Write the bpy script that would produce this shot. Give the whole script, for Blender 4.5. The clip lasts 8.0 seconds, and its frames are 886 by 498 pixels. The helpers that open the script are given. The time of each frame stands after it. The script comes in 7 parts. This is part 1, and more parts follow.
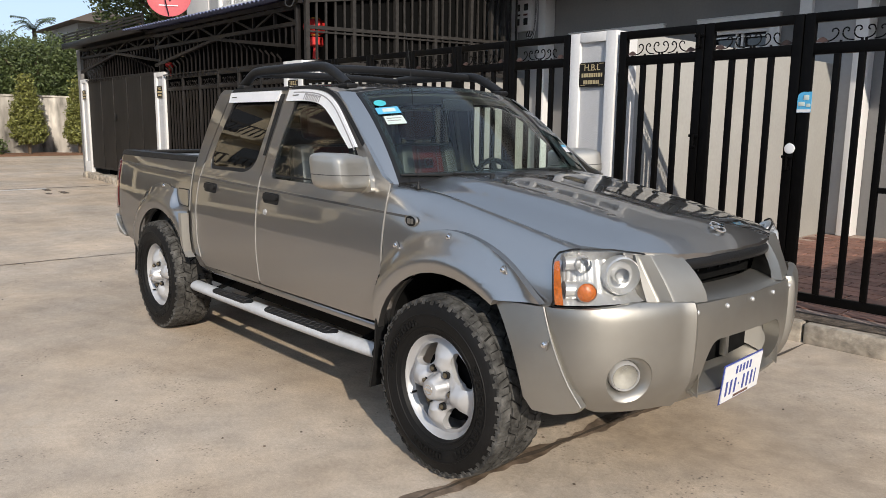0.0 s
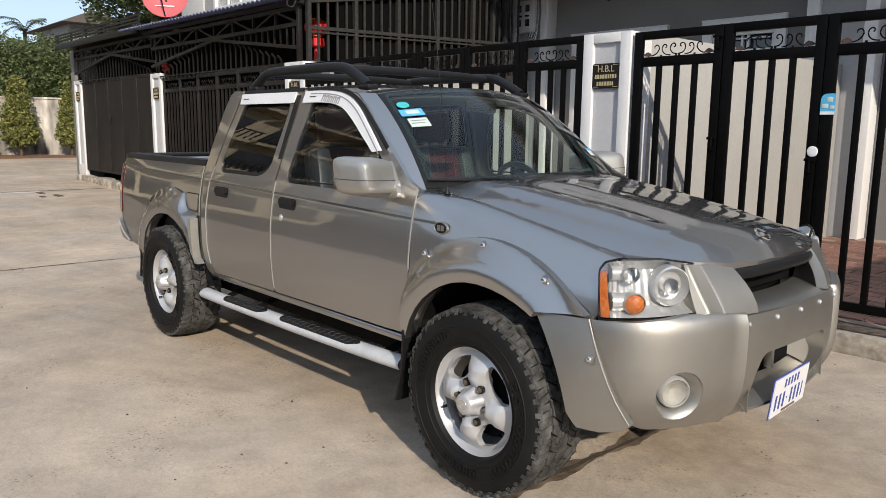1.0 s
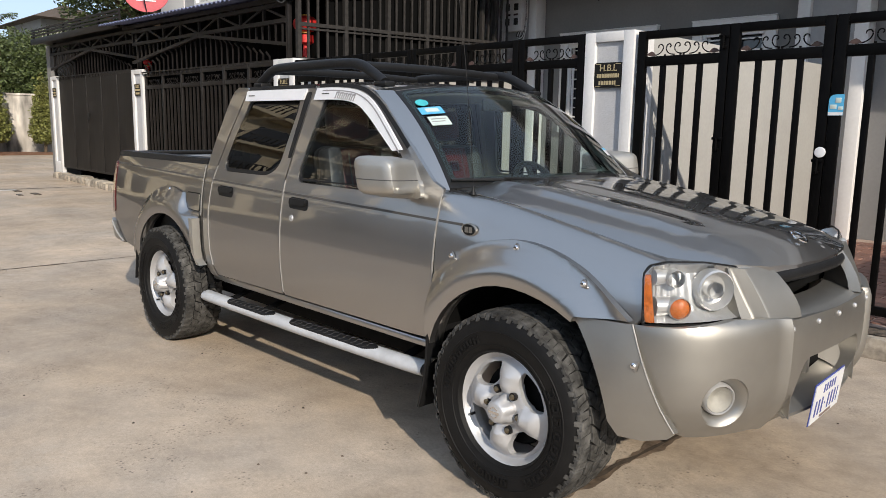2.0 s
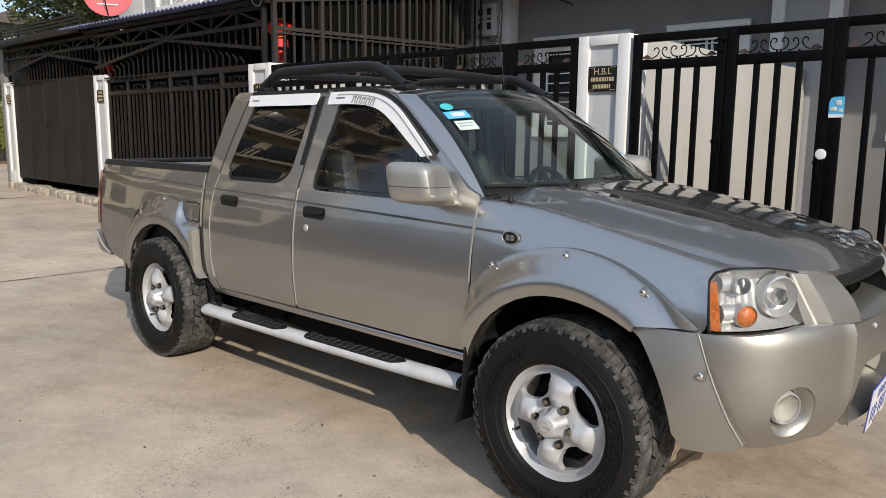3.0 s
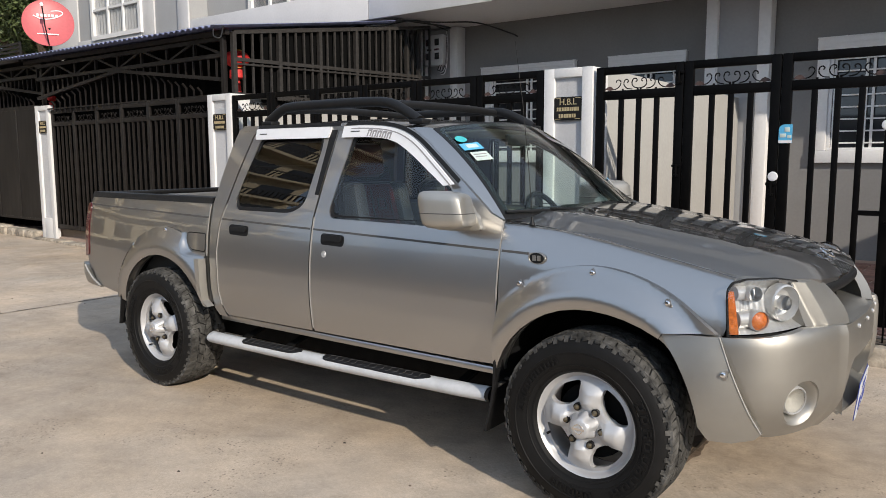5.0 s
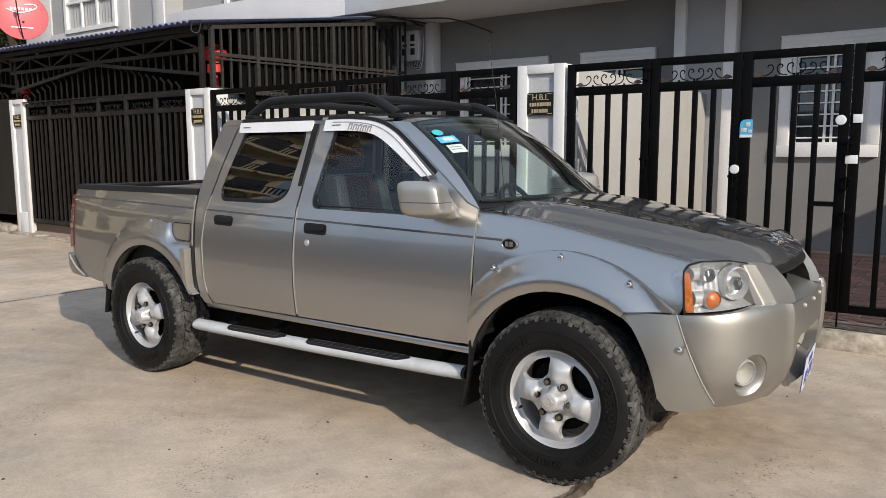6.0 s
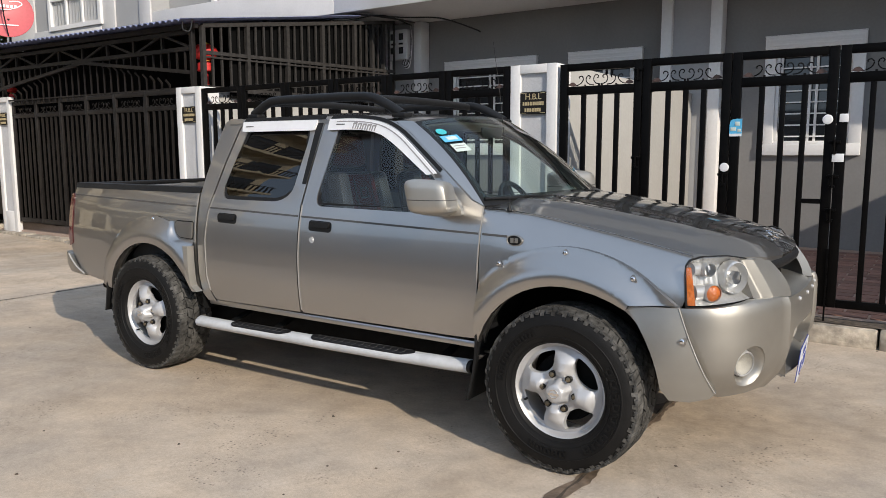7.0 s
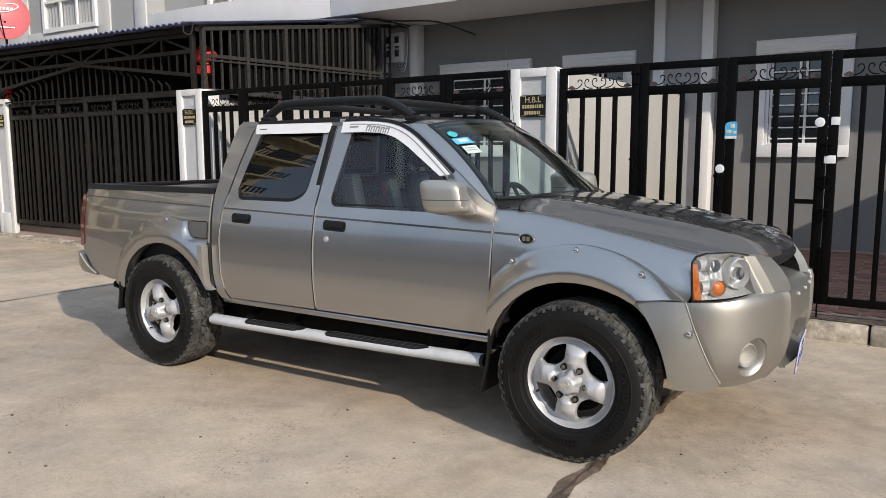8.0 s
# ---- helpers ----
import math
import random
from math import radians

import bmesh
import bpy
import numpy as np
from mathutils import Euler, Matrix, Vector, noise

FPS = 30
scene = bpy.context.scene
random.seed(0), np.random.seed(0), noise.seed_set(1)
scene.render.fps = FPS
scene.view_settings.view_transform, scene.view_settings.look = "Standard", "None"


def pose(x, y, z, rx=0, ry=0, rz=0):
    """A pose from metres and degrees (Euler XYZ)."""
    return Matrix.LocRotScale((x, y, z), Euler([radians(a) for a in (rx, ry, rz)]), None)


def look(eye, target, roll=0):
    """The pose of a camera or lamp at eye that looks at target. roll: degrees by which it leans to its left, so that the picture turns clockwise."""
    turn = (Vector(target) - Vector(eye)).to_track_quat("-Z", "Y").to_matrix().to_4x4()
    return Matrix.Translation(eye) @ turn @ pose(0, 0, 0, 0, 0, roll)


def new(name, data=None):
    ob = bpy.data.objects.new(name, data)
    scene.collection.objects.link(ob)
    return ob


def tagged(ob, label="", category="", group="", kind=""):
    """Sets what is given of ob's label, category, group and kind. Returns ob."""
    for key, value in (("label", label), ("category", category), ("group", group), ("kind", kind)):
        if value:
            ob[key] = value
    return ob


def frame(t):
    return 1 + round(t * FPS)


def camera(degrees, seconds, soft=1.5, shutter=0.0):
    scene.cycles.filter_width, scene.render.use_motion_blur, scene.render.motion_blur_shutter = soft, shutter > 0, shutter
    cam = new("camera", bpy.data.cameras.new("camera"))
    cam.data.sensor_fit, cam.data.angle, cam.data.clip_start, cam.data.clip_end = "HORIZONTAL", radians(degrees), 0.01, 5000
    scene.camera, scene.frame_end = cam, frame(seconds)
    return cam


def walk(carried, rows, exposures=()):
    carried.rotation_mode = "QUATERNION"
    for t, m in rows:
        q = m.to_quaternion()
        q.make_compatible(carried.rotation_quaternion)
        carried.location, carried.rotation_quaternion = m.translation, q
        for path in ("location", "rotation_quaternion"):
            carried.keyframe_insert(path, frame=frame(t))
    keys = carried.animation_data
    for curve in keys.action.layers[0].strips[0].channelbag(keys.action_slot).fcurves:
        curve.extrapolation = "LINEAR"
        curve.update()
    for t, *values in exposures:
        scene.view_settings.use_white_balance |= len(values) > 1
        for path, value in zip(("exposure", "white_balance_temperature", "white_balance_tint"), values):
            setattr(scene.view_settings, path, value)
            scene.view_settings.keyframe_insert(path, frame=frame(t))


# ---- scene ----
cam = camera(61.2, 8.0, soft=0.5)
PATH = [
    (0, (2.174, -2.789, 1.423), (0.701, -1.476, 1.097), 0.7),
    (0.5, (2.081, -2.801, 1.414), (0.613, -1.481, 1.093), 0.5),
    (1, (1.964, -2.82, 1.425), (0.506, -1.49, 1.104), 0.7),
    (1.5, (1.875, -2.845, 1.424), (0.432, -1.498, 1.102), 1.0),
    (3, (1.444, -3.047, 1.414), (0.111, -1.588, 1.106), 0.6),
    (3.5, (1.317, -3.087, 1.425), (0.021, -1.591, 1.139), 0.4),
    (4, (1.258, -3.197, 1.434), (0.001, -1.664, 1.166), 0.1),
    (4.5, (1.238, -3.372, 1.442), (0.016, -1.809, 1.192), -0.1),
    (5.8, (1.388, -3.64, 1.426), (0.238, -2.023, 1.176), -0.1),
    (6, (1.393, -3.672, 1.425), (0.254, -2.049, 1.17), -0.1),
    (6.5, (1.388, -3.726, 1.425), (0.268, -2.09, 1.164), -0.0),
    (7, (1.349, -3.803, 1.428), (0.248, -2.153, 1.168), -0.1),
    (7.5, (1.325, -3.904, 1.428), (0.238, -2.246, 1.171), -0.2),
    (8, (1.321, -3.987, 1.428), (0.246, -2.32, 1.173), -0.1),
]
walk(cam, [(t, look(eye, target, roll)) for t, eye, target, roll in PATH])

# ---- light ----
SUN = Vector((1.86, -0.83, 1.0)).normalized()
world = bpy.data.worlds.new("world")
scene.world = world
world.use_nodes = True
wn = world.node_tree.nodes
sky = wn.new("ShaderNodeTexSky")
sky.sky_type, sky.sun_disc = "NISHITA", False
sky.sun_elevation = math.asin(SUN.z)
sky.sun_rotation = math.atan2(SUN.x, SUN.y)
sky.air_density, sky.dust_density, sky.ozone_density = 1.0, 0.7, 3.0
wn["Background"].inputs[1].default_value = 0.048
world.node_tree.links.new(sky.outputs[0], wn["Background"].inputs[0])
# even haze over the whole sky
haze, both = wn.new("ShaderNodeBackground"), wn.new("ShaderNodeAddShader")
haze.inputs[0].default_value, haze.inputs[1].default_value = (0.64, 0.78, 1.0, 1), 0.70
world.node_tree.links.new(wn["Background"].outputs[0], both.inputs[0])
world.node_tree.links.new(haze.outputs[0], both.inputs[1])
world.node_tree.links.new(both.outputs[0], wn["World Output"].inputs[0])
sun = new("sun", bpy.data.lights.new("sun", "SUN"))
sun.data.energy, sun.data.angle, sun.data.color = 4.3, radians(0.6), (1.0, 0.90, 0.77)
sun.matrix_world = look(SUN * 40, (0, 0, 0))
scene.view_settings.exposure = 0.05


# ---- materials ----
def material(name, colour, rough=0.6, metal=0.0, grain=0.0, scale=20.0, big=0.0, big_scale=1.5, bump=0.0,
             bump_scale=60.0, coat=0.0, spread=0.0, island=False, stretch=(1, 1, 1), spec=0.5, coat_ior=1.5):
    m = bpy.data.materials.new(name)
    m.use_nodes = True
    nt = m.node_tree
    n, l = nt.nodes, nt.links
    b = n["Principled BSDF"]
    b.inputs["Roughness"].default_value, b.inputs["Metallic"].default_value = rough, metal
    b.inputs["Coat Weight"].default_value = coat
    b.inputs["Coat Roughness"].default_value = 0.03
    b.inputs["Coat IOR"].default_value = coat_ior
    b.inputs["Specular IOR Level"].default_value = spec
    b.inputs["Base Color"].default_value = (*colour, 1)
    co = n.new("ShaderNodeTexCoord")
    mp = n.new("ShaderNodeMapping")
    mp.inputs["Scale"].default_value = stretch
    l.new(co.outputs["Object"], mp.inputs[0])
    last = None
    for amount, size, detail in ((grain, scale, 8), (big, big_scale, 4)):
        if amount:
            t = n.new("ShaderNodeTexNoise")
            t.inputs["Scale"].default_value, t.inputs["Detail"].default_value = size, detail
            l.new(mp.outputs[0], t.inputs[0])
            r = n.new("ShaderNodeMapRange")
            r.inputs[1].default_value, r.inputs[2].default_value = 0.3, 0.7
            r.inputs[3].default_value, r.inputs[4].default_value = 1 - amount, 1 + amount
            l.new(t.outputs[0], r.inputs[0])
            if last:
                mu = n.new("ShaderNodeMath")
                mu.operation = "MULTIPLY"
                l.new(last, mu.inputs[0]), l.new(r.outputs[0], mu.inputs[1])
                last = mu.outputs[0]
            else:
                last = r.outputs[0]
    if spread:
        src = n.new("ShaderNodeNewGeometry").outputs["Random Per Island"] if island else n.new("ShaderNodeObjectInfo").outputs["Random"]
        r = n.new("ShaderNodeMapRange")
        r.inputs[3].default_value, r.inputs[4].default_value = 1 - spread, 1 + spread
        l.new(src, r.inputs[0])
        if last:
            mu = n.new("ShaderNodeMath")
            mu.operation = "MULTIPLY"
            l.new(last, mu.inputs[0]), l.new(r.outputs[0], mu.inputs[1])
            last = mu.outputs[0]
        else:
            last = r.outputs[0]
    if last:
        mx = n.new("ShaderNodeVectorMath")
        mx.operation = "SCALE"
        mx.inputs[0].default_value = colour
        l.new(last, mx.inputs["Scale"])
        l.new(mx.outputs[0], b.inputs["Base Color"])
    if bump:
        t = n.new("ShaderNodeTexNoise")
        t.inputs["Scale"].default_value, t.inputs["Detail"].default_value = bump_scale, 6
        l.new(mp.outputs[0], t.inputs[0])
        bp = n.new("ShaderNodeBump")
        bp.inputs["Strength"].default_value, bp.inputs["Distance"].default_value = bump, 0.01
        l.new(t.outputs[0], bp.inputs["Height"])
        l.new(bp.outputs[0], b.inputs["Normal"])
    return m


def glass_material(name, tint, rough=0.0, ior=1.5):
    m = bpy.data.materials.new(name)
    m.use_nodes = True
    n, l = m.node_tree.nodes, m.node_tree.links
    n.remove(n["Principled BSDF"])
    tr, gl, mx, fr = (n.new("ShaderNode" + k) for k in ("BsdfTransparent", "BsdfGlossy", "MixShader", "LayerWeight"))
    pw, ma = n.new("ShaderNodeMath"), n.new("ShaderNodeMath")
    pw.operation, ma.operation = "POWER", "MULTIPLY_ADD"
    f0 = ((ior - 1) / (ior + 1)) ** 2
    pw.inputs[1].default_value, ma.inputs[1].default_value, ma.inputs[2].default_value = 5.0, 1 - f0, f0
    tr.inputs[0].default_value = (*tint, 1)
    gl.inputs["Roughness"].default_value = rough
    fr.inputs[0].default_value = 0.5
    l.new(fr.outputs["Facing"], pw.inputs[0])
    l.new(pw.outputs[0], ma.inputs[0])
    l.new(ma.outputs[0], mx.inputs[0])
    l.new(tr.outputs[0], mx.inputs[1])
    l.new(gl.outputs[0], mx.inputs[2])
    l.new(mx.outputs[0], n["Material Output"].inputs[0])
    return m


PAINT = material("silver_paint", (0.420, 0.408, 0.394), 0.31, 0.95, grain=0.03, scale=900, coat=1.0, coat_ior=1.7)
PAINT.node_tree.nodes["Principled BSDF"].inputs["Specular Tint"].default_value = (0.0, 0.0, 0.0, 1)
CLAD = material("champagne_bumper_paint", (0.370, 0.354, 0.322), 0.47, 0.94, grain=0.05, scale=7, big=0.05, big_scale=2, coat=0.15, coat_ior=1.5)
MIRRORPAINT = material("pale_champagne_paint", (0.45, 0.43, 0.39), 0.44, 0.75, grain=0.05, scale=9, coat=0.3)
BLACK = material("black_plastic", (0.008, 0.008, 0.0085), 0.5, spec=0.3, grain=0.2, scale=60, bump=0.1, bump_scale=300)
RUBBER = material("tyre_rubber", (0.0065, 0.0062, 0.006), 0.62, spec=0.25, grain=0.25, scale=14, big=0.2, big_scale=4, bump=0.15, bump_scale=200)
TREAD = material("dusty_tyre_tread", (0.062, 0.060, 0.056), 0.9, grain=0.55, scale=30, big=0.45, big_scale=7, bump=0.4, bump_scale=120, spec=0.2)
ALLOY = material("alloy", (0.51, 0.51, 0.515), 0.42, 0.45, grain=0.06, scale=12)
GUARD = material("pale_edge_guard", (0.34, 0.33, 0.31), 0.5, 0.3, grain=0.08, scale=20)
NUT = material("brassy_wheel_nut", (0.20, 0.165, 0.11), 0.35, 0.8)
CHROME = material("chrome", (0.8, 0.8, 0.8), 0.08, 1.0)
BOWL = material("satin_reflector", (0.56, 0.56, 0.55), 0.30, 0.5, grain=0.05, scale=30)
FOGBOWL = material("clouded_fog_reflector", (0.42, 0.405, 0.36), 0.7, 0.3, grain=0.15, scale=30)
GLASS = glass_material("tinted_glass", (0.80, 0.86, 0.88), ior=1.68)
DARKGLASS = glass_material("privacy_glass", (0.10, 0.105, 0.11), ior=1.9)
WINDSHIELD = glass_material("windshield_glass", (0.86, 0.985, 0.91), ior=1.62)
LENS = glass_material("clear_lens", (0.93, 0.93, 0.93))
AMBER = material("amber_lens", (0.52, 0.135, 0.022), 0.2, coat=1.0, grain=0.35, scale=110, bump=0.25, bump_scale=140)
RED = material("red_lens", (0.075, 0.005, 0.007), 0.15, coat=1.0)
WHITE = material("white_plastic", (0.72, 0.72, 0.73), 0.35, grain=0.03, scale=30, coat=0.4)
STEPWHITE = material("powder_coated_step_tube", (0.52, 0.53, 0.54), 0.4, grain=0.06, scale=30, big=0.1, big_scale=5)
LEATHER = material("grey_leather", (0.022, 0.0215, 0.023), 0.42, grain=0.2, scale=40, bump=0.1, bump_scale=150)
BOLSTER = material("pale_grey_leather", (0.045, 0.045, 0.047), 0.32, grain=0.15, scale=40, bump=0.1, bump_scale=120)
REDLEATHER = material("red_leather", (0.055, 0.006, 0.007), 0.45, grain=0.2, scale=40)
DASH = material("grey_beige_dashboard", (0.34, 0.335, 0.29), 0.7, grain=0.1, scale=90)
BEIGE = material("beige_cabin_trim", (0.46, 0.43, 0.36), 0.8, grain=0.1, scale=60)
UNDER = material("underbody", (0.006, 0.006, 0.006), 0.85, spec=0.1, grain=0.3, scale=20)
GATEBLACK = material("black_gate_paint", (0.0028, 0.0026, 0.0026), 0.45, spec=0.07, grain=0.25, scale=25, big=0.2, big_scale=3, bump=0.05, bump_scale=120)
GATEBROWN = material("faded_dark_brown_gate_paint", (0.0135, 0.0115, 0.0108), 0.5, spec=0.25, grain=0.3, scale=18, big=0.25, big_scale=2)
SHEETBROWN = material("weathered_sheet_steel", (0.0125, 0.0110, 0.0102), 0.55, spec=0.25, grain=0.45, scale=9, big=0.4, big_scale=2.5, bump=0.1, bump_scale=12, stretch=(1, 1, 0.18))
PILLAR = material("white_pillar_paint", (0.66, 0.65, 0.64), 0.75, grain=0.04, scale=40, big=0.06, big_scale=2, bump=0.15, bump_scale=90)
PANELGREY = material("rough_grey_render", (0.50, 0.50, 0.51), 0.9, grain=0.1, scale=120, big=0.06, bump=0.6, bump_scale=180)
# house wall paint; also colours shade onto the far piers and walls
WALLGREY = material("dark_grey_wall_paint_and_shade", (0.198, 0.194, 0.190), 0.85, grain=0.04, scale=30, big=0.06, bump=0.1, bump_scale=120)
WALLCREAM = material("cream_wall_paint", (0.35, 0.342, 0.322), 0.85, grain=0.04, scale=30, big=0.06, bump=0.1, bump_scale=120)
WALLSUN = material("yellowish_house_paint", (0.64, 0.55, 0.40), 0.85, grain=0.05, scale=8, big=0.1)
WALLOCHRE = material("unseen_ochre_wall", (0.25, 0.20, 0.155), 0.9, grain=0.12, scale=3, big=0.25, big_scale=0.4)
WALLWHITE = material("white_wall_paint", (0.60, 0.59, 0.58), 0.8, grain=0.03, scale=30, big=0.05, bump=0.1, bump_scale=120)
LIGHTGREY = material("light_grey_wall_paint", (0.35, 0.352, 0.355), 0.85, grain=0.03, scale=30, big=0.05)
TRIM = material("white_window_trim", (0.72, 0.71, 0.70), 0.6, grain=0.03, scale=30)
HOUSEGLASS = material("dark_house_window_glass", (0.03, 0.032, 0.035), 0.05, spec=0.8)
KERBM = material("worn_concrete_kerb", (0.35, 0.305, 0.245), 0.9, grain=0.4, scale=14, big=0.45, big_scale=3, bump=0.5, bump_scale=50)
TILE = material("red_brick_tile", (0.215, 0.112, 0.085), 0.7, grain=0.2, scale=20, spread=0.25, bump=0.2)
MORTAR = material("tile_joint", (0.36, 0.27, 0.22), 0.9, grain=0.2, scale=40)
PLAQUE = material("black_granite_plaque", (0.012, 0.011, 0.010), 0.5, spec=0.2, grain=0.2, scale=80)
GOLD = material("gold_lettering", (0.50, 0.41, 0.24), 0.5, 0.3)
DISH = material("red_dish_paint", (0.52, 0.11, 0.115), 0.45, grain=0.06, scale=20, big=0.08)
ROOFBLUE = material("blue_roof_sheet", (0.19, 0.215, 0.36), 0.4, 0.2, grain=0.15, scale=12, big=0.2)
LEAF = material("leaves", (0.072, 0.098, 0.030), 0.6, spread=0.45, island=True)
CYPLEAF = material("cypress_leaves", (0.155, 0.162, 0.042), 0.6, spread=0.55, island=True)
BARK = material("bark", (0.10, 0.07, 0.045), 0.9, grain=0.3, scale=20, bump=0.5)
STAINWALL = material("stained_garden_wall", (0.40, 0.37, 0.33), 0.9, grain=0.85, scale=2.6, big=0.7, big_scale=0.9, bump=0.3, stretch=(1, 1, 0.3))
EARTH = material("red_earth", (0.20, 0.10, 0.055), 0.95, grain=0.35, scale=8, bump=0.6, bump_scale=20)
LANTERN = material("red_silk_lantern", (0.58, 0.022, 0.020), 0.6, grain=0.15, scale=30)
YELLOW = material("gold_tassel", (0.6, 0.33, 0.04), 0.5)
STICKBLUE = material("blue_sticker", (0.09, 0.39, 0.64), 0.5)
STICKTEAL = material("teal_sticker", (0.05, 0.42, 0.45), 0.5)
STICKPALE = material("pale_sticker", (0.50, 0.58, 0.54), 0.6)
INK = material("ink_blue", (0.04, 0.06, 0.25), 0.6)
INKGREY = material("grey_print", (0.26, 0.25, 0.25), 0.6)
MOULD = material("dark_belt_moulding", (0.07, 0.066, 0.062), 0.45, grain=0.1, scale=40)
RIB = material("worn_rubber_rib", (0.045, 0.044, 0.043), 0.7)
RUSTLEAF = material("rusty_painted_leaf", (0.065, 0.038, 0.032), 0.6, spread=0.5, grain=0.3, scale=30)
GRILLE = material("worn_black_screen_paint", (0.034, 0.031, 0.029), 0.5, spec=0.3, grain=0.3, scale=20)
# near-black of the added sheets that stand in for shade
SHADE = material("black_bay_shade", (0.0045, 0.0045, 0.0045), 0.95, spec=0.05)
GRIT = material("grit", (0.10, 0.075, 0.055), 0.9, spread=0.6, island=True)
WIRE = material("black_wire", (0.015, 0.015, 0.015), 0.6)
CURTAIN = material("white_curtain", (0.62, 0.62, 0.62), 0.9, grain=0.05, scale=20)


def concrete():
    m = material("poured_concrete", (0.40, 0.355, 0.295), 0.85, bump=0.25, bump_scale=45)
    n, l = m.node_tree.nodes, m.node_tree.links
    co = n.new("ShaderNodeTexCoord")
    out = None
    for size, lo, hi, k, rough in ((0.35, 0.35, 0.7, (0.80, 1.12), 0.5), (1.7, 0.35, 0.65, (0.78, 1.10), 0.7), (7, 0.3, 0.7, (0.82, 1.10), 0.8), (60, 0.3, 0.7, (0.84, 1.13), 0.8), (240, 0.3, 0.7, (0.84, 1.13), 0.75)):
        t = n.new("ShaderNodeTexNoise")
        t.inputs["Scale"].default_value, t.inputs["Detail"].default_value, t.inputs["Roughness"].default_value = size, 8, rough
        l.new(co.outputs["Object"], t.inputs[0])
        r = n.new("ShaderNodeMapRange")
        for i, v in enumerate((lo, hi, *k)):
            r.inputs[i + 1].default_value = v
        l.new(t.outputs[0], r.inputs[0])
        if out is None:
            out = r.outputs[0]
        else:
            mu = n.new("ShaderNodeMath")
            mu.operation = "MULTIPLY"
            l.new(out, mu.inputs[0]), l.new(r.outputs[0], mu.inputs[1])
            out = mu.outputs[0]
    # small dark specks
    v = n.new("ShaderNodeTexVoronoi")
    v.inputs["Scale"].default_value = 1.3
    l.new(co.outputs["Object"], v.inputs[0])
    r = n.new("ShaderNodeMapRange")
    for i, val in enumerate((0.006, 0.013, 0.5, 1.0)):
        r.inputs[i + 1].default_value = val
    l.new(v.outputs["Distance"], r.inputs[0])
    mu = n.new("ShaderNodeMath")
    mu.operation = "MULTIPLY"
    l.new(out, mu.inputs[0]), l.new(r.outputs[0], mu.inputs[1])
    # worn, rough patches with the grain showing
    def field(size, detail, rough, span):
        t = n.new("ShaderNodeTexNoise")
        t.inputs["Scale"].default_value, t.inputs["Detail"].default_value, t.inputs["Roughness"].default_value = size, detail, rough
        l.new(co.outputs["Object"], t.inputs[0])
        r = n.new("ShaderNodeMapRange")
        for i, val in enumerate(span):
            r.inputs[i + 1].default_value = val
        l.new(t.outputs[0], r.inputs[0])
        return r.outputs[0]

    worn = n.new("ShaderNodeMix")
    worn.inputs[2].default_value = 1.0
    l.new(field(0.9, 7, 0.65, (0.48, 0.62, 0.0, 1.0)), worn.inputs[0])
    l.new(field(26, 10, 0.85, (0.36, 0.62, 0.80, 1.10)), worn.inputs[3])
    mu2 = n.new("ShaderNodeMath")
    mu2.operation = "MULTIPLY"
    l.new(mu.outputs[0], mu2.inputs[0]), l.new(worn.outputs[0], mu2.inputs[1])
    mu = mu2
    # clusters of small pits where the skin has worn off
    pits = n.new("ShaderNodeTexVoronoi")
    pits.inputs["Scale"].default_value = 42
    l.new(co.outputs["Object"], pits.inputs[0])
    deep = n.new("ShaderNodeMapRange")
    for i, val in enumerate((0.12, 0.30, 0.42, 1.0)):
        deep.inputs[i + 1].default_value = val
    l.new(pits.outputs["Distance"], deep.inputs[0])
    some = n.new("ShaderNodeMix")
    some.inputs[2].default_value = 1.0
    l.new(field(1.9, 7, 0.72, (0.51, 0.60, 0.0, 1.0)), some.inputs[0])
    l.new(deep.outputs[0], some.inputs[3])
    mu3 = n.new("ShaderNodeMath")
    mu3.operation = "MULTIPLY"
    l.new(mu.outputs[0], mu3.inputs[0]), l.new(some.outputs[0], mu3.inputs[1])
    # hairline cracks
    crk = n.new("ShaderNodeTexVoronoi")
    crk.feature = "DISTANCE_TO_EDGE"
    crk.inputs["Scale"].default_value = 0.33
    warp = n.new("ShaderNodeTexNoise")
    warp.inputs["Scale"].default_value, warp.inputs["Detail"].default_value = 2.2, 8
    l.new(co.outputs["Object"], warp.inputs[0])
    add = n.new("ShaderNodeVectorMath")
    add.operation = "MULTIPLY_ADD"
    add.inputs[1].default_value = (0.7, 0.7, 0.7)
    l.new(warp.outputs["Color"], add.inputs[0]), l.new(co.outputs["Object"], add.inputs[2])
    l.new(add.outputs[0], crk.inputs[0])
    fine = n.new("ShaderNodeMapRange")
    for i, val in enumerate((0.0008, 0.0030, 0.90, 1.0)):
        fine.inputs[i + 1].default_value = val
    l.new(crk.outputs["Distance"], fine.inputs[0])
    part_of = n.new("ShaderNodeMix")
    part_of.inputs[2].default_value = 1.0
    l.new(field(0.7, 3, 0.5, (0.52, 0.58, 0.0, 1.0)), part_of.inputs[0])
    l.new(fine.outputs[0], part_of.inputs[3])
    mu4 = n.new("ShaderNodeMath")
    mu4.operation = "MULTIPLY"
    l.new(mu3.outputs[0], mu4.inputs[0]), l.new(part_of.outputs[0], mu4.inputs[1])
    mu = mu4
    hue = n.new("ShaderNodeMix")
    hue.data_type = "RGBA"
    hue.inputs[6].default_value, hue.inputs[7].default_value = (0.565, 0.445, 0.325, 1), (0.525, 0.44, 0.352, 1)
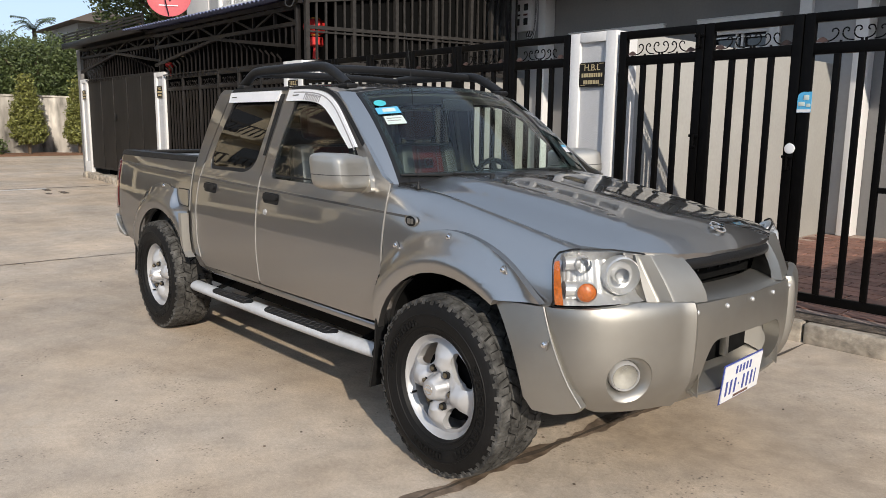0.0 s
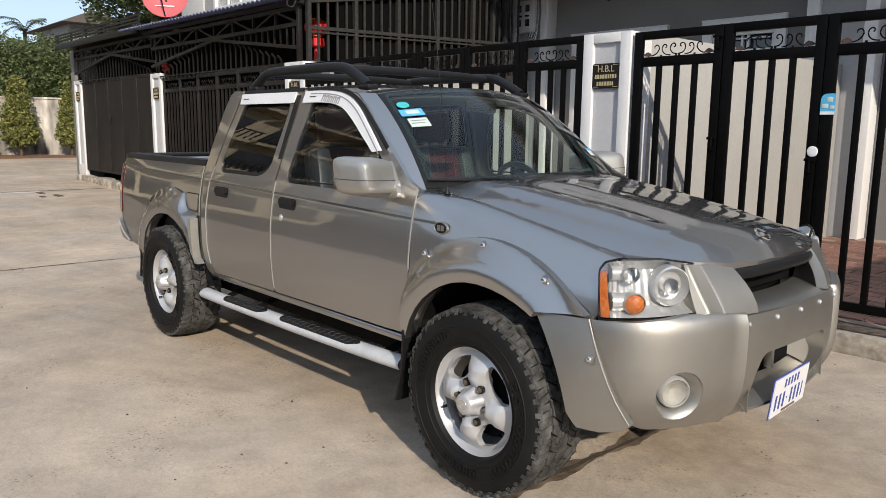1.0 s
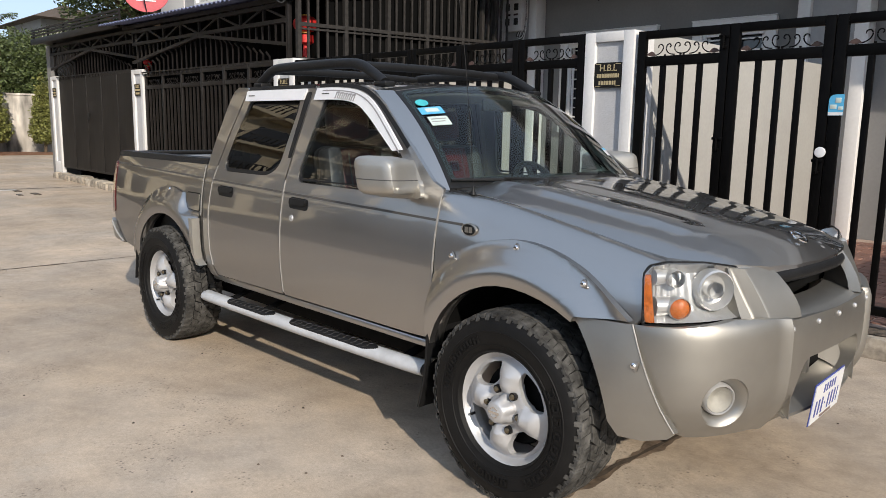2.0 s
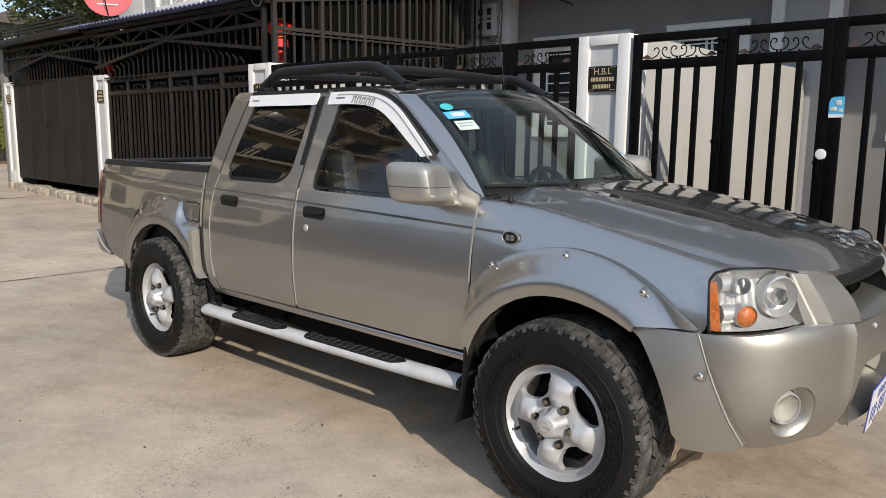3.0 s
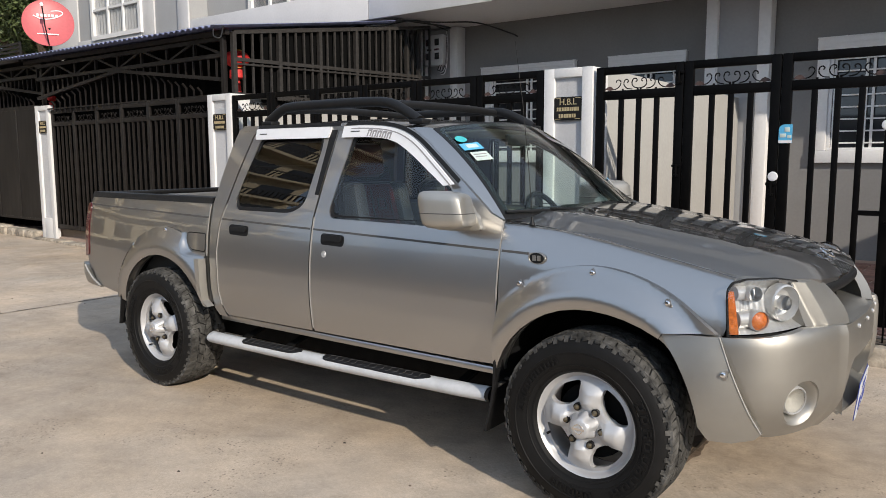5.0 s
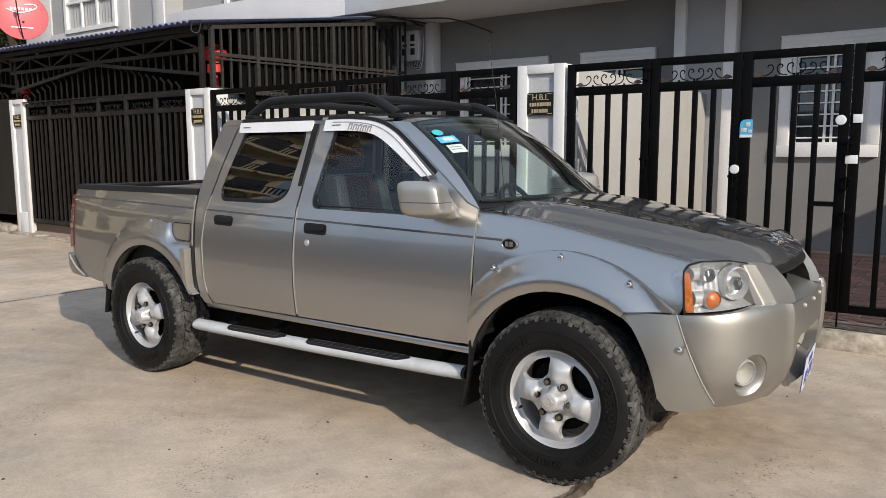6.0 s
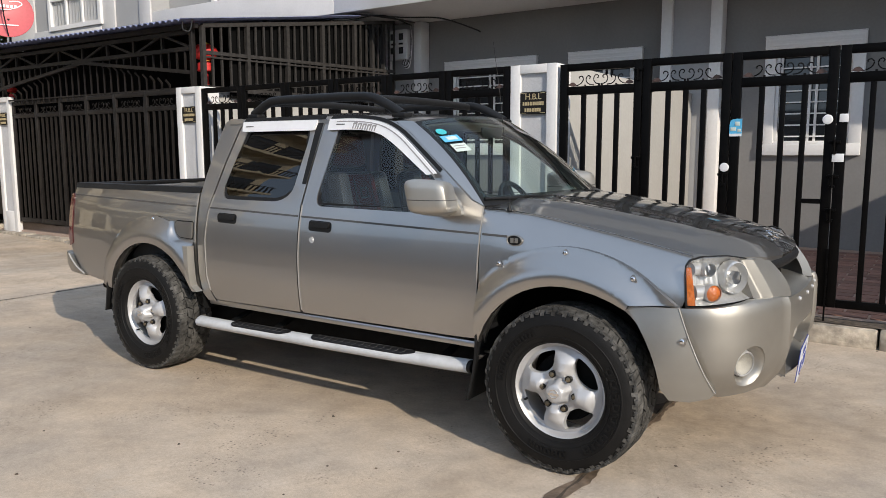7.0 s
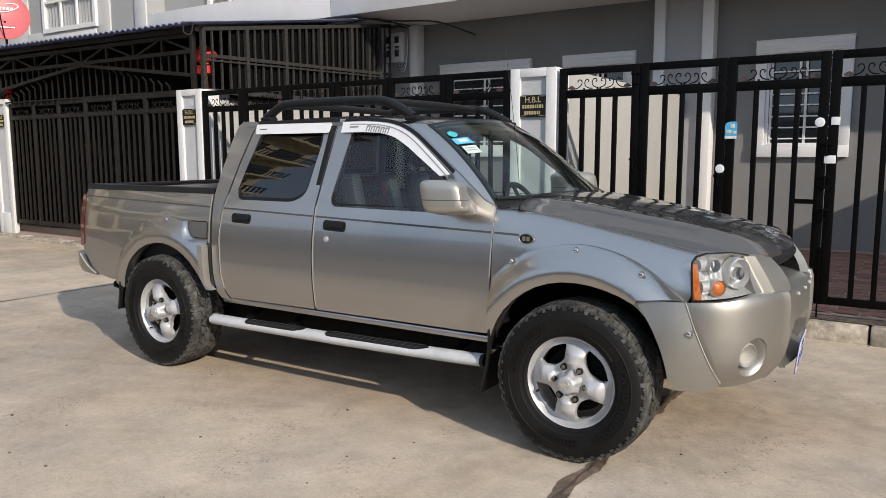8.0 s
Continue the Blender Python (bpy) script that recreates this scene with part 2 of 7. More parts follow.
    l.new(field(0.6, 5, 0.6, (0.40, 0.62, 0.0, 1.0)), hue.inputs[0])
    # pale scuffs
    t = n.new("ShaderNodeTexNoise")
    t.inputs["Scale"].default_value, t.inputs["Detail"].default_value = 0.8, 10
    t.inputs["Roughness"].default_value = 0.75
    l.new(co.outputs["Object"], t.inputs[0])
    r = n.new("ShaderNodeMapRange")
    for i, val in enumerate((0.55, 0.70, 0.0, 0.45)):
        r.inputs[i + 1].default_value = val
    l.new(t.outputs[0], r.inputs[0])
    sc = n.new("ShaderNodeVectorMath")
    sc.operation = "SCALE"
    sc.inputs[0].default_value = (0.52, 0.435, 0.34)
    l.new(hue.outputs[2], sc.inputs[0])
    l.new(mu.outputs[0], sc.inputs["Scale"])
    mx = n.new("ShaderNodeMix")
    mx.data_type = "RGBA"
    mx.inputs[7].default_value = (0.58, 0.52, 0.44, 1)
    l.new(r.outputs[0], mx.inputs[0])
    l.new(sc.outputs[0], mx.inputs[6])
    l.new(mx.outputs[2], n["Principled BSDF"].inputs["Base Color"])
    return m


CONCRETE = concrete()
ROADDARK = material("dark_unseen_road", (0.060, 0.054, 0.047), 0.85, grain=0.3, scale=30, big=0.25, big_scale=0.6)
KERBSTRIP = material("dark_kerb_strip", (0.085, 0.066, 0.050), 0.95, grain=0.6, scale=30, big=0.4, big_scale=5, bump=0.7, bump_scale=70)
CRACK = material("dirty_slab_joint", (0.075, 0.058, 0.043), 0.8, grain=0.4, scale=15, bump=0.5)
DAMP = material("damp_concrete", (0.165, 0.122, 0.088), 0.55, grain=0.45, scale=18, big=0.25, big_scale=4, bump=0.4, bump_scale=60)
BLEACH = material("bleached_concrete", (0.60, 0.57, 0.52), 0.9, grain=0.2, scale=12)


# ---- mesh helpers ----
def sharpen(bm, angle=35):
    lim = radians(angle)
    for f in bm.faces:
        f.smooth = True
    for e in bm.edges:
        if len(e.link_faces) != 2 or e.calc_face_angle(0) > lim:
            e.smooth = False


def part(name, bm, mat, parent=None, label="", angle=35):
    bmesh.ops.recalc_face_normals(bm, faces=bm.faces)
    sharpen(bm, angle)
    me = bpy.data.meshes.new(name)
    bm.to_mesh(me)
    bm.free()
    me.materials.append(mat)
    ob = new(name, me)
    if parent:
        ob.parent = parent
    if label:
        ob["label"] = label
    return ob


def thing(name, label, category, group="", kind="", at=(0, 0, 0)):
    ob = new(name)
    ob.empty_display_size = 0.2
    ob.location = at
    return tagged(ob, label, category, group, kind)


def box(bm, x0, x1, y0, y1, z0, z1, bevel=0.0):
    r = bmesh.ops.create_cube(bm, size=1)
    vs = r["verts"]
    for v in vs:
        v.co = Vector((x0 + (v.co.x + 0.5) * (x1 - x0), y0 + (v.co.y + 0.5) * (y1 - y0), z0 + (v.co.z + 0.5) * (z1 - z0)))
    if bevel:
        es = list({e for v in vs for e in v.link_edges})
        bmesh.ops.bevel(bm, geom=es, offset=bevel, segments=2, affect="EDGES", profile=0.5)
    return vs


def boxes(*dims, bevel=0.0):
    bm = bmesh.new()
    for d in dims:
        box(bm, *d, bevel=bevel)
    return bm


def bar(bm, a, b, w, h=None):
    """A square bar from a to b."""
    a, b = Vector(a), Vector(b)
    d = b - a
    q = d.to_track_quat("Z", "Y").to_matrix().to_4x4()
    r = bmesh.ops.create_cube(bm, size=1)
    m = Matrix.Translation((a + b) / 2) @ q @ Matrix.Diagonal((w, h or w, d.length, 1))
    bmesh.ops.transform(bm, matrix=m, verts=r["verts"])


def smooth_path(pts, n=8, closed=False):
    """Catmull-Rom through the points."""
    pts = [Vector(p) for p in pts]
    out = []
    cnt = len(pts)
    for i in range(cnt if closed else cnt - 1):
        if closed:
            p0, p1, p2, p3 = (pts[(i + k) % cnt] for k in (-1, 0, 1, 2))
        else:
            p0, p1, p2, p3 = pts[max(i - 1, 0)], pts[i], pts[i + 1], pts[min(i + 2, cnt - 1)]
        for k in range(n):
            t = k / n
            out.append(0.5 * ((2 * p1) + (p2 - p0) * t + (2 * p0 - 5 * p1 + 4 * p2 - p3) * t * t + (3 * p1 - p0 - 3 * p2 + p3) * t ** 3))
    if not closed:
        out.append(pts[-1])
    return out


def tube(bm, pts, radius, seg=10, closed=False, squash=1.0, taper=None):
    """A round tube along the points; squash flattens it in z."""
    pts = [Vector(p) for p in pts]
    rings = []
    cnt = len(pts)
    up = Vector((0, 0, 1))
    for i, p in enumerate(pts):
        if closed:
            d = pts[(i + 1) % cnt] - pts[i - 1]
        else:
            d = pts[min(i + 1, cnt - 1)] - pts[max(i - 1, 0)]
        d.normalize()
        side = d.cross(up)
        if side.length < 1e-3:
            side = d.cross(Vector((0, 1, 0)))
        side.normalize()
        nup = side.cross(d).normalized()
        r = radius * (taper(i / max(cnt - 1, 1)) if taper else 1)
        rings.append([bm.verts.new(p + side * (math.cos(a) * r) + nup * (math.sin(a) * r * squash)) for a in (2 * math.pi * k / seg for k in range(seg))])
    for i in range(cnt if closed else cnt - 1):
        a, b = rings[i], rings[(i + 1) % cnt]
        for k in range(seg):
            bm.faces.new((a[k], a[(k + 1) % seg], b[(k + 1) % seg], b[k]))
    if not closed:
        bm.faces.new(rings[0][::-1])
        bm.faces.new(rings[-1])


def lathe(bm, profile, seg=48, axis="y"):
    """Turn (radius, offset) pairs round an axis."""
    rings = []
    for r, h in profile:
        ring = []
        for k in range(seg):
            a = 2 * math.pi * k / seg
            c, s = r * math.cos(a), r * math.sin(a)
            ring.append(bm.verts.new((c, h, s) if axis == "y" else (c, s, h) if axis == "z" else (h, c, s)))
        rings.append(ring)
    for a, b in zip(rings, rings[1:]):
        for k in range(seg):
            bm.faces.new((a[k], a[(k + 1) % seg], b[(k + 1) % seg], b[k]))
    return rings


def panel(loops, fn, step=0.05, thick=0.012, inward=None, grid=None):
    """A curved sheet: flat loops (the first outer, the rest holes) cut into a grid, bent by fn(u, v), with turned-in edges."""
    bm = bmesh.new()
    edges = []
    for loop in loops:
        vs = [bm.verts.new((p[0], p[1], 0)) for p in loop]
        edges += [bm.edges.new((vs[i - 1], vs[i])) for i in range(len(vs))]
    bmesh.ops.triangle_fill(bm, use_beauty=True, use_dissolve=False, edges=edges)
    us = [v.co.x for v in bm.verts]
    vs = [v.co.y for v in bm.verts]
    su, sv = grid or (step, step)
    for lo, hi, ax, st in ((min(us), max(us), 0, su), (min(vs), max(vs), 1, sv)):
        cnt = max(1, int((hi - lo) / st))
        for k in range(1, cnt):
            c = lo + (hi - lo) * k / cnt
            co, no = ((c, 0, 0), (1, 0, 0)) if ax == 0 else ((0, c, 0), (0, 1, 0))
            bmesh.ops.bisect_plane(bm, geom=bm.verts[:] + bm.edges[:] + bm.faces[:], plane_co=co, plane_no=no, dist=1e-5)
    bmesh.ops.dissolve_limit(bm, angle_limit=0.001, verts=[], edges=[e for e in bm.edges if len(e.link_faces) == 2 and abs(e.verts[0].co.x - e.verts[1].co.x) > 1e-5 and abs(e.verts[0].co.y - e.verts[1].co.y) > 1e-5])
    if inward is None:
        inward = Vector((0, 1, 0))
    for v in bm.verts:
        v.co = Vector(fn(v.co.x, v.co.y))
    bm.normal_update()
    if thick:
        rim = [e for e in bm.edges if len(e.link_faces) == 1]
        way = inward if callable(inward) else (lambda c: inward)
        r = bmesh.ops.extrude_edge_only(bm, edges=rim)
        for v in r["geom"]:
            if isinstance(v, bmesh.types.BMVert):
                v.co += Vector(way(v.co)) * thick
    return bm


def mirrored(bm):
    """A copy on the other side of the truck's middle plane."""
    b2 = bm.copy()
    for v in b2.verts:
        v.co.y = -v.co.y
    bmesh.ops.reverse_faces(b2, faces=b2.faces)
    return b2


def lerp_table(xs, ys):
    """A smooth one-dimensional table (monotone cubic)."""
    xs, ys = list(xs), list(ys)
    d = [(ys[i + 1] - ys[i]) / (xs[i + 1] - xs[i]) for i in range(len(xs) - 1)]
    m = [d[0]] + [0.0 if d[i - 1] * d[i] <= 0 else 2 * d[i - 1] * d[i] / (d[i - 1] + d[i]) for i in range(1, len(d))] + [d[-1]]

    def f(x):
        if x <= xs[0]:
            return ys[0] + m[0] * (x - xs[0])
        if x >= xs[-1]:
            return ys[-1] + m[-1] * (x - xs[-1])
        i = max(k for k in range(len(xs) - 1) if xs[k] <= x)
        h = xs[i + 1] - xs[i]
        t = (x - xs[i]) / h
        return ((1 + 2 * t) * (1 - t) ** 2 * ys[i] + t * (1 - t) ** 2 * h * m[i] + t * t * (3 - 2 * t) * ys[i + 1] + t * t * (t - 1) * h * m[i + 1])
    return f


def arc(cx, cz, r, a0, a1, n=16, rz=None):
    """Points on an arc, degrees, in (x, z)."""
    return [(cx + r * math.cos(radians(a0 + (a1 - a0) * k / n)), cz + (rz or r) * math.sin(radians(a0 + (a1 - a0) * k / n))) for k in range(n + 1)]


def round_loop(pts, r=0.03, n=4):
    """A flat loop with its corners rounded."""
    out = []
    cnt = len(pts)
    for i in range(cnt):
        p, a, b = Vector(pts[i][:2]), Vector(pts[i - 1][:2]), Vector(pts[(i + 1) % cnt][:2])
        rad = pts[i][2] if len(pts[i]) > 2 else r
        d1, d2 = (a - p), (b - p)
        k = min(rad, d1.length * 0.48, d2.length * 0.48)
        s, e = p + d1.normalized() * k, p + d2.normalized() * k
        for j in range(n + 1):
            t = j / n
            out.append(tuple((1 - t) ** 2 * s + 2 * t * (1 - t) * p + t * t * e))
    return out


def lettering(body, size, mat, m, parent=None, name="lettering", depth=0.0015, label="", align="CENTER"):
    cu = bpy.data.curves.new(name, "FONT")
    cu.body, cu.size, cu.extrude, cu.align_x, cu.align_y = body, size, depth, align, "CENTER"
    tmp = new(name, cu)
    me = bpy.data.meshes.new_from_object(tmp)
    bpy.data.objects.remove(tmp)
    me.materials.clear()
    me.materials.append(mat)
    ob = new(name, me)
    if parent:
        ob.parent = parent
    ob.matrix_basis = m
    if label:
        ob["label"] = label
    return ob


# ---- the setting ----
def rise(x):
    return 0.013 * min(max(-5.5 - x, 0), 20)


def build_ground():
    bm = bmesh.new()
    xs = [-900, -200, -60, -40] + [-25.5 + 1.0 * k for k in range(0, 46)] + [40, 100, 900]
    ys = [-900, -100, -30, -16, -8, -5, -4, -3, -2, -1, 0, 1, 2, 2.36, 2.6, 8, 30, 100, 900]
    rows = [[bm.verts.new((x, y, rise(x))) for y in ys] for x in xs]
    for a, b in zip(rows, rows[1:]):
        for k in range(len(ys) - 1):
            bm.faces.new((a[k], b[k], b[k + 1], a[k + 1]))
    g = part("ground", bm, CONCRETE)
    tagged(g, "pale tan poured concrete street, scuffed and dusty", "ground", kind="structure")
    # sawn joints filled with dirt
    random.seed(4)
    for x0, width in ((0.13, 0.0085), (-6.1, 0.009), (-14.0, 0.03), (6.3, 0.012)):
        bm = bmesh.new()
        y = -9.0
        prev = None
        while y < 2.34:
            x = x0 + random.uniform(-0.006, 0.006) + 0.03 * math.sin(y * 0.7)
            w = width * random.uniform(0.5, 1.6)
            z = rise(x) + 0.004
            cur = (bm.verts.new((x - w, y, z)), bm.verts.new((x + w * random.uniform(0.6, 1.4), y, z)))
            if prev:
                bm.faces.new((prev[0], prev[1], cur[1], cur[0]))
            prev = cur
            y += 0.09
        if x0 == 0.13:
            damp = bmesh.new()
            prev = None
            for k in range(150):
                yy = -1.75 + k * 0.021
                xc = x0 + 0.03 * math.sin(yy * 0.7)
                f = max(0.0, 1 - abs((yy + 0.35) / 1.5) ** 2.5)
                wa = f * (0.020 + 0.075 * max(0, noise.noise(Vector((yy * 3.1, 0, 0))) + 0.25) + 0.02 * noise.noise(Vector((yy * 17, 3, 0))))
                wb = f * (0.022 + 0.085 * max(0, noise.noise(Vector((yy * 2.6, 9, 0))) + 0.25) + 0.02 * noise.noise(Vector((yy * 15, 5, 0))))
                cur = (damp.verts.new((xc - max(wa, 0.003), yy, 0.0025)), damp.verts.new((xc + max(wb, 0.003), yy, 0.0025)))
                if prev:
                    damp.faces.new((prev[0], prev[1], cur[1], cur[0]))
                prev = cur
            tagged(part("damp_stain", damp, DAMP), "damp dark stain along the slab joint", "stain", kind="structure")
        j = part("slab_joint", bm, CRACK)
        tagged(j, "dark dirty joint between the concrete slabs", "joint", kind="structure")


build_ground()


def row(x):
    """How far the gate line has swung back at x."""
    return 0.026 * max(0.0, -6.9 - x)


def build_kerb():
    random.seed(7)
    x = -16.4
    k = thing("kerb", "worn concrete kerb along the gates", "kerb", kind="structure")
    while x < 5.5:
        old = x < -12.2
        ramp = -12.2 <= x < -6.6
        w = random.uniform(0.22, 0.42) if old else random.uniform(0.9, 1.25)
        dy, dz = (0.07, 0.035) if old else (0.02, 0.008)
        bm = boxes((x + 0.006, x + w - 0.006, 2.28 + row(x) + random.uniform(0, dy), 2.56 + row(x), rise(x) - 0.05, rise(x) + (0.035 if ramp else 0.145) + random.uniform(-dz, dz * 0.2)), bevel=0.035 if old else 0.02)
        if old:
            for v in bm.verts:
                v.co += Vector((noise.noise(v.co * 9), noise.noise(v.co * 9 + Vector((5, 0, 0))), noise.noise(v.co * 9 + Vector((0, 7, 0))))) * 0.02
        part("kerb_stone", bm, KERBM, k)
        x += w


build_kerb()


def build_kerb_strip():
    """Dark bumpy strip with a ragged edge between the kerb and the gates."""
    bm = bmesh.new()
    prev = None
    for k in range(231):
        x = -1.5 + 0.03 * k
        a = 2.355 + 0.022 * noise.noise(Vector((x * 2.3, 0, 4))) + 0.012 * noise.noise(Vector((x * 13, 0, 1)))
        z = 0.152 + 0.010 * max(0.0, noise.noise(Vector((x * 9, 2, 0))))
        cur = [bm.verts.new(p) for p in ((x, a, 0.146), (x, a + 0.035, z), (x, 2.47, z + 0.004), (x, 2.565, 0.146))]
        if prev:
            for i in range(3):
                bm.faces.new((prev[i], cur[i], cur[i + 1], prev[i + 1]))
        prev = cur
    tagged(part("kerb_back_strip", bm, KERBSTRIP, angle=70), "dark bumpy strip between the kerb and the gates", "dirt", kind="structure")


build_kerb_strip()


def build_pillar(x, z0):
    p = thing("gate_pillar", "white painted gate pillar with a recessed grey panel", "pillar", "gate pillars", at=(x, 2.40 + row(x), z0))
    bm = bmesh.new()
    w, top = 0.466, 2.20
    deep = 0.30 if x > -8 else 0.08
    for d in ((0, 0.10, 0, deep, 0, top), (w - 0.10, w, 0, deep, 0, top), (0.10, w - 0.10, 0, deep, top - 0.078, top), (0.10, w - 0.10, 0, deep, 0, 0.35)):
        box(bm, *d, bevel=0.004)
    part("frame", bm, PILLAR, p)
    part("panel", boxes((0.10, w - 0.10, 0.03, deep - 0.01, 0.35, top - 0.078)), PANELGREY, p, "rough grey recessed panel")
    # name plate, a thing that hangs on the panel
    pl = thing("house_plaque", "small black plaque with gold lettering", "plaque", "house plaques", at=(x + 0.233, 2.425 + row(x), z0 + 1.857))
    bm = bmesh.new()
    loop = round_loop([(-0.134, -0.10), (0.134, -0.10), (0.134, 0.10), (-0.134, 0.10)], 0.02, 2)
    vs = [bm.verts.new((a, 0, b)) for a, b in loop]
    f = bm.faces.new(vs)
    r = bmesh.ops.extrude_face_region(bm, geom=[f])
    for v in r["geom"]:
        if isinstance(v, bmesh.types.BMVert):
            v.co.y -= 0.02
    part("plate", bm, PLAQUE, pl)
    lettering("H.B.L", 0.075, GOLD, pose(0, -0.0215, 0.055, 90), pl)
    for z, (a, b) in ((-0.005, (-0.105, 0.105)), (-0.062, (-0.085, 0.085))):
        bm = bmesh.new()
        random.seed(3)
        xx = a
        while xx < b - 0.01:
            ww = random.uniform(0.012, 0.026)
            box(bm, xx, min(xx + ww, b), -0.023, -0.020, z - 0.016, z + 0.016)
            xx += ww + 0.007
        part("text_bar", bm, GOLD, pl)
    for a, c in ((-0.12, 0.086), (0.07, 0.086), (-0.12, -0.09), (0.07, -0.09)):
        part("border", boxes((a, a + 0.05, -0.0225, -0.02, c, c + 0.004)), GOLD, pl)
    return p


PILLARS = ((-2.04, 0.0), (-6.88, 0.03), (-11.74, 0.10), (-16.52, 0.15), (2.86, 0.0))
for px, pz in PILLARS:
    build_pillar(px, pz)


def scroll(bm, x0, x1, z, y):
    """Wrought iron scrolls along a rail."""
    mid, k = (x0 + x1) / 2, (x1 - x0) / 0.58
    for s in (-1, 1):
        for pts in (((0.004, 0.014), (0.040, 0.022), (0.060, 0.050), (0.052, 0.086), (0.028, 0.092), (0.018, 0.076), (0.030, 0.066)),
                    ((0.058, 0.008), (0.100, 0.016), (0.126, 0.044), (0.122, 0.078), (0.102, 0.088), (0.090, 0.074), (0.100, 0.064)),
                    ((0.250, 0.012), (0.205, 0.010), (0.168, 0.030), (0.152, 0.062), (0.166, 0.086), (0.188, 0.082), (0.190, 0.064))):
            tube(bm, smooth_path([(mid + s * a * k, y, z + b) for a, b in pts], 4), 0.0048, 5)
        for a in (0.012, 0.135):
            tube(bm, [(mid + s * a * k, y, z), (mid + s * a * k, y, z + 0.012)], 0.009, 6)


def scroll_leaf(x, z, y, s):
    """A small beaten leaf at the end of a scroll."""
    bm = bmesh.new()
    vs = [bm.verts.new((x + s * a, y - 0.006, z + b)) for a, b in ((-0.030, 0.006), (-0.012, 0.026), (0.006, 0.036), (0.030, 0.028), (0.052, 0.010), (0.030, 0.004), (0.005, 0.0))]
    f = bm.faces.new(vs)
    r = bmesh.ops.extrude_face_region(bm, geom=[f])
    for v in r["geom"]:
        if isinstance(v, bmesh.types.BMVert):
            v.co.y += 0.010
    return bm


def gate_leaf(width, mat, top=2.18, bottom=0.255, bars=3, stile=0.072, wicket=False):
    g = thing("gate_leaf", "black steel gate leaf with upright bars and scrollwork", "gate", "folding gate leaves")
    d = 0.022
    for a, b in ((0.004, stile), (width - stile, width - 0.004)):
        part("stile", boxes((a, b, -d, d, bottom, top), bevel=0.004), mat, g)
    for a, b in ((top - 0.062, top), (1.912, 1.985), (bottom, bottom + 0.06)):
        part("rail", boxes((stile, width - stile, -d + 0.002, d - 0.002, a, b), bevel=0.004), mat, g)
    gap = (width - 2 * stile)
    for k in range(bars):
        cx = stile + gap * (k + 1) / (bars + 1)
        part("bar", boxes((cx - 0.019, cx + 0.019, -0.018, 0.018, bottom + 0.06, 1.912), bevel=0.003), mat, g)
    if wicket:
        cx = stile + gap * bars / (bars + 1)
        part("cross_bar", boxes((cx + 0.019, width - stile, -0.016, 0.016, 1.03, 1.065)), mat, g)
    bm = bmesh.new()
    scroll(bm, stile, width - stile, 1.985, 0.0)
    part("scrollwork", bm, mat, g, "wrought iron scrollwork")
    for s, x in ((-1, stile + 0.055), (1, width - stile - 0.055)):
        part("leaf", scroll_leaf(x, 1.987, 0.0, s), RUSTLEAF, g, "rusty painted leaf")
    return g


EDGES_R = (-1.55, -0.80, -0.085, 0.66, 1.41, 2.13, 2.85)
EDGES_M = (-6.40, -5.68, -4.95, -4.22, -3.49, -2.77, -2.05)
for edges, z0 in ((EDGES_R, 0.0), (EDGES_M, 0.02)):
    for k, (a, b) in enumerate(zip(edges, edges[1:])):
        leaf = gate_leaf(b - a, GATEBLACK, wicket=(edges is EDGES_R and k == 2))
        leaf.location = (a, 2.43, z0)


def bent_bars(parent, x0, x1, zbase, y, n, peak, lean):
    """Upright bars whose bent tips rise to a peak."""
    for k in range(n):
        f = (k + 0.5) / n
        x = x0 + (x1 - x0) * f
        z = zbase + (peak - zbase) * (1 - abs(f - 0.5) * 1.7)
        if z - zbase < 0.10:
            continue
        bm = bmesh.new()
        tube(bm, [(x, y, zbase - 0.05), (x, y, z - 0.06), (x + lean, y - 0.04, z)], 0.0145, 4)
        part("bent_bar", bm, GATEBROWN, parent)


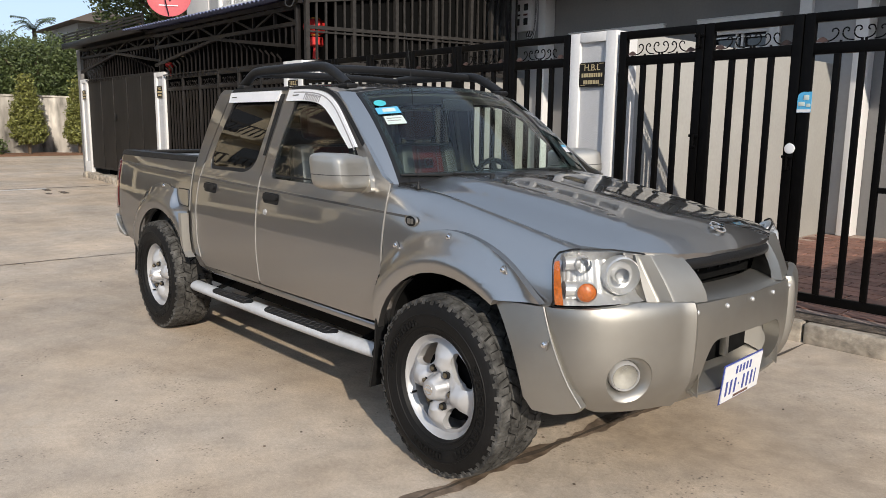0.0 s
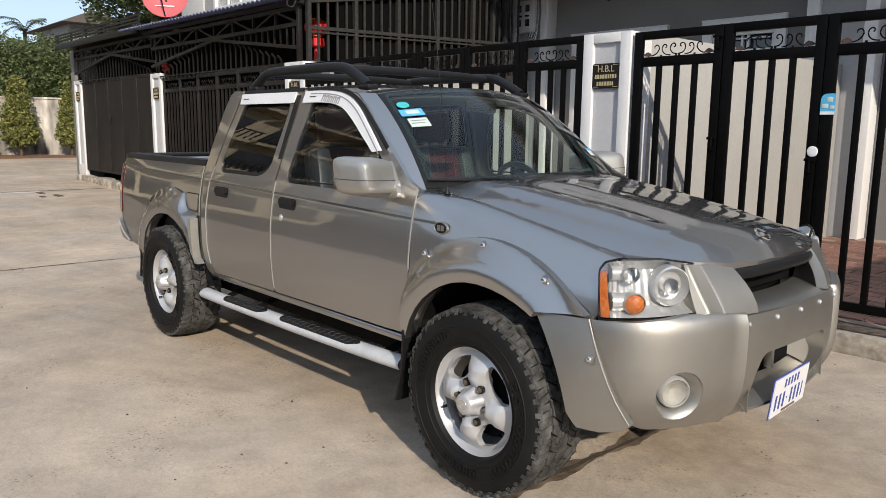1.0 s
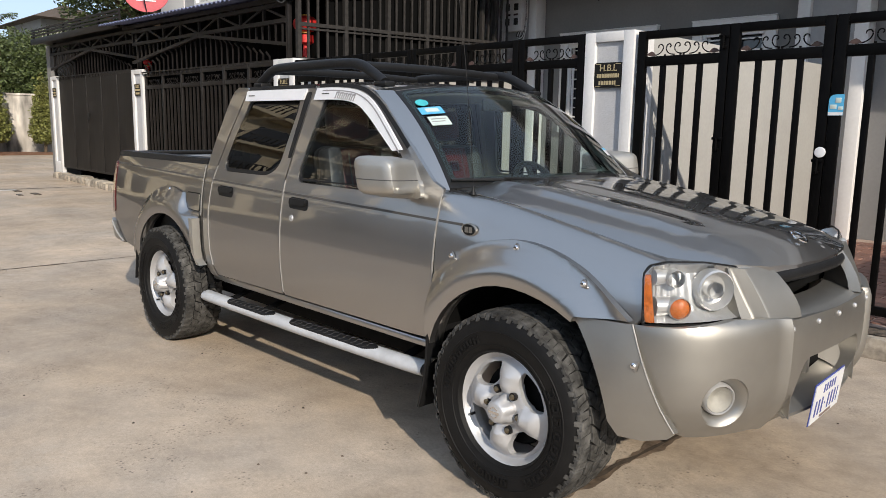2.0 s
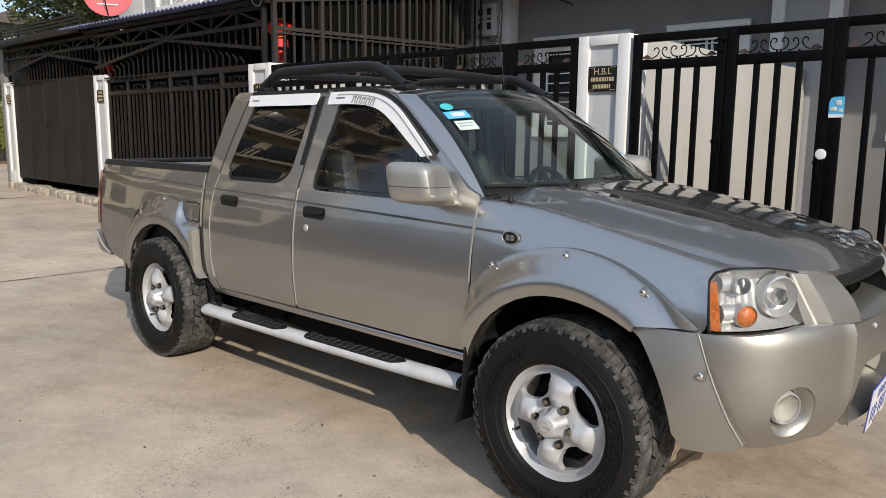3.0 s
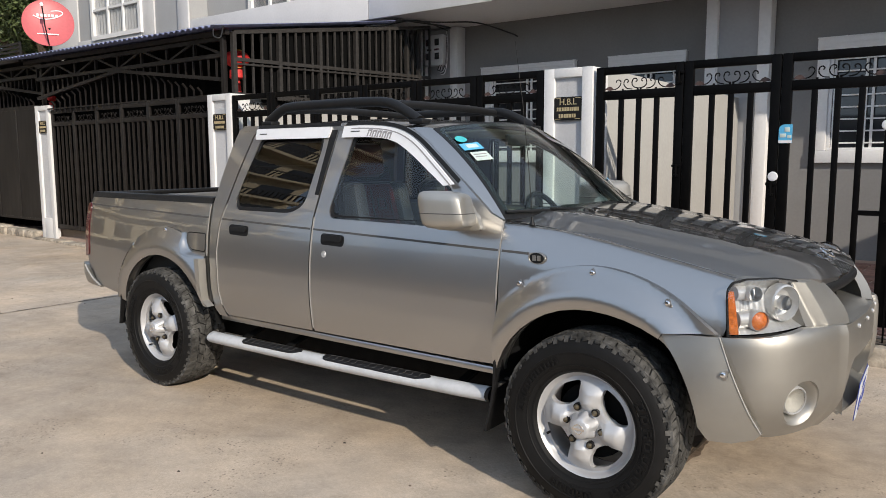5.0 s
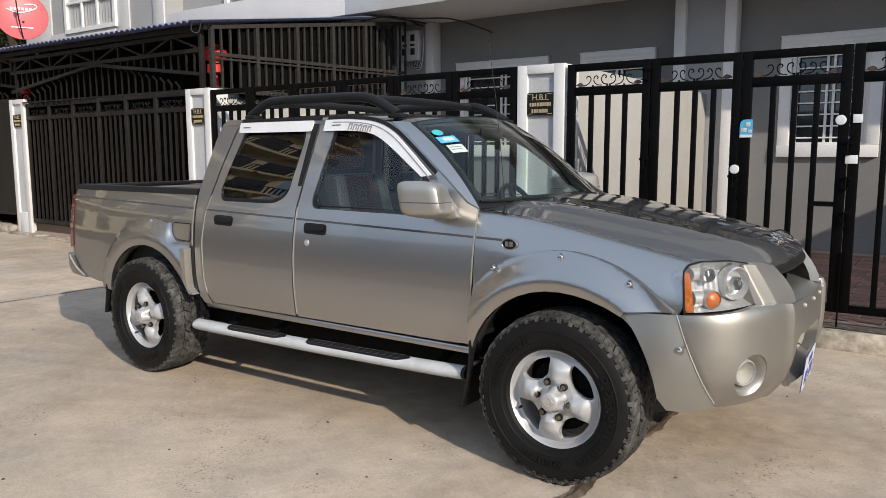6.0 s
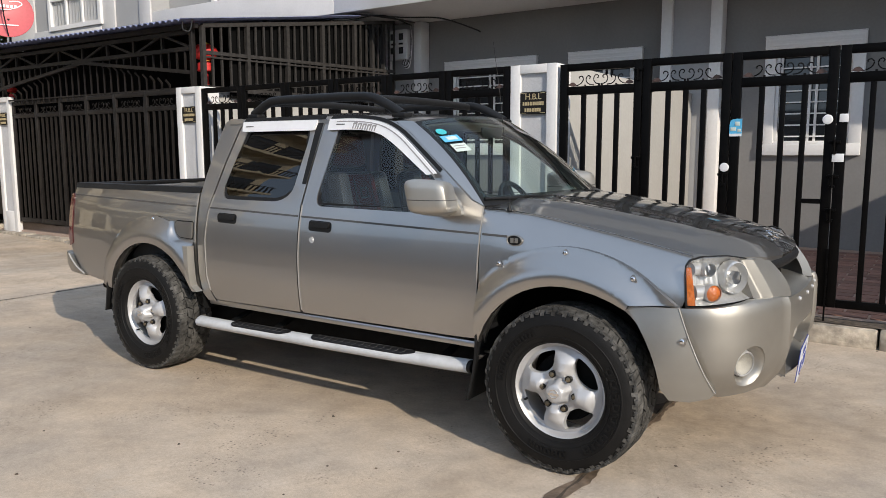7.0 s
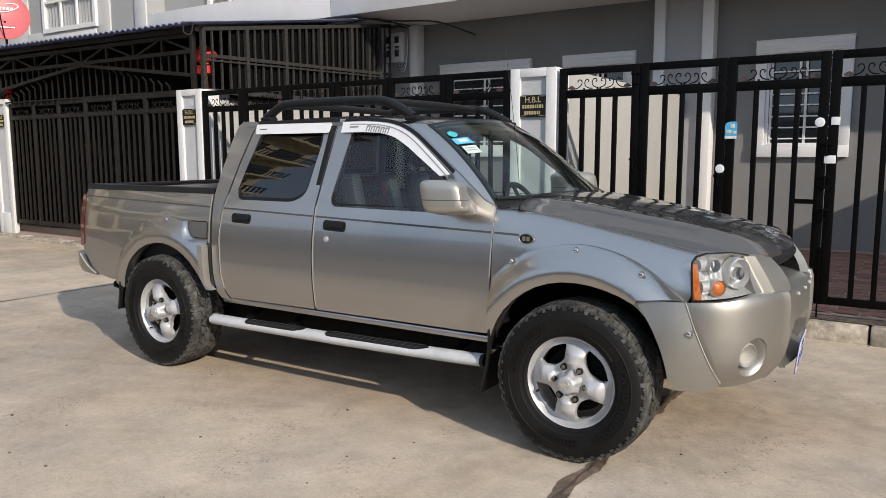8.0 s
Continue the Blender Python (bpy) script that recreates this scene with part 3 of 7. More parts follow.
def build_old_gate(x0, x1, z0, solid):
    n = 6 if not solid else 5
    w = (x1 - x0) / n
    for k in range(n):
        a, b = x0 + k * w, x0 + (k + 1) * w
        if solid:
            g = thing("gate_leaf", "faded black sheet-steel gate leaf", "gate", "sheet gate leaves", at=(a, 2.46 + row(a), z0))
            part("sheet", boxes((0.03, w - 0.03, -0.006, 0.006, 0.30, 2.16)), SHEETBROWN, g)
            for xa, xb in ((0.003, 0.035), (w - 0.035, w - 0.003)):
                part("stile", boxes((xa, xb, -0.016, 0.016, 0.26, 2.19), bevel=0.003), GATEBROWN, g)
            for za, zb in ((2.15, 2.19), (0.26, 0.30)):
                part("rail", boxes((0.035, w - 0.035, -0.014, 0.014, za, zb)), GATEBROWN, g)
            if k == 2:
                part("handle", boxes((0.12, 0.15, -0.05, -0.016, 1.3, 1.45), bevel=0.004), BLACK, g)
        else:
            g = thing("gate_leaf", "faded dark brown steel folding gate leaf with bars", "gate", "old folding gate leaves", at=(a, 2.46 + row(a), z0))
            part("stile", boxes((0.003, 0.05, -0.02, 0.02, 0.26, 2.19), bevel=0.003), GATEBROWN, g)
            part("stile", boxes((w - 0.05, w - 0.003, -0.02, 0.02, 0.26, 2.19), bevel=0.003), GATEBROWN, g)
            for za, zb in ((2.13, 2.19), (1.93, 1.99), (0.26, 0.33)):
                part("rail", boxes((0.05, w - 0.05, -0.018, 0.018, za, zb), bevel=0.003), GATEBROWN, g)
            for j in range(4):
                cx = 0.05 + (w - 0.1) * (j + 1) / 5
                part("bar", boxes((cx - 0.014, cx + 0.014, -0.013, 0.013, 0.33, 1.93)), GATEBROWN, g)
            bm = bmesh.new()
            scroll(bm, 0.05, w - 0.05, 1.992, 0.0)
            part("scrollwork", bm, GATEBROWN, g)
    sp = thing("gate_spikes", "row of bent steel bars rising above the gate", "railing")
    part("base_rail", boxes((x0 + 0.01, x1 - 0.01, 2.445 + row(x0 / 2 + x1 / 2), 2.475 + row(x0 / 2 + x1 / 2), 2.195 + z0, 2.215 + z0)), GATEBROWN, sp)
    bent_bars(sp, x0, x1, 2.19 + z0, 2.46 + row(x0 / 2 + x1 / 2), 27, 2.72 + z0, -0.03)


build_old_gate(-11.26, -6.91, 0.03, False)
build_old_gate(-16.04, -11.77, 0.12, True)


def build_truss(x0, x1, ztop, zmid, zlow):
    t = thing("canopy_truss", "dark brown steel canopy truss with zigzag braces", "truss", "canopy trusses")
    y = 2.42 + row((x0 + x1) / 2)
    for z in (ztop, zmid):
        bm = bmesh.new()
        bar(bm, (x0, y, z), (x1, y, z), 0.05)
        part("chord", bm, GATEBROWN, t)
    n = 8
    for k in range(n):
        a, b = x0 + (x1 - x0) * k / n, x0 + (x1 - x0) * (k + 1) / n
        bm = bmesh.new()
        bar(bm, (a, y, zmid), (a, y, ztop), 0.035)
        part("upright", bm, GATEBROWN, t)
        bm = bmesh.new()
        za, zb = (zmid, ztop) if k % 2 == 0 else (ztop, zmid)
        bar(bm, (a, y, za), (b, y, zb), 0.028)
        part("brace", bm, GATEBROWN, t)
    mid = (x0 + x1) / 2
    for a, b in ((x0, mid), (mid, x1)):
        bm = bmesh.new()
        bar(bm, (a, y - 0.01, zlow if a == x0 else zmid - 0.03), (b, y - 0.01, zmid - 0.03 if a == x0 else zlow), 0.045)
        part("rafter", bm, GATEBROWN, t)
    for k in range(1, 30):
        x = x0 + (x1 - x0) * k / 30
        f = abs(x - mid) / (mid - x0)
        zl = (zmid - 0.03) + (zlow - zmid + 0.03) * f
        if zmid - zl > 0.06:
            bm = bmesh.new()
            bar(bm, (x, y, zl), (x, y, zmid), 0.022)
            part("bar", bm, GATEBROWN, t)


build_truss(-11.45, -6.6, 2.91, 2.71, 2.41)
build_truss(-16.15, -11.45, 2.97, 2.80, 2.49)
for x, zb, zt in ((-6.58, 2.225, 3.0), (-11.47, 2.295, 3.06), (-16.2, 2.345, 3.10)):
    bm = boxes((x - 0.028, x + 0.028, 2.42 + row(x), 2.48 + row(x), zb, zt), bevel=0.004)
    tagged(part("canopy_post", bm, GATEBROWN), "dark brown steel canopy post", "post", "canopy posts")


def build_canopy_roof():
    bm = bmesh.new()
    x0, x1 = -12.05, -6.35
    n = int((x1 - x0) / 0.0105)
    rows = []
    for k in range(n + 1):
        x = x0 + (x1 - x0) * k / n
        w = 0.012 * math.sin(2 * math.pi * x / 0.118) + 0.005 * math.sin(4 * math.pi * x / 0.118 + 0.8)
        col = []
        for y, z in ((2.12, 2.985), (3.8, 3.24), (5.46, 3.50)):
            zz = z + w + 0.022 * (-(x + 6.4))*0.4
            col.append((bm.verts.new((x, y, zz + 0.006)), bm.verts.new((x, y, zz))))
        rows.append(col)
    for a, b in zip(rows, rows[1:]):
        for k in range(2):
            bm.faces.new((a[k][0], b[k][0], b[k + 1][0], a[k + 1][0]))
            bm.faces.new((a[k][1], a[k + 1][1], b[k + 1][1], b[k][1]))
        bm.faces.new((a[0][0], a[0][1], b[0][1], b[0][0]))
        bm.faces.new((a[2][0], b[2][0], b[2][1], a[2][1]))
    for r in (rows[0], rows[-1]):
        for k in range(2):
            bm.faces.new((r[k][0], r[k + 1][0], r[k + 1][1], r[k][1]))
    ob = part("canopy_roof", bm, ROOFBLUE, angle=50)
    tagged(ob, "wavy blue-grey sheet metal canopy roof over the gate", "roof")
    for y, z in ((2.42, 2.97), (3.6, 3.15), (4.9, 3.35)):
        bm = bmesh.new()
        bar(bm, (-11.95, y + 0.1, z + 0.045), (-6.45, y, z - 0.005), 0.06)
        tagged(part("purlin", bm, GATEBROWN), "dark steel purlin under the canopy roof", "purlin", "purlins")
    # neighbouring canopy with a slatted front
    c = thing("slatted_canopy", "dark flat canopy with a slatted parapet", "canopy")
    part("deck", boxes((-16.75, -11.85, 2.42, 6.4, 3.06, 3.11)), GATEBROWN, c)
    part("fascia", boxes((-16.75, -11.85, 2.37, 2.42, 3.02, 3.14), bevel=0.004), GATEBROWN, c)
    for z in (3.18, 3.24, 3.30):
        part("slat", boxes((-16.75, -11.85, 2.385, 2.405, z, z + 0.035)), GATEBROWN, c)
    for k in range(6):
        x = -16.7 + k * 0.96
        part("post", boxes((x, x + 0.04, 2.406, 2.44, 3.11, 3.35)), GATEBROWN, c)


build_canopy_roof()


def build_side_grille():
    x = -6.47
    g = thing("side_grille", "black steel bar screen between two forecourts", "grille")
    y0, y1 = 2.52, 6.45

    def top(y):
        return 2.98 + (y - y0) * 0.145

    bm = bmesh.new()
    bar(bm, (x, y0, top(y0)), (x, y1, top(y1)), 0.05)
    part("rail", bm, GRILLE, g)
    for z, e, w in ((2.655, 0.09, 0.045), (2.60, 0.09, 0.022), (2.22, 0.0, 0.06)):
        bm = bmesh.new()
        bar(bm, (x, y0, z), (x, y1, z + e), 0.05, w)
        part("rail", bm, GRILLE, g)
    n = 27
    for k in range(n + 1):
        y = y0 + (y1 - y0) * k / n
        bm = bmesh.new()
        bar(bm, (x, y, 2.2), (x, y, top(y)), 0.055 if k % 5 == 0 or k == n - 4 else 0.026)
        part("bar", bm, GRILLE, g)
    # added sheet paints the dark behind the bars and stops the sun
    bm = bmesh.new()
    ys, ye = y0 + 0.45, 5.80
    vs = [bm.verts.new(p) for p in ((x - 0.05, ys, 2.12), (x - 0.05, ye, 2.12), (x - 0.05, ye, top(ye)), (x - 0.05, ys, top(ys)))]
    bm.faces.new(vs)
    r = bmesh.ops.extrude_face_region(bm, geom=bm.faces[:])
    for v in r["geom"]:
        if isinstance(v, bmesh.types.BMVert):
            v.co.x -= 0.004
    part("grille_shade", bm, SHADE, g, "added black sheet for the dark behind the bars")


build_side_grille()


def build_house():
    def st(name, bm, mat, label, cat="wall"):
        return tagged(part(name, bm, mat), label, cat, kind="structure")

    # forecourt floor, its tiles are laid at the end
    st("forecourt_floor", boxes((-16.5, 5.5, 2.575, 7.1, 0.02, 0.145)), MORTAR, "sandy joint bed of the forecourt paving", "floor")
    # ground floor wall with window openings
    wins = ((-5.84, -4.11), (-3.57, -2.41), (-0.741, 0.435), (1.0, 2.2))
    y0, y1 = 7.10, 7.30
    holes = [[(a + 0.08, 1.44), (b - 0.08, 1.44), (b - 0.08, 2.85), (a + 0.08, 2.85)] for a, b in wins]
    bm = panel([[(-17.0, 0.0), (6.0, 0.0), (6.0, 3.62), (-17.0, 3.62)]] + holes, lambda x, z: Vector((x, y0, z)), 5.0, y1 - y0, Vector((0, 1, 0)))
    st("wall_house", bm, WALLGREY, "dark grey painted ground floor wall")
    for i, (a, b) in enumerate(wins):
        w = thing("window_%d" % (i + 1), "white framed window with white security bars", "window", kind="structure")
        for d in ((a, b, 7.02, 7.10, 2.74, 2.90), (a, b, 7.03, 7.10, 1.360, 1.515), (a, a + 0.14, 7.04, 7.10, 1.515, 2.74), (b - 0.14, b, 7.04, 7.10, 1.515, 2.74)):
            part("trim", boxes(d, bevel=0.008), TRIM, w)
        for d in ((a + 0.02, b - 0.02, 7.005, 7.02, 2.83, 2.865), (a + 0.05, b - 0.05, 7.008, 7.02, 2.775, 2.80)):
            part("moulding", boxes(d, bevel=0.005), TRIM, w)
        for d in ((a + 0.14, b - 0.14, 7.085, 7.13, 2.69, 2.74), (a + 0.14, b - 0.14, 7.085, 7.13, 1.515, 1.55), (a + 0.14, a + 0.18, 7.085, 7.13, 1.55, 2.69), (b - 0.18, b - 0.14, 7.085, 7.13, 1.55, 2.69)):
            part("casing", boxes(d, bevel=0.004), TRIM, w)
        part("cornice", boxes((a - 0.006, b + 0.006, 7.012, 7.10, 2.90, 2.916), bevel=0.004), TRIM, w)
        part("pane", boxes((a + 0.085, b - 0.085, 7.20, 7.215, 1.445, 2.845)), HOUSEGLASS, w)
        mid = (a + b) / 2
        for x in (a + 0.185, mid - 0.055, mid + 0.025, b - 0.215):
            part("bar", boxes((x, x + 0.03, 7.13, 7.155, 1.45, 2.84)), TRIM, w)
        for k in range(8):
            z = 1.60 + k * 0.148
            part("bar", boxes((a + 0.19, b - 0.19, 7.115, 7.128, z, z + 0.018)), TRIM, w)
    # piers between the houses
    for x in (-1.68, -6.61, -11.4, -16.2, 3.2):
        p = thing("house_pier", "grey pier edged with white bands", "pier", "house piers", kind="structure")
        # far piers go dark grey, with the bay's shade put into the colour
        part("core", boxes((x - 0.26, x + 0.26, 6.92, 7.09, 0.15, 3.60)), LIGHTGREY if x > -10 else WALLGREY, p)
        # near bands use the lighter trim white to offset their shade
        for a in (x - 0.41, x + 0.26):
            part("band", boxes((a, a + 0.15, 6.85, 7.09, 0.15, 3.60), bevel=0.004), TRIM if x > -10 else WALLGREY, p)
    # low walls between the forecourts
    for x in (-1.70, -6.63, -11.4, 3.3):
        if x > -10:
            st("garden_wall", boxes((x - 0.06, x + 0.06, 2.60, 6.90, 0.1, 2.215), bevel=0.006), WALLCREAM, "cream rendered wall between two forecourts")
        else:
            # dark grey instead of cream, painting in the shade of the bay
            st("garden_wall", boxes((x - 0.06, x + 0.06, 3.36, 6.90, 0.1, 2.9), bevel=0.006), WALLGREY, "wall between two forecourts, dark grey in place of shade")
    # added end wall keeps daylight out of the far bay
    st("garden_wall", boxes((-17.0, -16.75, 2.75, 7.0, 0.1, 3.05)), WALLGREY, "added dark grey end wall that keeps the far bay dark")
    # first floor slab and fascia
    # lighter white than the fascia stands in for light bounced onto the soffit
    st("slab", boxes((-17.0, 6.0, 5.56, 12.0, 3.62, 3.80)), TRIM, "white rendered soffit of the first floor", "slab")
    st("fascia", boxes((-11.72, -6.95, 5.50, 5.56, 3.60, 4.10), bevel=0.005), WALLWHITE, "white rendered fascia of the first floor", "fascia")
    st("fascia", boxes((-6.94, -2.02, 5.50, 5.56, 3.60, 4.10), bevel=0.005), WALLWHITE, "white rendered fascia of the first floor", "fascia")
    st("fascia", boxes((-2.01, 6.0, 5.50, 5.56, 3.60, 4.10), bevel=0.005), WALLWHITE, "white rendered fascia of the first floor", "fascia")
    # upper storey
    st("wall_upper", boxes((-11.72, 6.0, 6.0, 6.2, 3.80, 6.6)), LIGHTGREY, "light grey upper storey wall")
    st("wall_upper", boxes((-17.0, -11.73, 5.5, 6.2, 3.62, 6.6)), LIGHTGREY, "light grey upper storey wall")
    for a, b in ((-17.0, -15.75), (-13.22, -12.75), (-11.95, -11.60)):
        st("pilaster", boxes((a, b, 5.46, 5.497, 3.60, 6.6), bevel=0.004), WALLWHITE, "white upper storey pilaster", "pilaster")
    st("sill_band", boxes((-15.75, -13.22, 5.44, 5.497, 3.60, 4.05), bevel=0.004), WALLWHITE, "white band under the upper window", "band")
    for (a, b, yy, nb, z0) in ((-15.0, -13.24, 5.40, 3, 4.1), (-10.3, -8.3, 5.93, 4, 4.18), (-5.2, -3.4, 5.93, 4, 4.18)):
        w = thing("upper_window", "white framed upper window with pale curtains", "window", "upper windows", kind="structure")
        part("pane", boxes((a, b, yy + 0.06, yy + 0.068, z0, z0 + 1.5)), LENS, w)
        part("frame", boxes((a - 0.09, a, yy, yy + 0.09, z0 - 0.09, z0 + 1.6), (b, b + 0.09, yy, yy + 0.09, z0 - 0.09, z0 + 1.6), (a, b, yy, yy + 0.09, z0 - 0.09, z0), (a, b, yy, yy + 0.09, z0 + 1.5, z0 + 1.6)), TRIM, w)
        for k in range(1, nb):
            x = a + (b - a) * k / nb
            part("mullion", boxes((x - 0.025, x + 0.025, yy + 0.01, yy + 0.055, z0, z0 + 1.5)), TRIM, w)
        part("transom", boxes((a, b, yy + 0.015, yy + 0.05, z0 + 0.52, z0 + 0.57)), TRIM, w)
        bm = bmesh.new()
        prev = None
        for k in range(81):
            x = a + (b - a) * k / 80
            y = yy + 0.082 + 0.012 * math.sin(k * 1.25)
            cur = (bm.verts.new((x, y, z0)), bm.verts.new((x, y, z0 + 1.5)))
            if prev:
                bm.faces.new((prev[0], cur[0], cur[1], prev[1]))
            prev = cur
        part("curtain", bm, CURTAIN, w)
    st("roof_house", boxes((-17.3, 6.3, 5.45, 12.5, 6.6, 6.8)), WALLWHITE, "flat roof slab of the terrace", "roof")
    st("wall_house_end", boxes((6.0, 6.2, 5.5, 12, 0, 6.6)), WALLWHITE, "white end wall of the terrace")


build_house()


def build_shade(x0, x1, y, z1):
    """Added black rippled sheet standing in for the shade behind an old gate."""
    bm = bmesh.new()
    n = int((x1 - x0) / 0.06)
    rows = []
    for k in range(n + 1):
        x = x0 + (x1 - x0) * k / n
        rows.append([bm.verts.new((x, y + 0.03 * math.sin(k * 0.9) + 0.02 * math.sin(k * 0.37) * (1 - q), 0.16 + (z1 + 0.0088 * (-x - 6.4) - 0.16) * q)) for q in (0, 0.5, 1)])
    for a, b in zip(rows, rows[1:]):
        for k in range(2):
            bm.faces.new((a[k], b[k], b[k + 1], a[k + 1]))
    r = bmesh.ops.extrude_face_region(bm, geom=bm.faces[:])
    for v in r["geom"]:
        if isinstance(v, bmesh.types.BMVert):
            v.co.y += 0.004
    tagged(part("bay_shade", bm, SHADE, angle=60), "added black sheet standing in for the shade behind the gates", "shade curtain")


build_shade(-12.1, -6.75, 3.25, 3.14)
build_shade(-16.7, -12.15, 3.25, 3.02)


def build_opposite():
    """The tall terrace down the side street, which the truck's windows mirror."""
    x = -21.0
    for k in range(2):
        y0 = -0.8 - 8.1 * (k + 1)
        h = thing("terrace_house", "cream six-storey terrace house with railed balconies down the side street", "house", "houses of the side street")
        part("wall", boxes((x - 7, x, y0, y0 + 8.08, 0, 18.2)), WALLSUN, h)
        part("roof", boxes((x - 7.3, x + 1.4, y0, y0 + 8.08, 18.2, 18.5)), WALLGREY, h)
        for zf in (3.3, 6.3, 9.3, 12.3, 15.3):
            part("balcony", boxes((x, x + 1.2, y0 + 0.1, y0 + 7.9, zf - 0.2, zf + 0.05)), WALLSUN, h)
            bm = bmesh.new()
            for j in range(31):
                yy = y0 + 0.15 + j * 0.25
                box(bm, x + 1.10, x + 1.16, yy, yy + 0.07, zf + 0.05, zf + 0.9)
            box(bm, x + 1.08, x + 1.18, y0 + 0.1, y0 + 7.9, zf + 0.9, zf + 1.0)
            part("railing", bm, GATEBROWN, h)
        for zf in (0.2, 3.35, 6.35, 9.35, 12.35, 15.35):
            for yy in (y0 + 0.6, y0 + 3.2, y0 + 5.7):
                part("window", boxes((x + 0.003, x + 0.05, yy, yy + 1.8, zf + 0.4, zf + 2.1)), HOUSEGLASS, h)
    # unseen dark ground strip, added to darken the reflection in the truck's side
    r = bmesh.new()
    for x0, x1 in ((-60.0, -25.5), (-25.5, -5.5), (-5.5, 60.0)):
        vs = [r.verts.new((a, b, rise(a) + 0.006)) for a, b in ((x0, -15.9), (x1, -15.9), (x1, -4.3), (x0, -4.3))]
        r.faces.new(vs)
    bmesh.ops.remove_doubles(r, verts=r.verts[:], dist=0.001)
    tagged(part("road", r, ROADDARK), "added dark road strip out of view, darkens the flank's reflections", "road", kind="structure")
    # two unseen walls added so the truck's nose mirrors something dark
    g = boxes((6.21, 24.0, 2.40, 2.46, 0, 2.2))
    tagged(part("wall_unseen_gates", g, SHEETBROWN), "added dark gate-coloured wall out of view, for the nose to mirror", "wall", kind="structure")
    w = boxes((6.21, 24.0, 6.0, 6.2, 0, 6.6))
    tagged(part("wall_unseen_terrace", w, WALLGREY), "added dark grey wall out of view, for the nose to mirror", "wall", kind="structure")
    # wall added out of view to darken what the bumper mirrors
    w = boxes((24.0, 24.2, -4.0, 6.2, 0, 3.2))
    tagged(part("wall_unseen_end", w, WALLOCHRE), "added plain wall out of view, darkens the nose's reflections", "wall", kind="structure")
    # wall added out of view to darken what the doors mirror
    w = boxes((-20.9, 60, -16.2, -16.0, 0, 2.9))
    tagged(part("wall_unseen_street", w, WALLOCHRE), "added ochre wall out of view, darkens the flank's reflections", "wall", kind="structure")


build_opposite()


# ---- the pickup truck ----
TRUCK = thing("pickup_truck", "parked silver double-cab pickup truck with roof rails and white side steps", "pickup truck")


def tpart(name, bm, mat, parent=None, label="", both=False, angle=35):
    ob = part(name, bm if not both else bm.copy(), mat, parent or TRUCK, label, angle)
    if both:
        part(name, mirrored(bm), mat, parent or TRUCK, label, angle)
        bm.free()
    return ob


side_w = lerp_table((0.40, 0.48, 0.60, 0.72, 0.84, 0.94, 1.02, 1.09, 1.14, 1.18, 1.30, 1.45, 1.60, 1.68), (0.768, 0.788, 0.806, 0.8145, 0.8145, 0.808, 0.798, 0.785, 0.773, 0.761, 0.725, 0.678, 0.630, 0.598))
taper = lerp_table((-4.3, -4.0, -3.8, -3.4, -2.0, 0.1, 0.4, 0.55, 0.7, 0.8), (0.10, 0.035, 0.014, 0.0, 0.0, 0.0, 0.012, 0.045, 0.11, 0.2))


def side(x, z, off=0.0):
    """The truck's right flank."""
    return Vector((x, -(side_w(z) - taper(x) + off), z))


IN = Vector((0, 1, 0))
seam = lerp_table((-0.6, -0.25, 0.0, 0.3, 0.5, 0.7, 0.85), (1.168, 1.135, 1.093, 1.034, 0.99, 0.945, 0.91))


def fender_pt(x, v):
    z0 = seam(x) - 0.20
    if v <= z0:
        return side(x, v)
    t = min((v - z0) / 0.30, 1)
    w0 = side_w(z0) - taper(x)
    w1 = min(0.655, w0 - 0.02)
    a = t * math.pi / 2
    p = Vector((x, -(w1 + (w0 - w1) * math.cos(a) ** 0.9), z0 + 0.20 * math.sin(a)))
    b = max(0.0, min(1.0, (-0.22 - x) / 0.20)) * (1 - t ** 6)
    return p.lerp(side(x, p.z), b)


# front doors, rear doors, cab corner
front_door = [(-0.452, 1.168), (-0.457, 0.936), (-0.463, 0.60), (-0.470, 0.535), (-0.62, 0.530), (-1.00, 0.529), (-1.605, 0.526), (-1.615, 0.55), (-1.618, 0.80), (-1.612, 1.13),
              (-1.585, 1.35), (-1.555, 1.585), (-1.54, 1.612), (-1.40, 1.616), (-1.20, 1.606), (-1.06, 1.580), (-0.95, 1.520), (-0.72, 1.345), (-0.52, 1.195)]
front_hole = round_loop([(-1.515, 1.165, 0.04), (-1.49, 1.128, 0.03), (-0.80, 1.122, 0.03), (-0.615, 1.135, 0.02), (-0.76, 1.30, 0.05), (-0.98, 1.475, 0.08), (-1.13, 1.553, 0.08), (-1.44, 1.563, 0.03)], 0.03)
rear_door = [(-1.627, 0.526), (-2.335, 0.521), (-2.352, 0.535), (-2.378, 0.575), (-2.398, 0.66), (-2.403, 0.90), (-2.385, 1.06), (-2.352, 1.18), (-2.30, 1.37), (-2.235, 1.565),
             (-2.20, 1.610), (-2.05, 1.616), (-1.57, 1.616), (-1.556, 1.60), (-1.597, 1.34), (-1.624, 1.13), (-1.630, 0.80)]
rear_hole = round_loop([(-2.285, 1.19, 0.05), (-2.255, 1.142, 0.05), (-1.80, 1.142, 0.06), (-1.705, 1.19, 0.07), (-1.652, 1.50, 0.04), (-1.66, 1.563, 0.03), (-2.165, 1.563, 0.05)], 0.04)
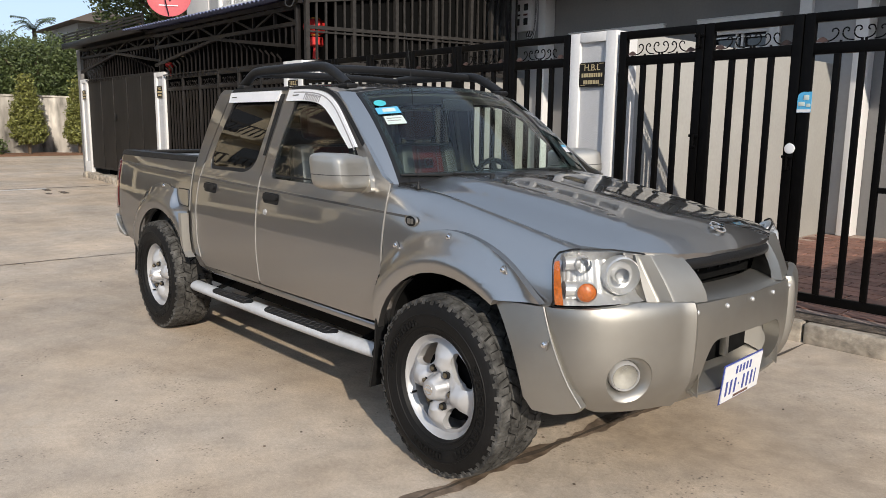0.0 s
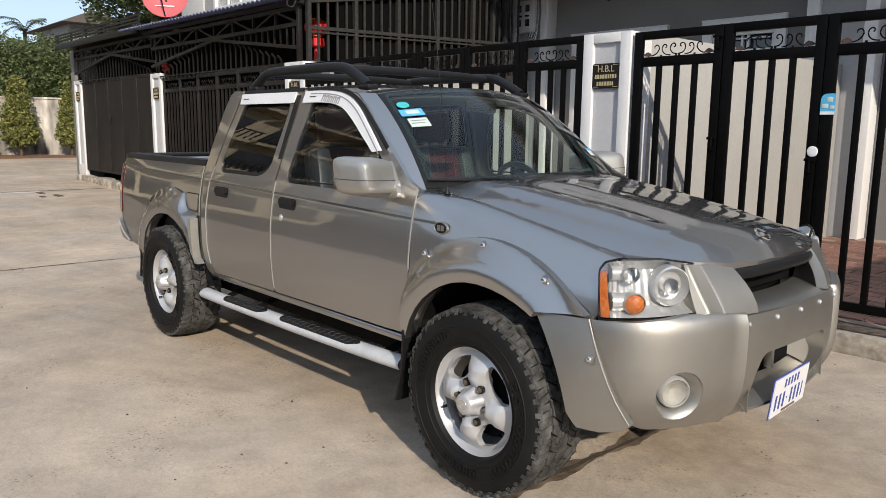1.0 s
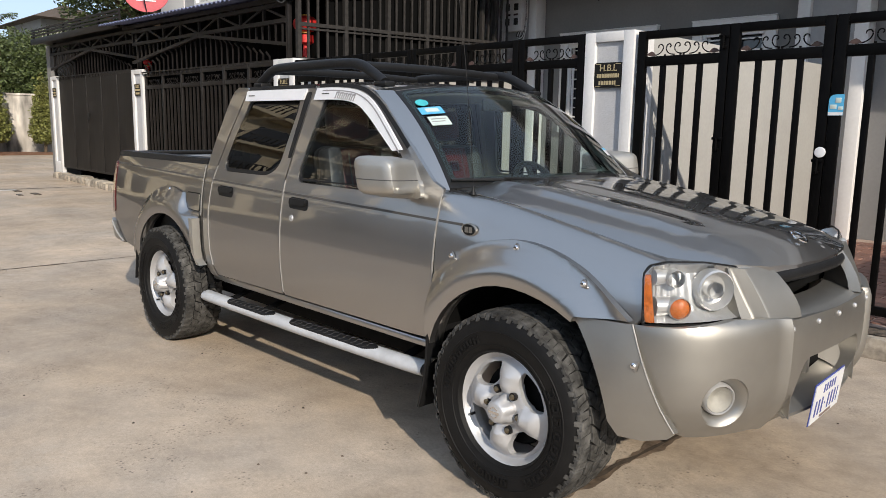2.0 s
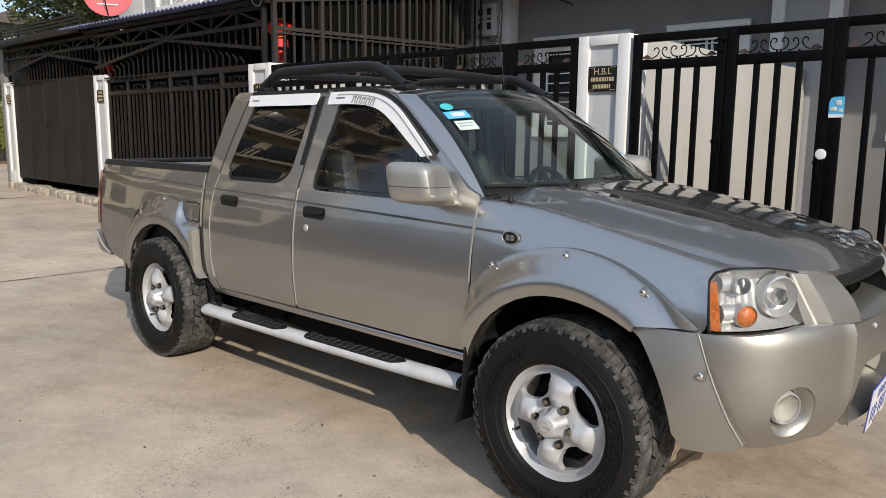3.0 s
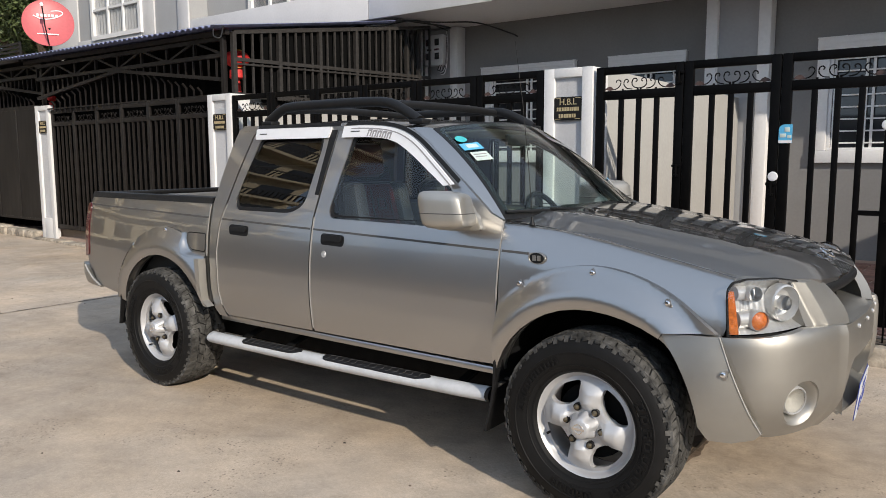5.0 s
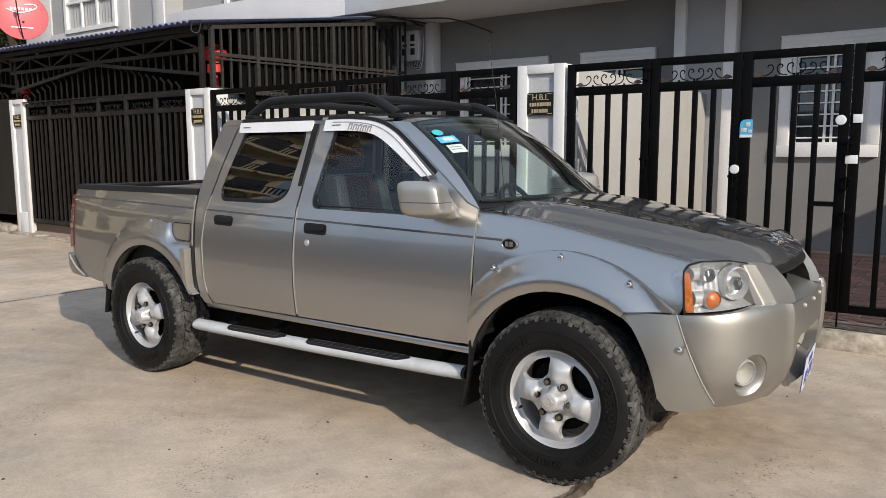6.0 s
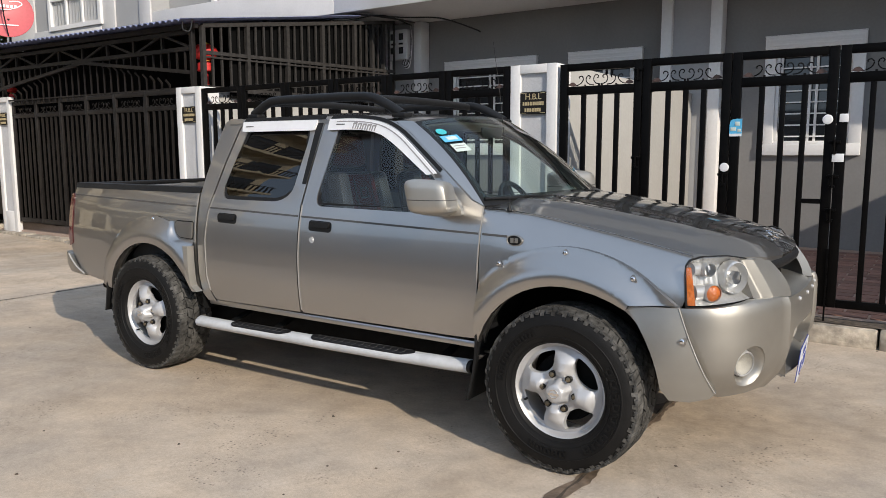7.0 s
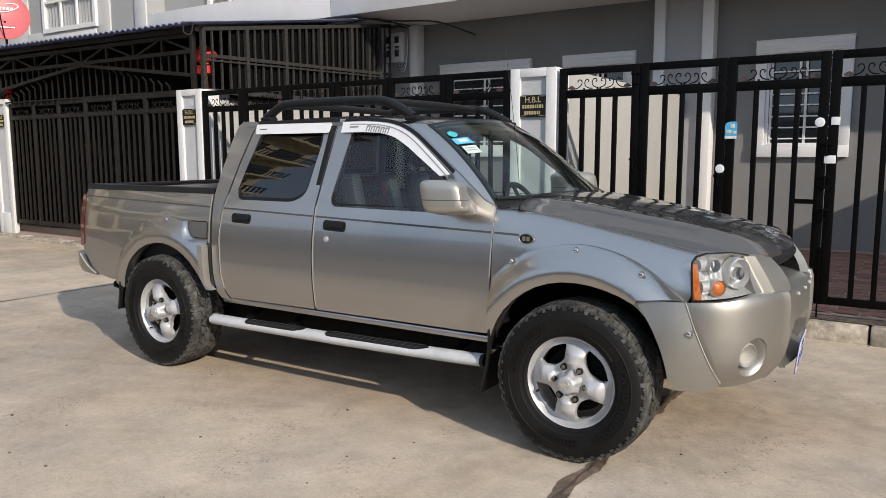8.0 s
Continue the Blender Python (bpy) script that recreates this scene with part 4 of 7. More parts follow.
corner = [(-2.345, 0.510), (-2.42, 0.510), (-2.458, 0.55), (-2.472, 0.66), (-2.480, 1.18), (-2.46, 1.30), (-2.42, 1.50), (-2.385, 1.60), (-2.35, 1.625), (-2.24, 1.622), (-2.216, 1.606), (-2.247, 1.565),
          (-2.312, 1.37), (-2.364, 1.18), (-2.397, 1.06), (-2.415, 0.90), (-2.41, 0.66), (-2.388, 0.575), (-2.360, 0.528)]
for nm, loops in (("front_door", [front_door, front_hole]), ("rear_door", [rear_door, rear_hole]), ("cab_corner", [corner])):
    tpart(nm, panel(loops, side, 0.05, 0.02, IN, grid=(0.08, 0.025)), PAINT, both=True)


def shell(loop, off, thick=0.004, fn=None):
    f = fn or side
    return panel([loop], lambda u, v: f(u, v, off + 0.016 * (1 - ((v - 1.34) / 0.22) ** 2)), 0.03, thick, IN)


def grow(loop, d):
    """A loop moved outwards by d (counted from its middle normal)."""
    pts = [Vector(p[:2]) for p in loop]
    area = sum(pts[i - 1].x * pts[i].y - pts[i].x * pts[i - 1].y for i in range(len(pts)))
    s = 1 if area > 0 else -1
    out = []
    for i, p in enumerate(pts):
        t = (pts[(i + 1) % len(pts)] - pts[i - 1]).normalized()
        out.append(tuple(p + Vector((t.y, -t.x)) * d * s))
    return out


tpart("front_window", shell(grow(front_hole, 0.004), -0.016), GLASS, label="tinted front door glass", both=True)
tpart("rear_window", shell(grow(rear_hole, 0.004), -0.016), DARKGLASS, label="dark tinted rear door glass", both=True)
for hole in (front_hole, rear_hole):
    bm = panel([grow(hole, 0.002), grow(hole, -0.020)], lambda u, v: side(u, v, -0.006), 0.2, 0.012, IN)
    tpart("window_seal", bm, BLACK, both=True)

# bed side
bed = [(-2.494, 1.172), (-2.494, 0.66), (-2.48, 0.58)] + arc(-2.93, 0.385, 0.455, 24, 166, 18) + [(-3.44, 0.525), (-3.60, 0.53), (-3.80, 0.56), (-3.905, 0.70), (-3.93, 0.77), (-3.90, 1.12), (-3.885, 1.172)]
tpart("bed_side", panel([bed], side, 0.05, 0.02, IN), PAINT, both=True)
cap = [(-2.494, 1.170), (-3.90, 1.170), (-3.895, 1.205), (-2.494, 1.205)]
tpart("bed_rail_cap", panel([cap], lambda u, v: side(u, 1.172) + Vector((0, -0.004 + (v - 1.17) * 0.4, v - 1.172)), 0.1, 0.09, IN), BLACK, label="black plastic rail cap", both=True)
tail_light = round_loop([(-3.945, 0.745), (-3.89, 0.765), (-3.88, 1.10), (-3.90, 1.135), (-3.93, 1.12)], 0.02)
tpart("tail_light", panel([tail_light], lambda u, v: side(u, v, 0.006), 0.05, 0.05, IN), RED, both=True)
# bed floor, front wall, tailgate, bumper
tpart("bed_floor", boxes((-3.90, -2.50, -0.74, 0.74, 0.66, 0.70)), BLACK)
tpart("bed_liner", boxes((-2.53, -2.497, -0.72, 0.72, 0.70, 1.165), (-3.88, -2.53, 0.70, 0.725, 0.70, 1.185), (-3.88, -2.53, -0.725, -0.70, 0.70, 1.185)), RIB)
bm = bmesh.new()
for k in range(30):
    x = -3.85 + k * 0.044
    for s in (-1, 1):
        box(bm, x, x + 0.022, s * 0.685 if s > 0 else -0.70, 0.70 if s > 0 else -0.685, 0.72, 1.145)
for k in range(18):
    y = -0.66 + k * 0.075
    box(bm, -2.545, -2.53, y, y + 0.035, 0.72, 1.16)
tpart("liner_rib", bm, RIB)["kind"] = "stuff"
tpart("tailgate", boxes((-3.96, -3.90, -0.70, 0.70, 0.68, 1.17), bevel=0.015), PAINT)
tpart("tailgate_cap", boxes((-3.965, -3.895, -0.70, 0.70, 1.172, 1.20), bevel=0.008), BLACK)
corner_loop = round_loop([(-4.045, 0.70), (-3.94, 0.692), (-3.87, 0.612), (-3.765, 0.553), (-3.775, 0.538), (-3.96, 0.558), (-4.06, 0.615)], 0.02)
tpart("bumper_corner", panel([corner_loop], lambda x, z: Vector((x, -(0.806 - 2.2 * max(0, -3.90 - x) ** 2 - 0.25 * max(0, 0.62 - z)), z)), 0.03, 0.05, IN), CLAD, both=True)
bm = bmesh.new()
tube(bm, smooth_path([(-3.935, -0.808, 0.688), (-3.895, -0.811, 0.648), (-3.84, -0.806, 0.596), (-3.77, -0.797, 0.552)], 4), 0.007, 8)
tpart("bumper_edge", bm, GUARD, both=True)
tpart("rear_bumper", boxes((-4.07, -3.96, -0.75, 0.75, 0.57, 0.695), bevel=0.02), CLAD)

# roof
def roof_pt(x, y):
    f = abs(y) / 0.64
    zc = 1.664 - 0.045 * ((x + 1.75) / 0.85) ** 2 * (1 if x > -1.75 else 0.5)
    return Vector((x, y, zc - 0.062 * f ** 2.6))


roof_loop = [(-2.40, -0.50), (-2.385, -0.60), (-2.34, -0.636), (-1.55, -0.638), (-1.12, -0.628), (-0.985, -0.57), (-0.935, -0.35), (-0.915, 0), (-0.935, 0.35), (-0.985, 0.57), (-1.12, 0.628), (-1.55, 0.638), (-2.34, 0.636), (-2.385, 0.60), (-2.40, 0.50)]
tpart("roof", panel([roof_loop], roof_pt, 0.07, 0.02, Vector((0, 0, -1))), PAINT)


# windscreen
def screen(u, v, off=0.0):
    """u: -1 to 1 across, v: 0 at the cowl to 1 at the roof."""
    bx, bz, by = -0.335 - 0.165 * u * u, 1.188 - 0.012 * u * u, 0.685 * u
    tx, tz, ty = -0.905 - 0.085 * u * u, 1.628 - 0.045 * u * u, 0.575 * u
    bulge = 0.025 * 4 * v * (1 - v)
    return Vector((bx + (tx - bx) * v + bulge * 0.6 + off * 0.6, by + (ty - by) * v, bz + (tz - bz) * v + bulge + off * 0.8))


quad = round_loop([(-0.975, 0.02), (0.975, 0.02), (0.96, 0.975), (-0.96, 0.975)], 0.06)
tpart("windscreen", panel([quad], screen, 0.12, 0.004, Vector((-0.6, 0, -0.8))), WINDSHIELD, label="clear windscreen")
tpart("screen_seal", panel([[(-1.0, -0.02), (1.0, -0.02), (0.99, 1.0), (-0.99, 1.0)], grow(quad, -0.035)], lambda u, v: screen(u, v, -0.002), 0.12, 0.01, Vector((-0.6, 0, -0.8))), BLACK)


# windscreen pillars
def apillar(s, v):
    a = screen(-1.0, v)
    x = a.x - 0.11
    t = a + Vector((-0.085, -0.062, -0.004))
    if v > 0.9:
        t += Vector((-0.03 * (v - 0.9) / 0.1, 0, 0))
    return a + (t - a) * s + Vector((0.005, -0.005, 0.005)) * math.sin(math.pi * s)


tpart("windscreen_pillar", panel([[(0, -0.06), (1, -0.06), (1, 1.0), (0, 1.0)]], apillar, 0.1, 0.03, Vector((-0.5, 0.5, -0.5)), grid=(0.25, 0.1)), PAINT, both=True)

# back of the cab
tpart("cab_back", boxes((-2.47, -2.44, -0.70, 0.70, 0.60, 1.22)), PAINT)
bm = bmesh.new()
ring = [(-2.465, 1.20, 0.71), (-2.40, 1.605, 0.615)]
vs = [bm.verts.new((ring[0][0], -ring[0][2], ring[0][1])), bm.verts.new((ring[0][0], ring[0][2], ring[0][1])), bm.verts.new((ring[1][0], ring[1][2], ring[1][1])), bm.verts.new((ring[1][0], -ring[1][2], ring[1][1]))]
bm.faces.new(vs)
r = bmesh.ops.extrude_face_region(bm, geom=bm.faces[:])
for v in r["geom"]:
    if isinstance(v, bmesh.types.BMVert):
        v.co.x += 0.01
tpart("back_window", bm, DARKGLASS)

# front wing
wing = [(-0.443, 0.47), (-0.36, 0.47)] + [(p[0], p[1]) for p in reversed(arc(0.0, 0.42, 0.435, 32, 172, 18))] + [(0.50, 0.80), (0.515, 0.84)]
top = [(x, seam(x) + 0.098) for x in (0.50, 0.42, 0.3, 0.15, 0.0, -0.15, -0.30, -0.40, -0.48, -0.56)]
wing = wing + [(0.505, 0.99)] + top + [(-0.535, 1.235), (-0.48, 1.185), (-0.445, 1.165)]
tpart("front_wing", panel([wing], fender_pt, 0.025, 0.02, IN), PAINT, both=True)


# bonnet
def bonnet_pt(x, y):
    f = min(abs(y) / 0.655, 1.05)
    crown = 0.056 + 0.035 * (x + 0.5)
    z = seam(x) + 0.001 + crown * (1 - f ** 2.0)
    z -= 0.9 * max(0, x - 0.54) ** 2 + 3.5 * max(0, x - 0.70) ** 2
    z += 0.012 * math.exp(-((abs(y) - 0.40 + 0.1 * x) / 0.05) ** 2) * max(0, min(1, (0.7 - x) * 3))
    return Vector((x, y, z))


half = [(-0.40, 0.0), (-0.42, 0.3), (-0.47, 0.5), (-0.52, 0.650), (-0.3, 0.6535), (0.1, 0.6525), (0.40, 0.645), (0.50, 0.630), (0.58, 0.585), (0.655, 0.51), (0.70, 0.44), (0.735, 0.36), (0.765, 0.2), (0.775, 0.0)]
bonnet_loop = half + [(x, -y) for x, y in half[-2:0:-1]]
tpart("bonnet", panel([bonnet_loop], bonnet_pt, 0.05, 0.025, Vector((0, 0, -1))), PAINT)
tpart("cowl", panel([[(-0.52, -0.66), (-0.37, -0.66), (-0.30, -0.3), (-0.29, 0), (-0.30, 0.3), (-0.37, 0.66), (-0.52, 0.66)]], lambda x, y: Vector((x - 0.06, y, 1.165 - 0.02 * y * y)), 0.2, 0.02, Vector((0, 0, -1))), BLACK)


# plan curve of the nose: s from -1 (right flank) over 0 to 1
PLAN = smooth_path([(0.38, -0.838, 0), (0.48, -0.828, 0), (0.58, -0.797, 0), (0.66, -0.738, 0), (0.725, -0.65, 0), (0.778, -0.53, 0), (0.815, -0.38, 0), (0.832, -0.2, 0), (0.838, 0, 0)], 12)
PLAN_L = [0.0]
for pa, pb in zip(PLAN, PLAN[1:]):
    PLAN_L.append(PLAN_L[-1] + (pb - pa).length)
PLAN_T = PLAN_L[-1]


def nose(s, z, off=0.0):
    """A place on the nose: s metres from the middle (minus: right)."""
    d = PLAN_T - min(abs(s), PLAN_T)
    i = max(0, min(len(PLAN) - 2, int(np.searchsorted(PLAN_L, d) - 1)))
    t = (d - PLAN_L[i]) / (PLAN_L[i + 1] - PLAN_L[i])
    p = PLAN[i].lerp(PLAN[i + 1], t)
    q = (PLAN[min(i + 2, len(PLAN) - 1)] - PLAN[max(i - 1, 0)]).normalized()
    nrm = Vector((-q.y, q.x, 0))
    if nrm.x < 0 and abs(nrm.x) > abs(nrm.y) or nrm.y > 0.0 and abs(nrm.y) > abs(nrm.x):
        nrm = -nrm
    p = p + nrm * off
    return Vector((p.x, p.y if s <= 0 else -p.y, z))


def s_of(y):
    """Metres along the nose at which it lies y from the middle."""
    best = min(range(len(PLAN)), key=lambda i: abs(PLAN[i].y + abs(y)))
    v = PLAN_T - PLAN_L[best]
    return -v if y < 0 else v


bump_prof = lerp_table((0.36, 0.42, 0.48, 0.54, 0.60, 0.66, 0.72, 0.77, 0.81, 0.84), (-0.11, -0.055, -0.012, 0.012, 0.020, 0.0225, 0.0225, 0.0205, 0.010, -0.030))


def bumper_pt(s, z):
    ridge = max(0.0, 1 - abs(abs(s) - abs(sm) - 0.022) / 0.055)
    roll = max(0.0, 1 - (abs(s) - abs(sm)) / 0.022) ** 2
    return nose(s, z, bump_prof(z) + 0.014 * ridge ** 1.5 - 0.016 * roll - 0.03 * max(0.0, min(1.0, (abs(s) - PLAN_T + 0.42) / 0.3)) ** 2)


sm = -abs(s_of(0.36))
fog_s = -abs(s_of(0.63))
side_piece = [(-(PLAN_T - 0.13), 0.795), (-(PLAN_T - 0.285), 0.44), (-0.75, 0.415), (sm, 0.40), (sm, 0.81), (-0.62, 0.825), (-0.80, 0.805)]
fog_hole = [(fog_s + 0.086 * math.cos(a), 0.555 + 0.086 * math.sin(a)) for a in (2 * math.pi * k / 24 for k in range(24))]
tpart("bumper_end", panel([side_piece, fog_hole], bumper_pt, 0.04, 0.03, Vector((-0.8, 0, 0)), grid=(0.012, 0.014)), CLAD, both=True)
mid_piece = [(sm + 0.004, 0.40), (-0.2, 0.395), (0.2, 0.395), (-sm - 0.004, 0.40), (-sm - 0.004, 0.80), (0.0, 0.797), (sm + 0.004, 0.80)]
slot = round_loop([(-0.30, 0.458), (0.30, 0.458), (0.31, 0.56), (0.26, 0.652), (-0.26, 0.652), (-0.31, 0.56)], 0.04)
tpart("bumper_middle", panel([mid_piece, slot], lambda s, z: nose(s, z, bump_prof(z) - 0.004), 0.04, 0.07, Vector((-1, 0, 0))), CLAD)
# recess of the lower air intake
tpart("intake_shelf", panel([[(-0.33, 0.0), (0.33, 0.0), (0.33, 1.0), (-0.33, 1.0)]], lambda y, t: Vector((0.845 - 0.11 * t - 0.3 * y * y, y, 0.45 + 0.06 * t)), 0.1, 0.01, Vector((0, 0, -1)), grid=(0.08, 0.25)), CLAD)
tpart("intake_cheek", panel([[(0.0, 0.44), (1.0, 0.52), (1.0, 0.66), (0.0, 0.68)]], lambda t, z: Vector((0.828 - 0.115 * t, -0.318 + 0.07 * t ** 1.6 - 0.03 * t * (1 - t), z)), 0.2, 0.006, Vector((0, -1, 0)), grid=(0.12, 0.05)), CLAD, both=True)
tpart("intake_back", boxes((0.70, 0.715, -0.34, 0.34, 0.44, 0.70)), UNDER)
tpart("intake_strut", boxes((0.735, 0.765, -0.006, 0.018, 0.52, 0.67), bevel=0.004), CLAD)
for y in (-0.37, -0.19, 0.0, 0.19, 0.37):
    bm = bmesh.new()
    lathe(bm, [(0.0001, 0.007), (0.006, 0.006), (0.009, 0.003), (0.0095, -0.004)], 12, "x")
    ob = tpart("bumper_bolt", bm, ALLOY)
    ob.location = nose(s_of(y) if y else 0, 0.772, bump_prof(0.772) - 0.003)

# uprights beside the grille
def upright(a, z):
    f = (z - 0.80) / 0.17
    o = Vector((0.748, -0.476, z)).lerp(Vector((0.664, -0.510, z)), f)
    i = Vector((0.832, -0.300, z)).lerp(Vector((0.725, -0.340, z)), max(0.0, f) ** 1.7)
    p = o.lerp(i, a)
    return p + Vector((0.030, -0.008, 0)) * max(0.0, 1 - abs(a - 0.1825) / (0.1825 if a < 0.1825 else 0.8175))


bm = panel([[(-0.25, 0.803), (1, 0.803), (1, 0.955), (0.75, 0.972), (-0.05, 0.972)]], upright, 0.1, 0.05, Vector((-0.8, 0.2, 0)), grid=(0.03, 0.03))
tpart("grille_upright", bm, CLAD, both=True)


def cheek(t, z):
    """Inner side of the upright, hollowed back towards the mesh."""
    f = max(0.0, (z - 0.80) / 0.17)
    p = upright(1.0, z).lerp(Vector((0.672, -0.385, z)), t)
    return p + Vector((0, 0.055 * (1 - f) ** 2 * t - 0.03 * t * (1 - t), 0))


tpart("grille_cheek", panel([[(0.0, 0.803), (1.0, 0.815), (1.0, 0.965), (0.0, 0.955)]], cheek, 0.2, 0.008, Vector((-0.3, -0.9, 0)), grid=(0.1, 0.03)), CLAD, both=True)
# grille: dark mesh, black tube, painted shelf
tpart("grille_back", boxes((0.645, 0.655, -0.46, 0.46, 0.82, 0.985)), UNDER)
bm = bmesh.new()
for k in range(4):
    box(bm, 0.657, 0.668, -0.36, 0.36, 0.875 + k * 0.026, 0.883 + k * 0.026)
for k in range(9):
    y = -0.34 + k * 0.085
    box(bm, 0.656, 0.666, y - 0.004, y + 0.004, 0.86, 0.98)
tpart("grille_mesh", bm, BLACK)
bm = bmesh.new()
tube(bm, smooth_path([(0.725, -0.345, 0.925), (0.755, -0.2, 0.928), (0.765, 0, 0.93), (0.755, 0.2, 0.928), (0.725, 0.345, 0.925)], 5), 0.024, 12)
tpart("grille_bar", bm, BLACK, label="black plastic grille tube")
tpart("grille_shelf", panel([[(-0.36, 0.0), (0.36, 0.0), (0.33, 1.0), (-0.33, 1.0)]], lambda y, t: Vector((0.847 - 0.13 * t - 0.35 * y * y, y, 0.797 + 0.030 * t ** 0.7)), 0.1, 0.01, Vector((0, 0, -1)), grid=(0.08, 0.2)), CLAD)

# number plate: characters only as bars
plate = new("number_plate")
plate["label"] = "white number plate with blue characters in a blue frame"
plate.parent = TRUCK
plate.matrix_basis = pose(0.854, -0.040, 0.468, 0, 6, 3)
part("frame", boxes((-0.003, 0.0, -0.170, 0.170, -0.080, 0.080), bevel=0.001), INK, plate)
part("plate", boxes((0.0005, 0.004, -0.164, 0.164, -0.074, 0.074)), WHITE, plate)
for k, w in enumerate((0.026, 0.026, 0.026, 0.012, 0.026, 0.026, 0.026, 0.014)):
    y = -0.140 + k * 0.0365
    z0, z1 = (-0.050, 0.010) if k != 3 else (-0.024, -0.016)
    part("character_bar", boxes((0.004, 0.0052, y, y + w * 0.55, z0, z1)), INK, plate)
for k in range(5):
    y = -0.07 + k * 0.03
    part("small_text_bar", boxes((0.004, 0.0052, y, y + 0.014, 0.028, 0.060)), INK, plate)
part("small_text_bar", boxes((0.004, 0.0052, -0.06, 0.07, -0.070, -0.060)), RED, plate)

# headlights
HL = smooth_path([(0.505, -0.796, 0), (0.555, -0.775, 0), (0.615, -0.722, 0), (0.67, -0.64, 0), (0.71, -0.55, 0), (0.738, -0.466, 0)], 10)


def lamp_pt(u, z, off=0.0):
    k = max(0.0, min(1.0, u)) * (len(HL) - 1)
    i = min(int(k), len(HL) - 2)
    p = HL[i].lerp(HL[i + 1], k - i)
    f = (z - 0.81) / 0.17
    q = (HL[i + 1] - HL[i]).normalized()
    nrm = Vector((q.y, -q.x, 0))
    bow = 0.010 * (1 - (2 * (z - 0.895) / 0.19) ** 2)
    return Vector((p.x - 0.066 * f * u, p.y + 0.012 * f, z)) + nrm * (off + bow)


lamp_loop = round_loop([(0.075, 0.797, 0.015), (0.03, 0.962, 0.02), (0.12, 0.990, 0.02), (0.30, 1.003, 0.03), (0.62, 0.998, 0.03), (0.93, 0.974, 0.02), (0.985, 0.90, 0.02), (0.99, 0.808, 0.015)], 0.02)


def lerp2(p, q, t):
    return (p[0] + (q[0] - p[0]) * t, p[1] + (q[1] - p[1]) * t)


for sgn in (1, -1):
    h = new("headlight")
    h.parent = TRUCK
    h["label"] = "clear lens over chrome bowls and amber indicators"

    def hp(name, bm, mat, label=""):
        if sgn < 0:
            b2 = mirrored(bm)
            bm.free()
            bm = b2
        return part(name, bm, mat, h, label)

    mid = (0.52, 0.90)
    hp("lens", panel([lamp_loop], lambda u, z: lamp_pt(u, z, 0.004), 0.05, 0.006, Vector((-0.6, 0.5, 0)), grid=(0.06, 0.03)), LENS)
    hp("rim", panel([[lerp2(mid, p, 1.03) for p in lamp_loop], [lerp2(mid, p, 0.975) for p in lamp_loop]], lambda u, z: lamp_pt(u, z, 0.001), 0.3, 0.007, Vector((-0.6, 0.5, 0))), BLACK)
    # ribbed reflector behind the lens
    hp("reflector", panel([[(mid[0] + (p[0] - mid[0]) * 0.995, mid[1] + (p[1] - mid[1]) * 0.93) for p in lamp_loop]], lambda u, z: lamp_pt(u, z, -0.055 + 0.048 * min(1.0, max(max(0.0, (u - 0.84) / 0.14) ** 1.5, max(0.0, (abs(z - 0.90) - 0.055) / 0.036) ** 1.6)) + 0.0014 * math.sin(u * 95)), 0.05, 0.0, grid=(0.012, 0.012)), BOWL, "ribbed silver reflector")
    hp("amber_side", panel([round_loop([(0.088, 0.806), (0.048, 0.958), (0.132, 0.962), (0.190, 0.806)], 0.008, 2)], lambda u, z: lamp_pt(u, z, -0.004), 0.05, 0.02, Vector((-0.5, 0.5, 0))), AMBER, "amber side reflector")

    def bowl(u, z, r, mat, turn, nm, lens_mat=None, lab=""):
        c = lamp_pt(u, z, -0.044)
        bm = bmesh.new()
        lathe(bm, [(r, 0.03), (r * 1.02, 0.036), (r * 1.10, 0.03), (r * 1.12, -0.01)], 24, "x")
        if lens_mat is None:
            lathe(bm, [(r, 0.03), (r * 0.8, 0.005), (r * 0.45, -0.006), (0.0001, -0.008)], 24, "x")
        bmesh.ops.transform(bm, matrix=Matrix.Translation(c) @ pose(0, 0, 0, 0, 0, turn), verts=bm.verts)
        hp(nm, bm, mat, lab)
        if lens_mat is not None:
            bm = bmesh.new()
            lathe(bm, [(r, 0.028), (r * 0.8, 0.036), (r * 0.4, 0.041), (0.0001, 0.043)], 24, "x")
            bmesh.ops.transform(bm, matrix=Matrix.Translation(c) @ pose(0, 0, 0, 0, 0, turn), verts=bm.verts)
            hp("bulb_lens", bm, lens_mat)

    bowl(0.375, 0.948, 0.027, BOWL, -40, "position_bowl", LENS)
    bowl(0.40, 0.853, 0.034, BOWL, -40, "indicator_bowl", AMBER)
    bowl(0.70, 0.905, 0.062, BOWL, -30, "main_bowl")
    bowl(0.70, 0.905, 0.026, CHROME, -30, "bulb_shield", LENS)
    # chrome sleeves reaching back to the side
    for u0, u1, z, r in ((0.15, 0.34, 0.948, 0.026), (0.18, 0.35, 0.853, 0.033)):
        bm = bmesh.new()
        tube(bm, [lamp_pt(u0, z, -0.042), lamp_pt((u0 + u1) / 2, z, -0.048), lamp_pt(u1, z, -0.055)], r, 16)
        hp("sleeve", bm, BOWL)

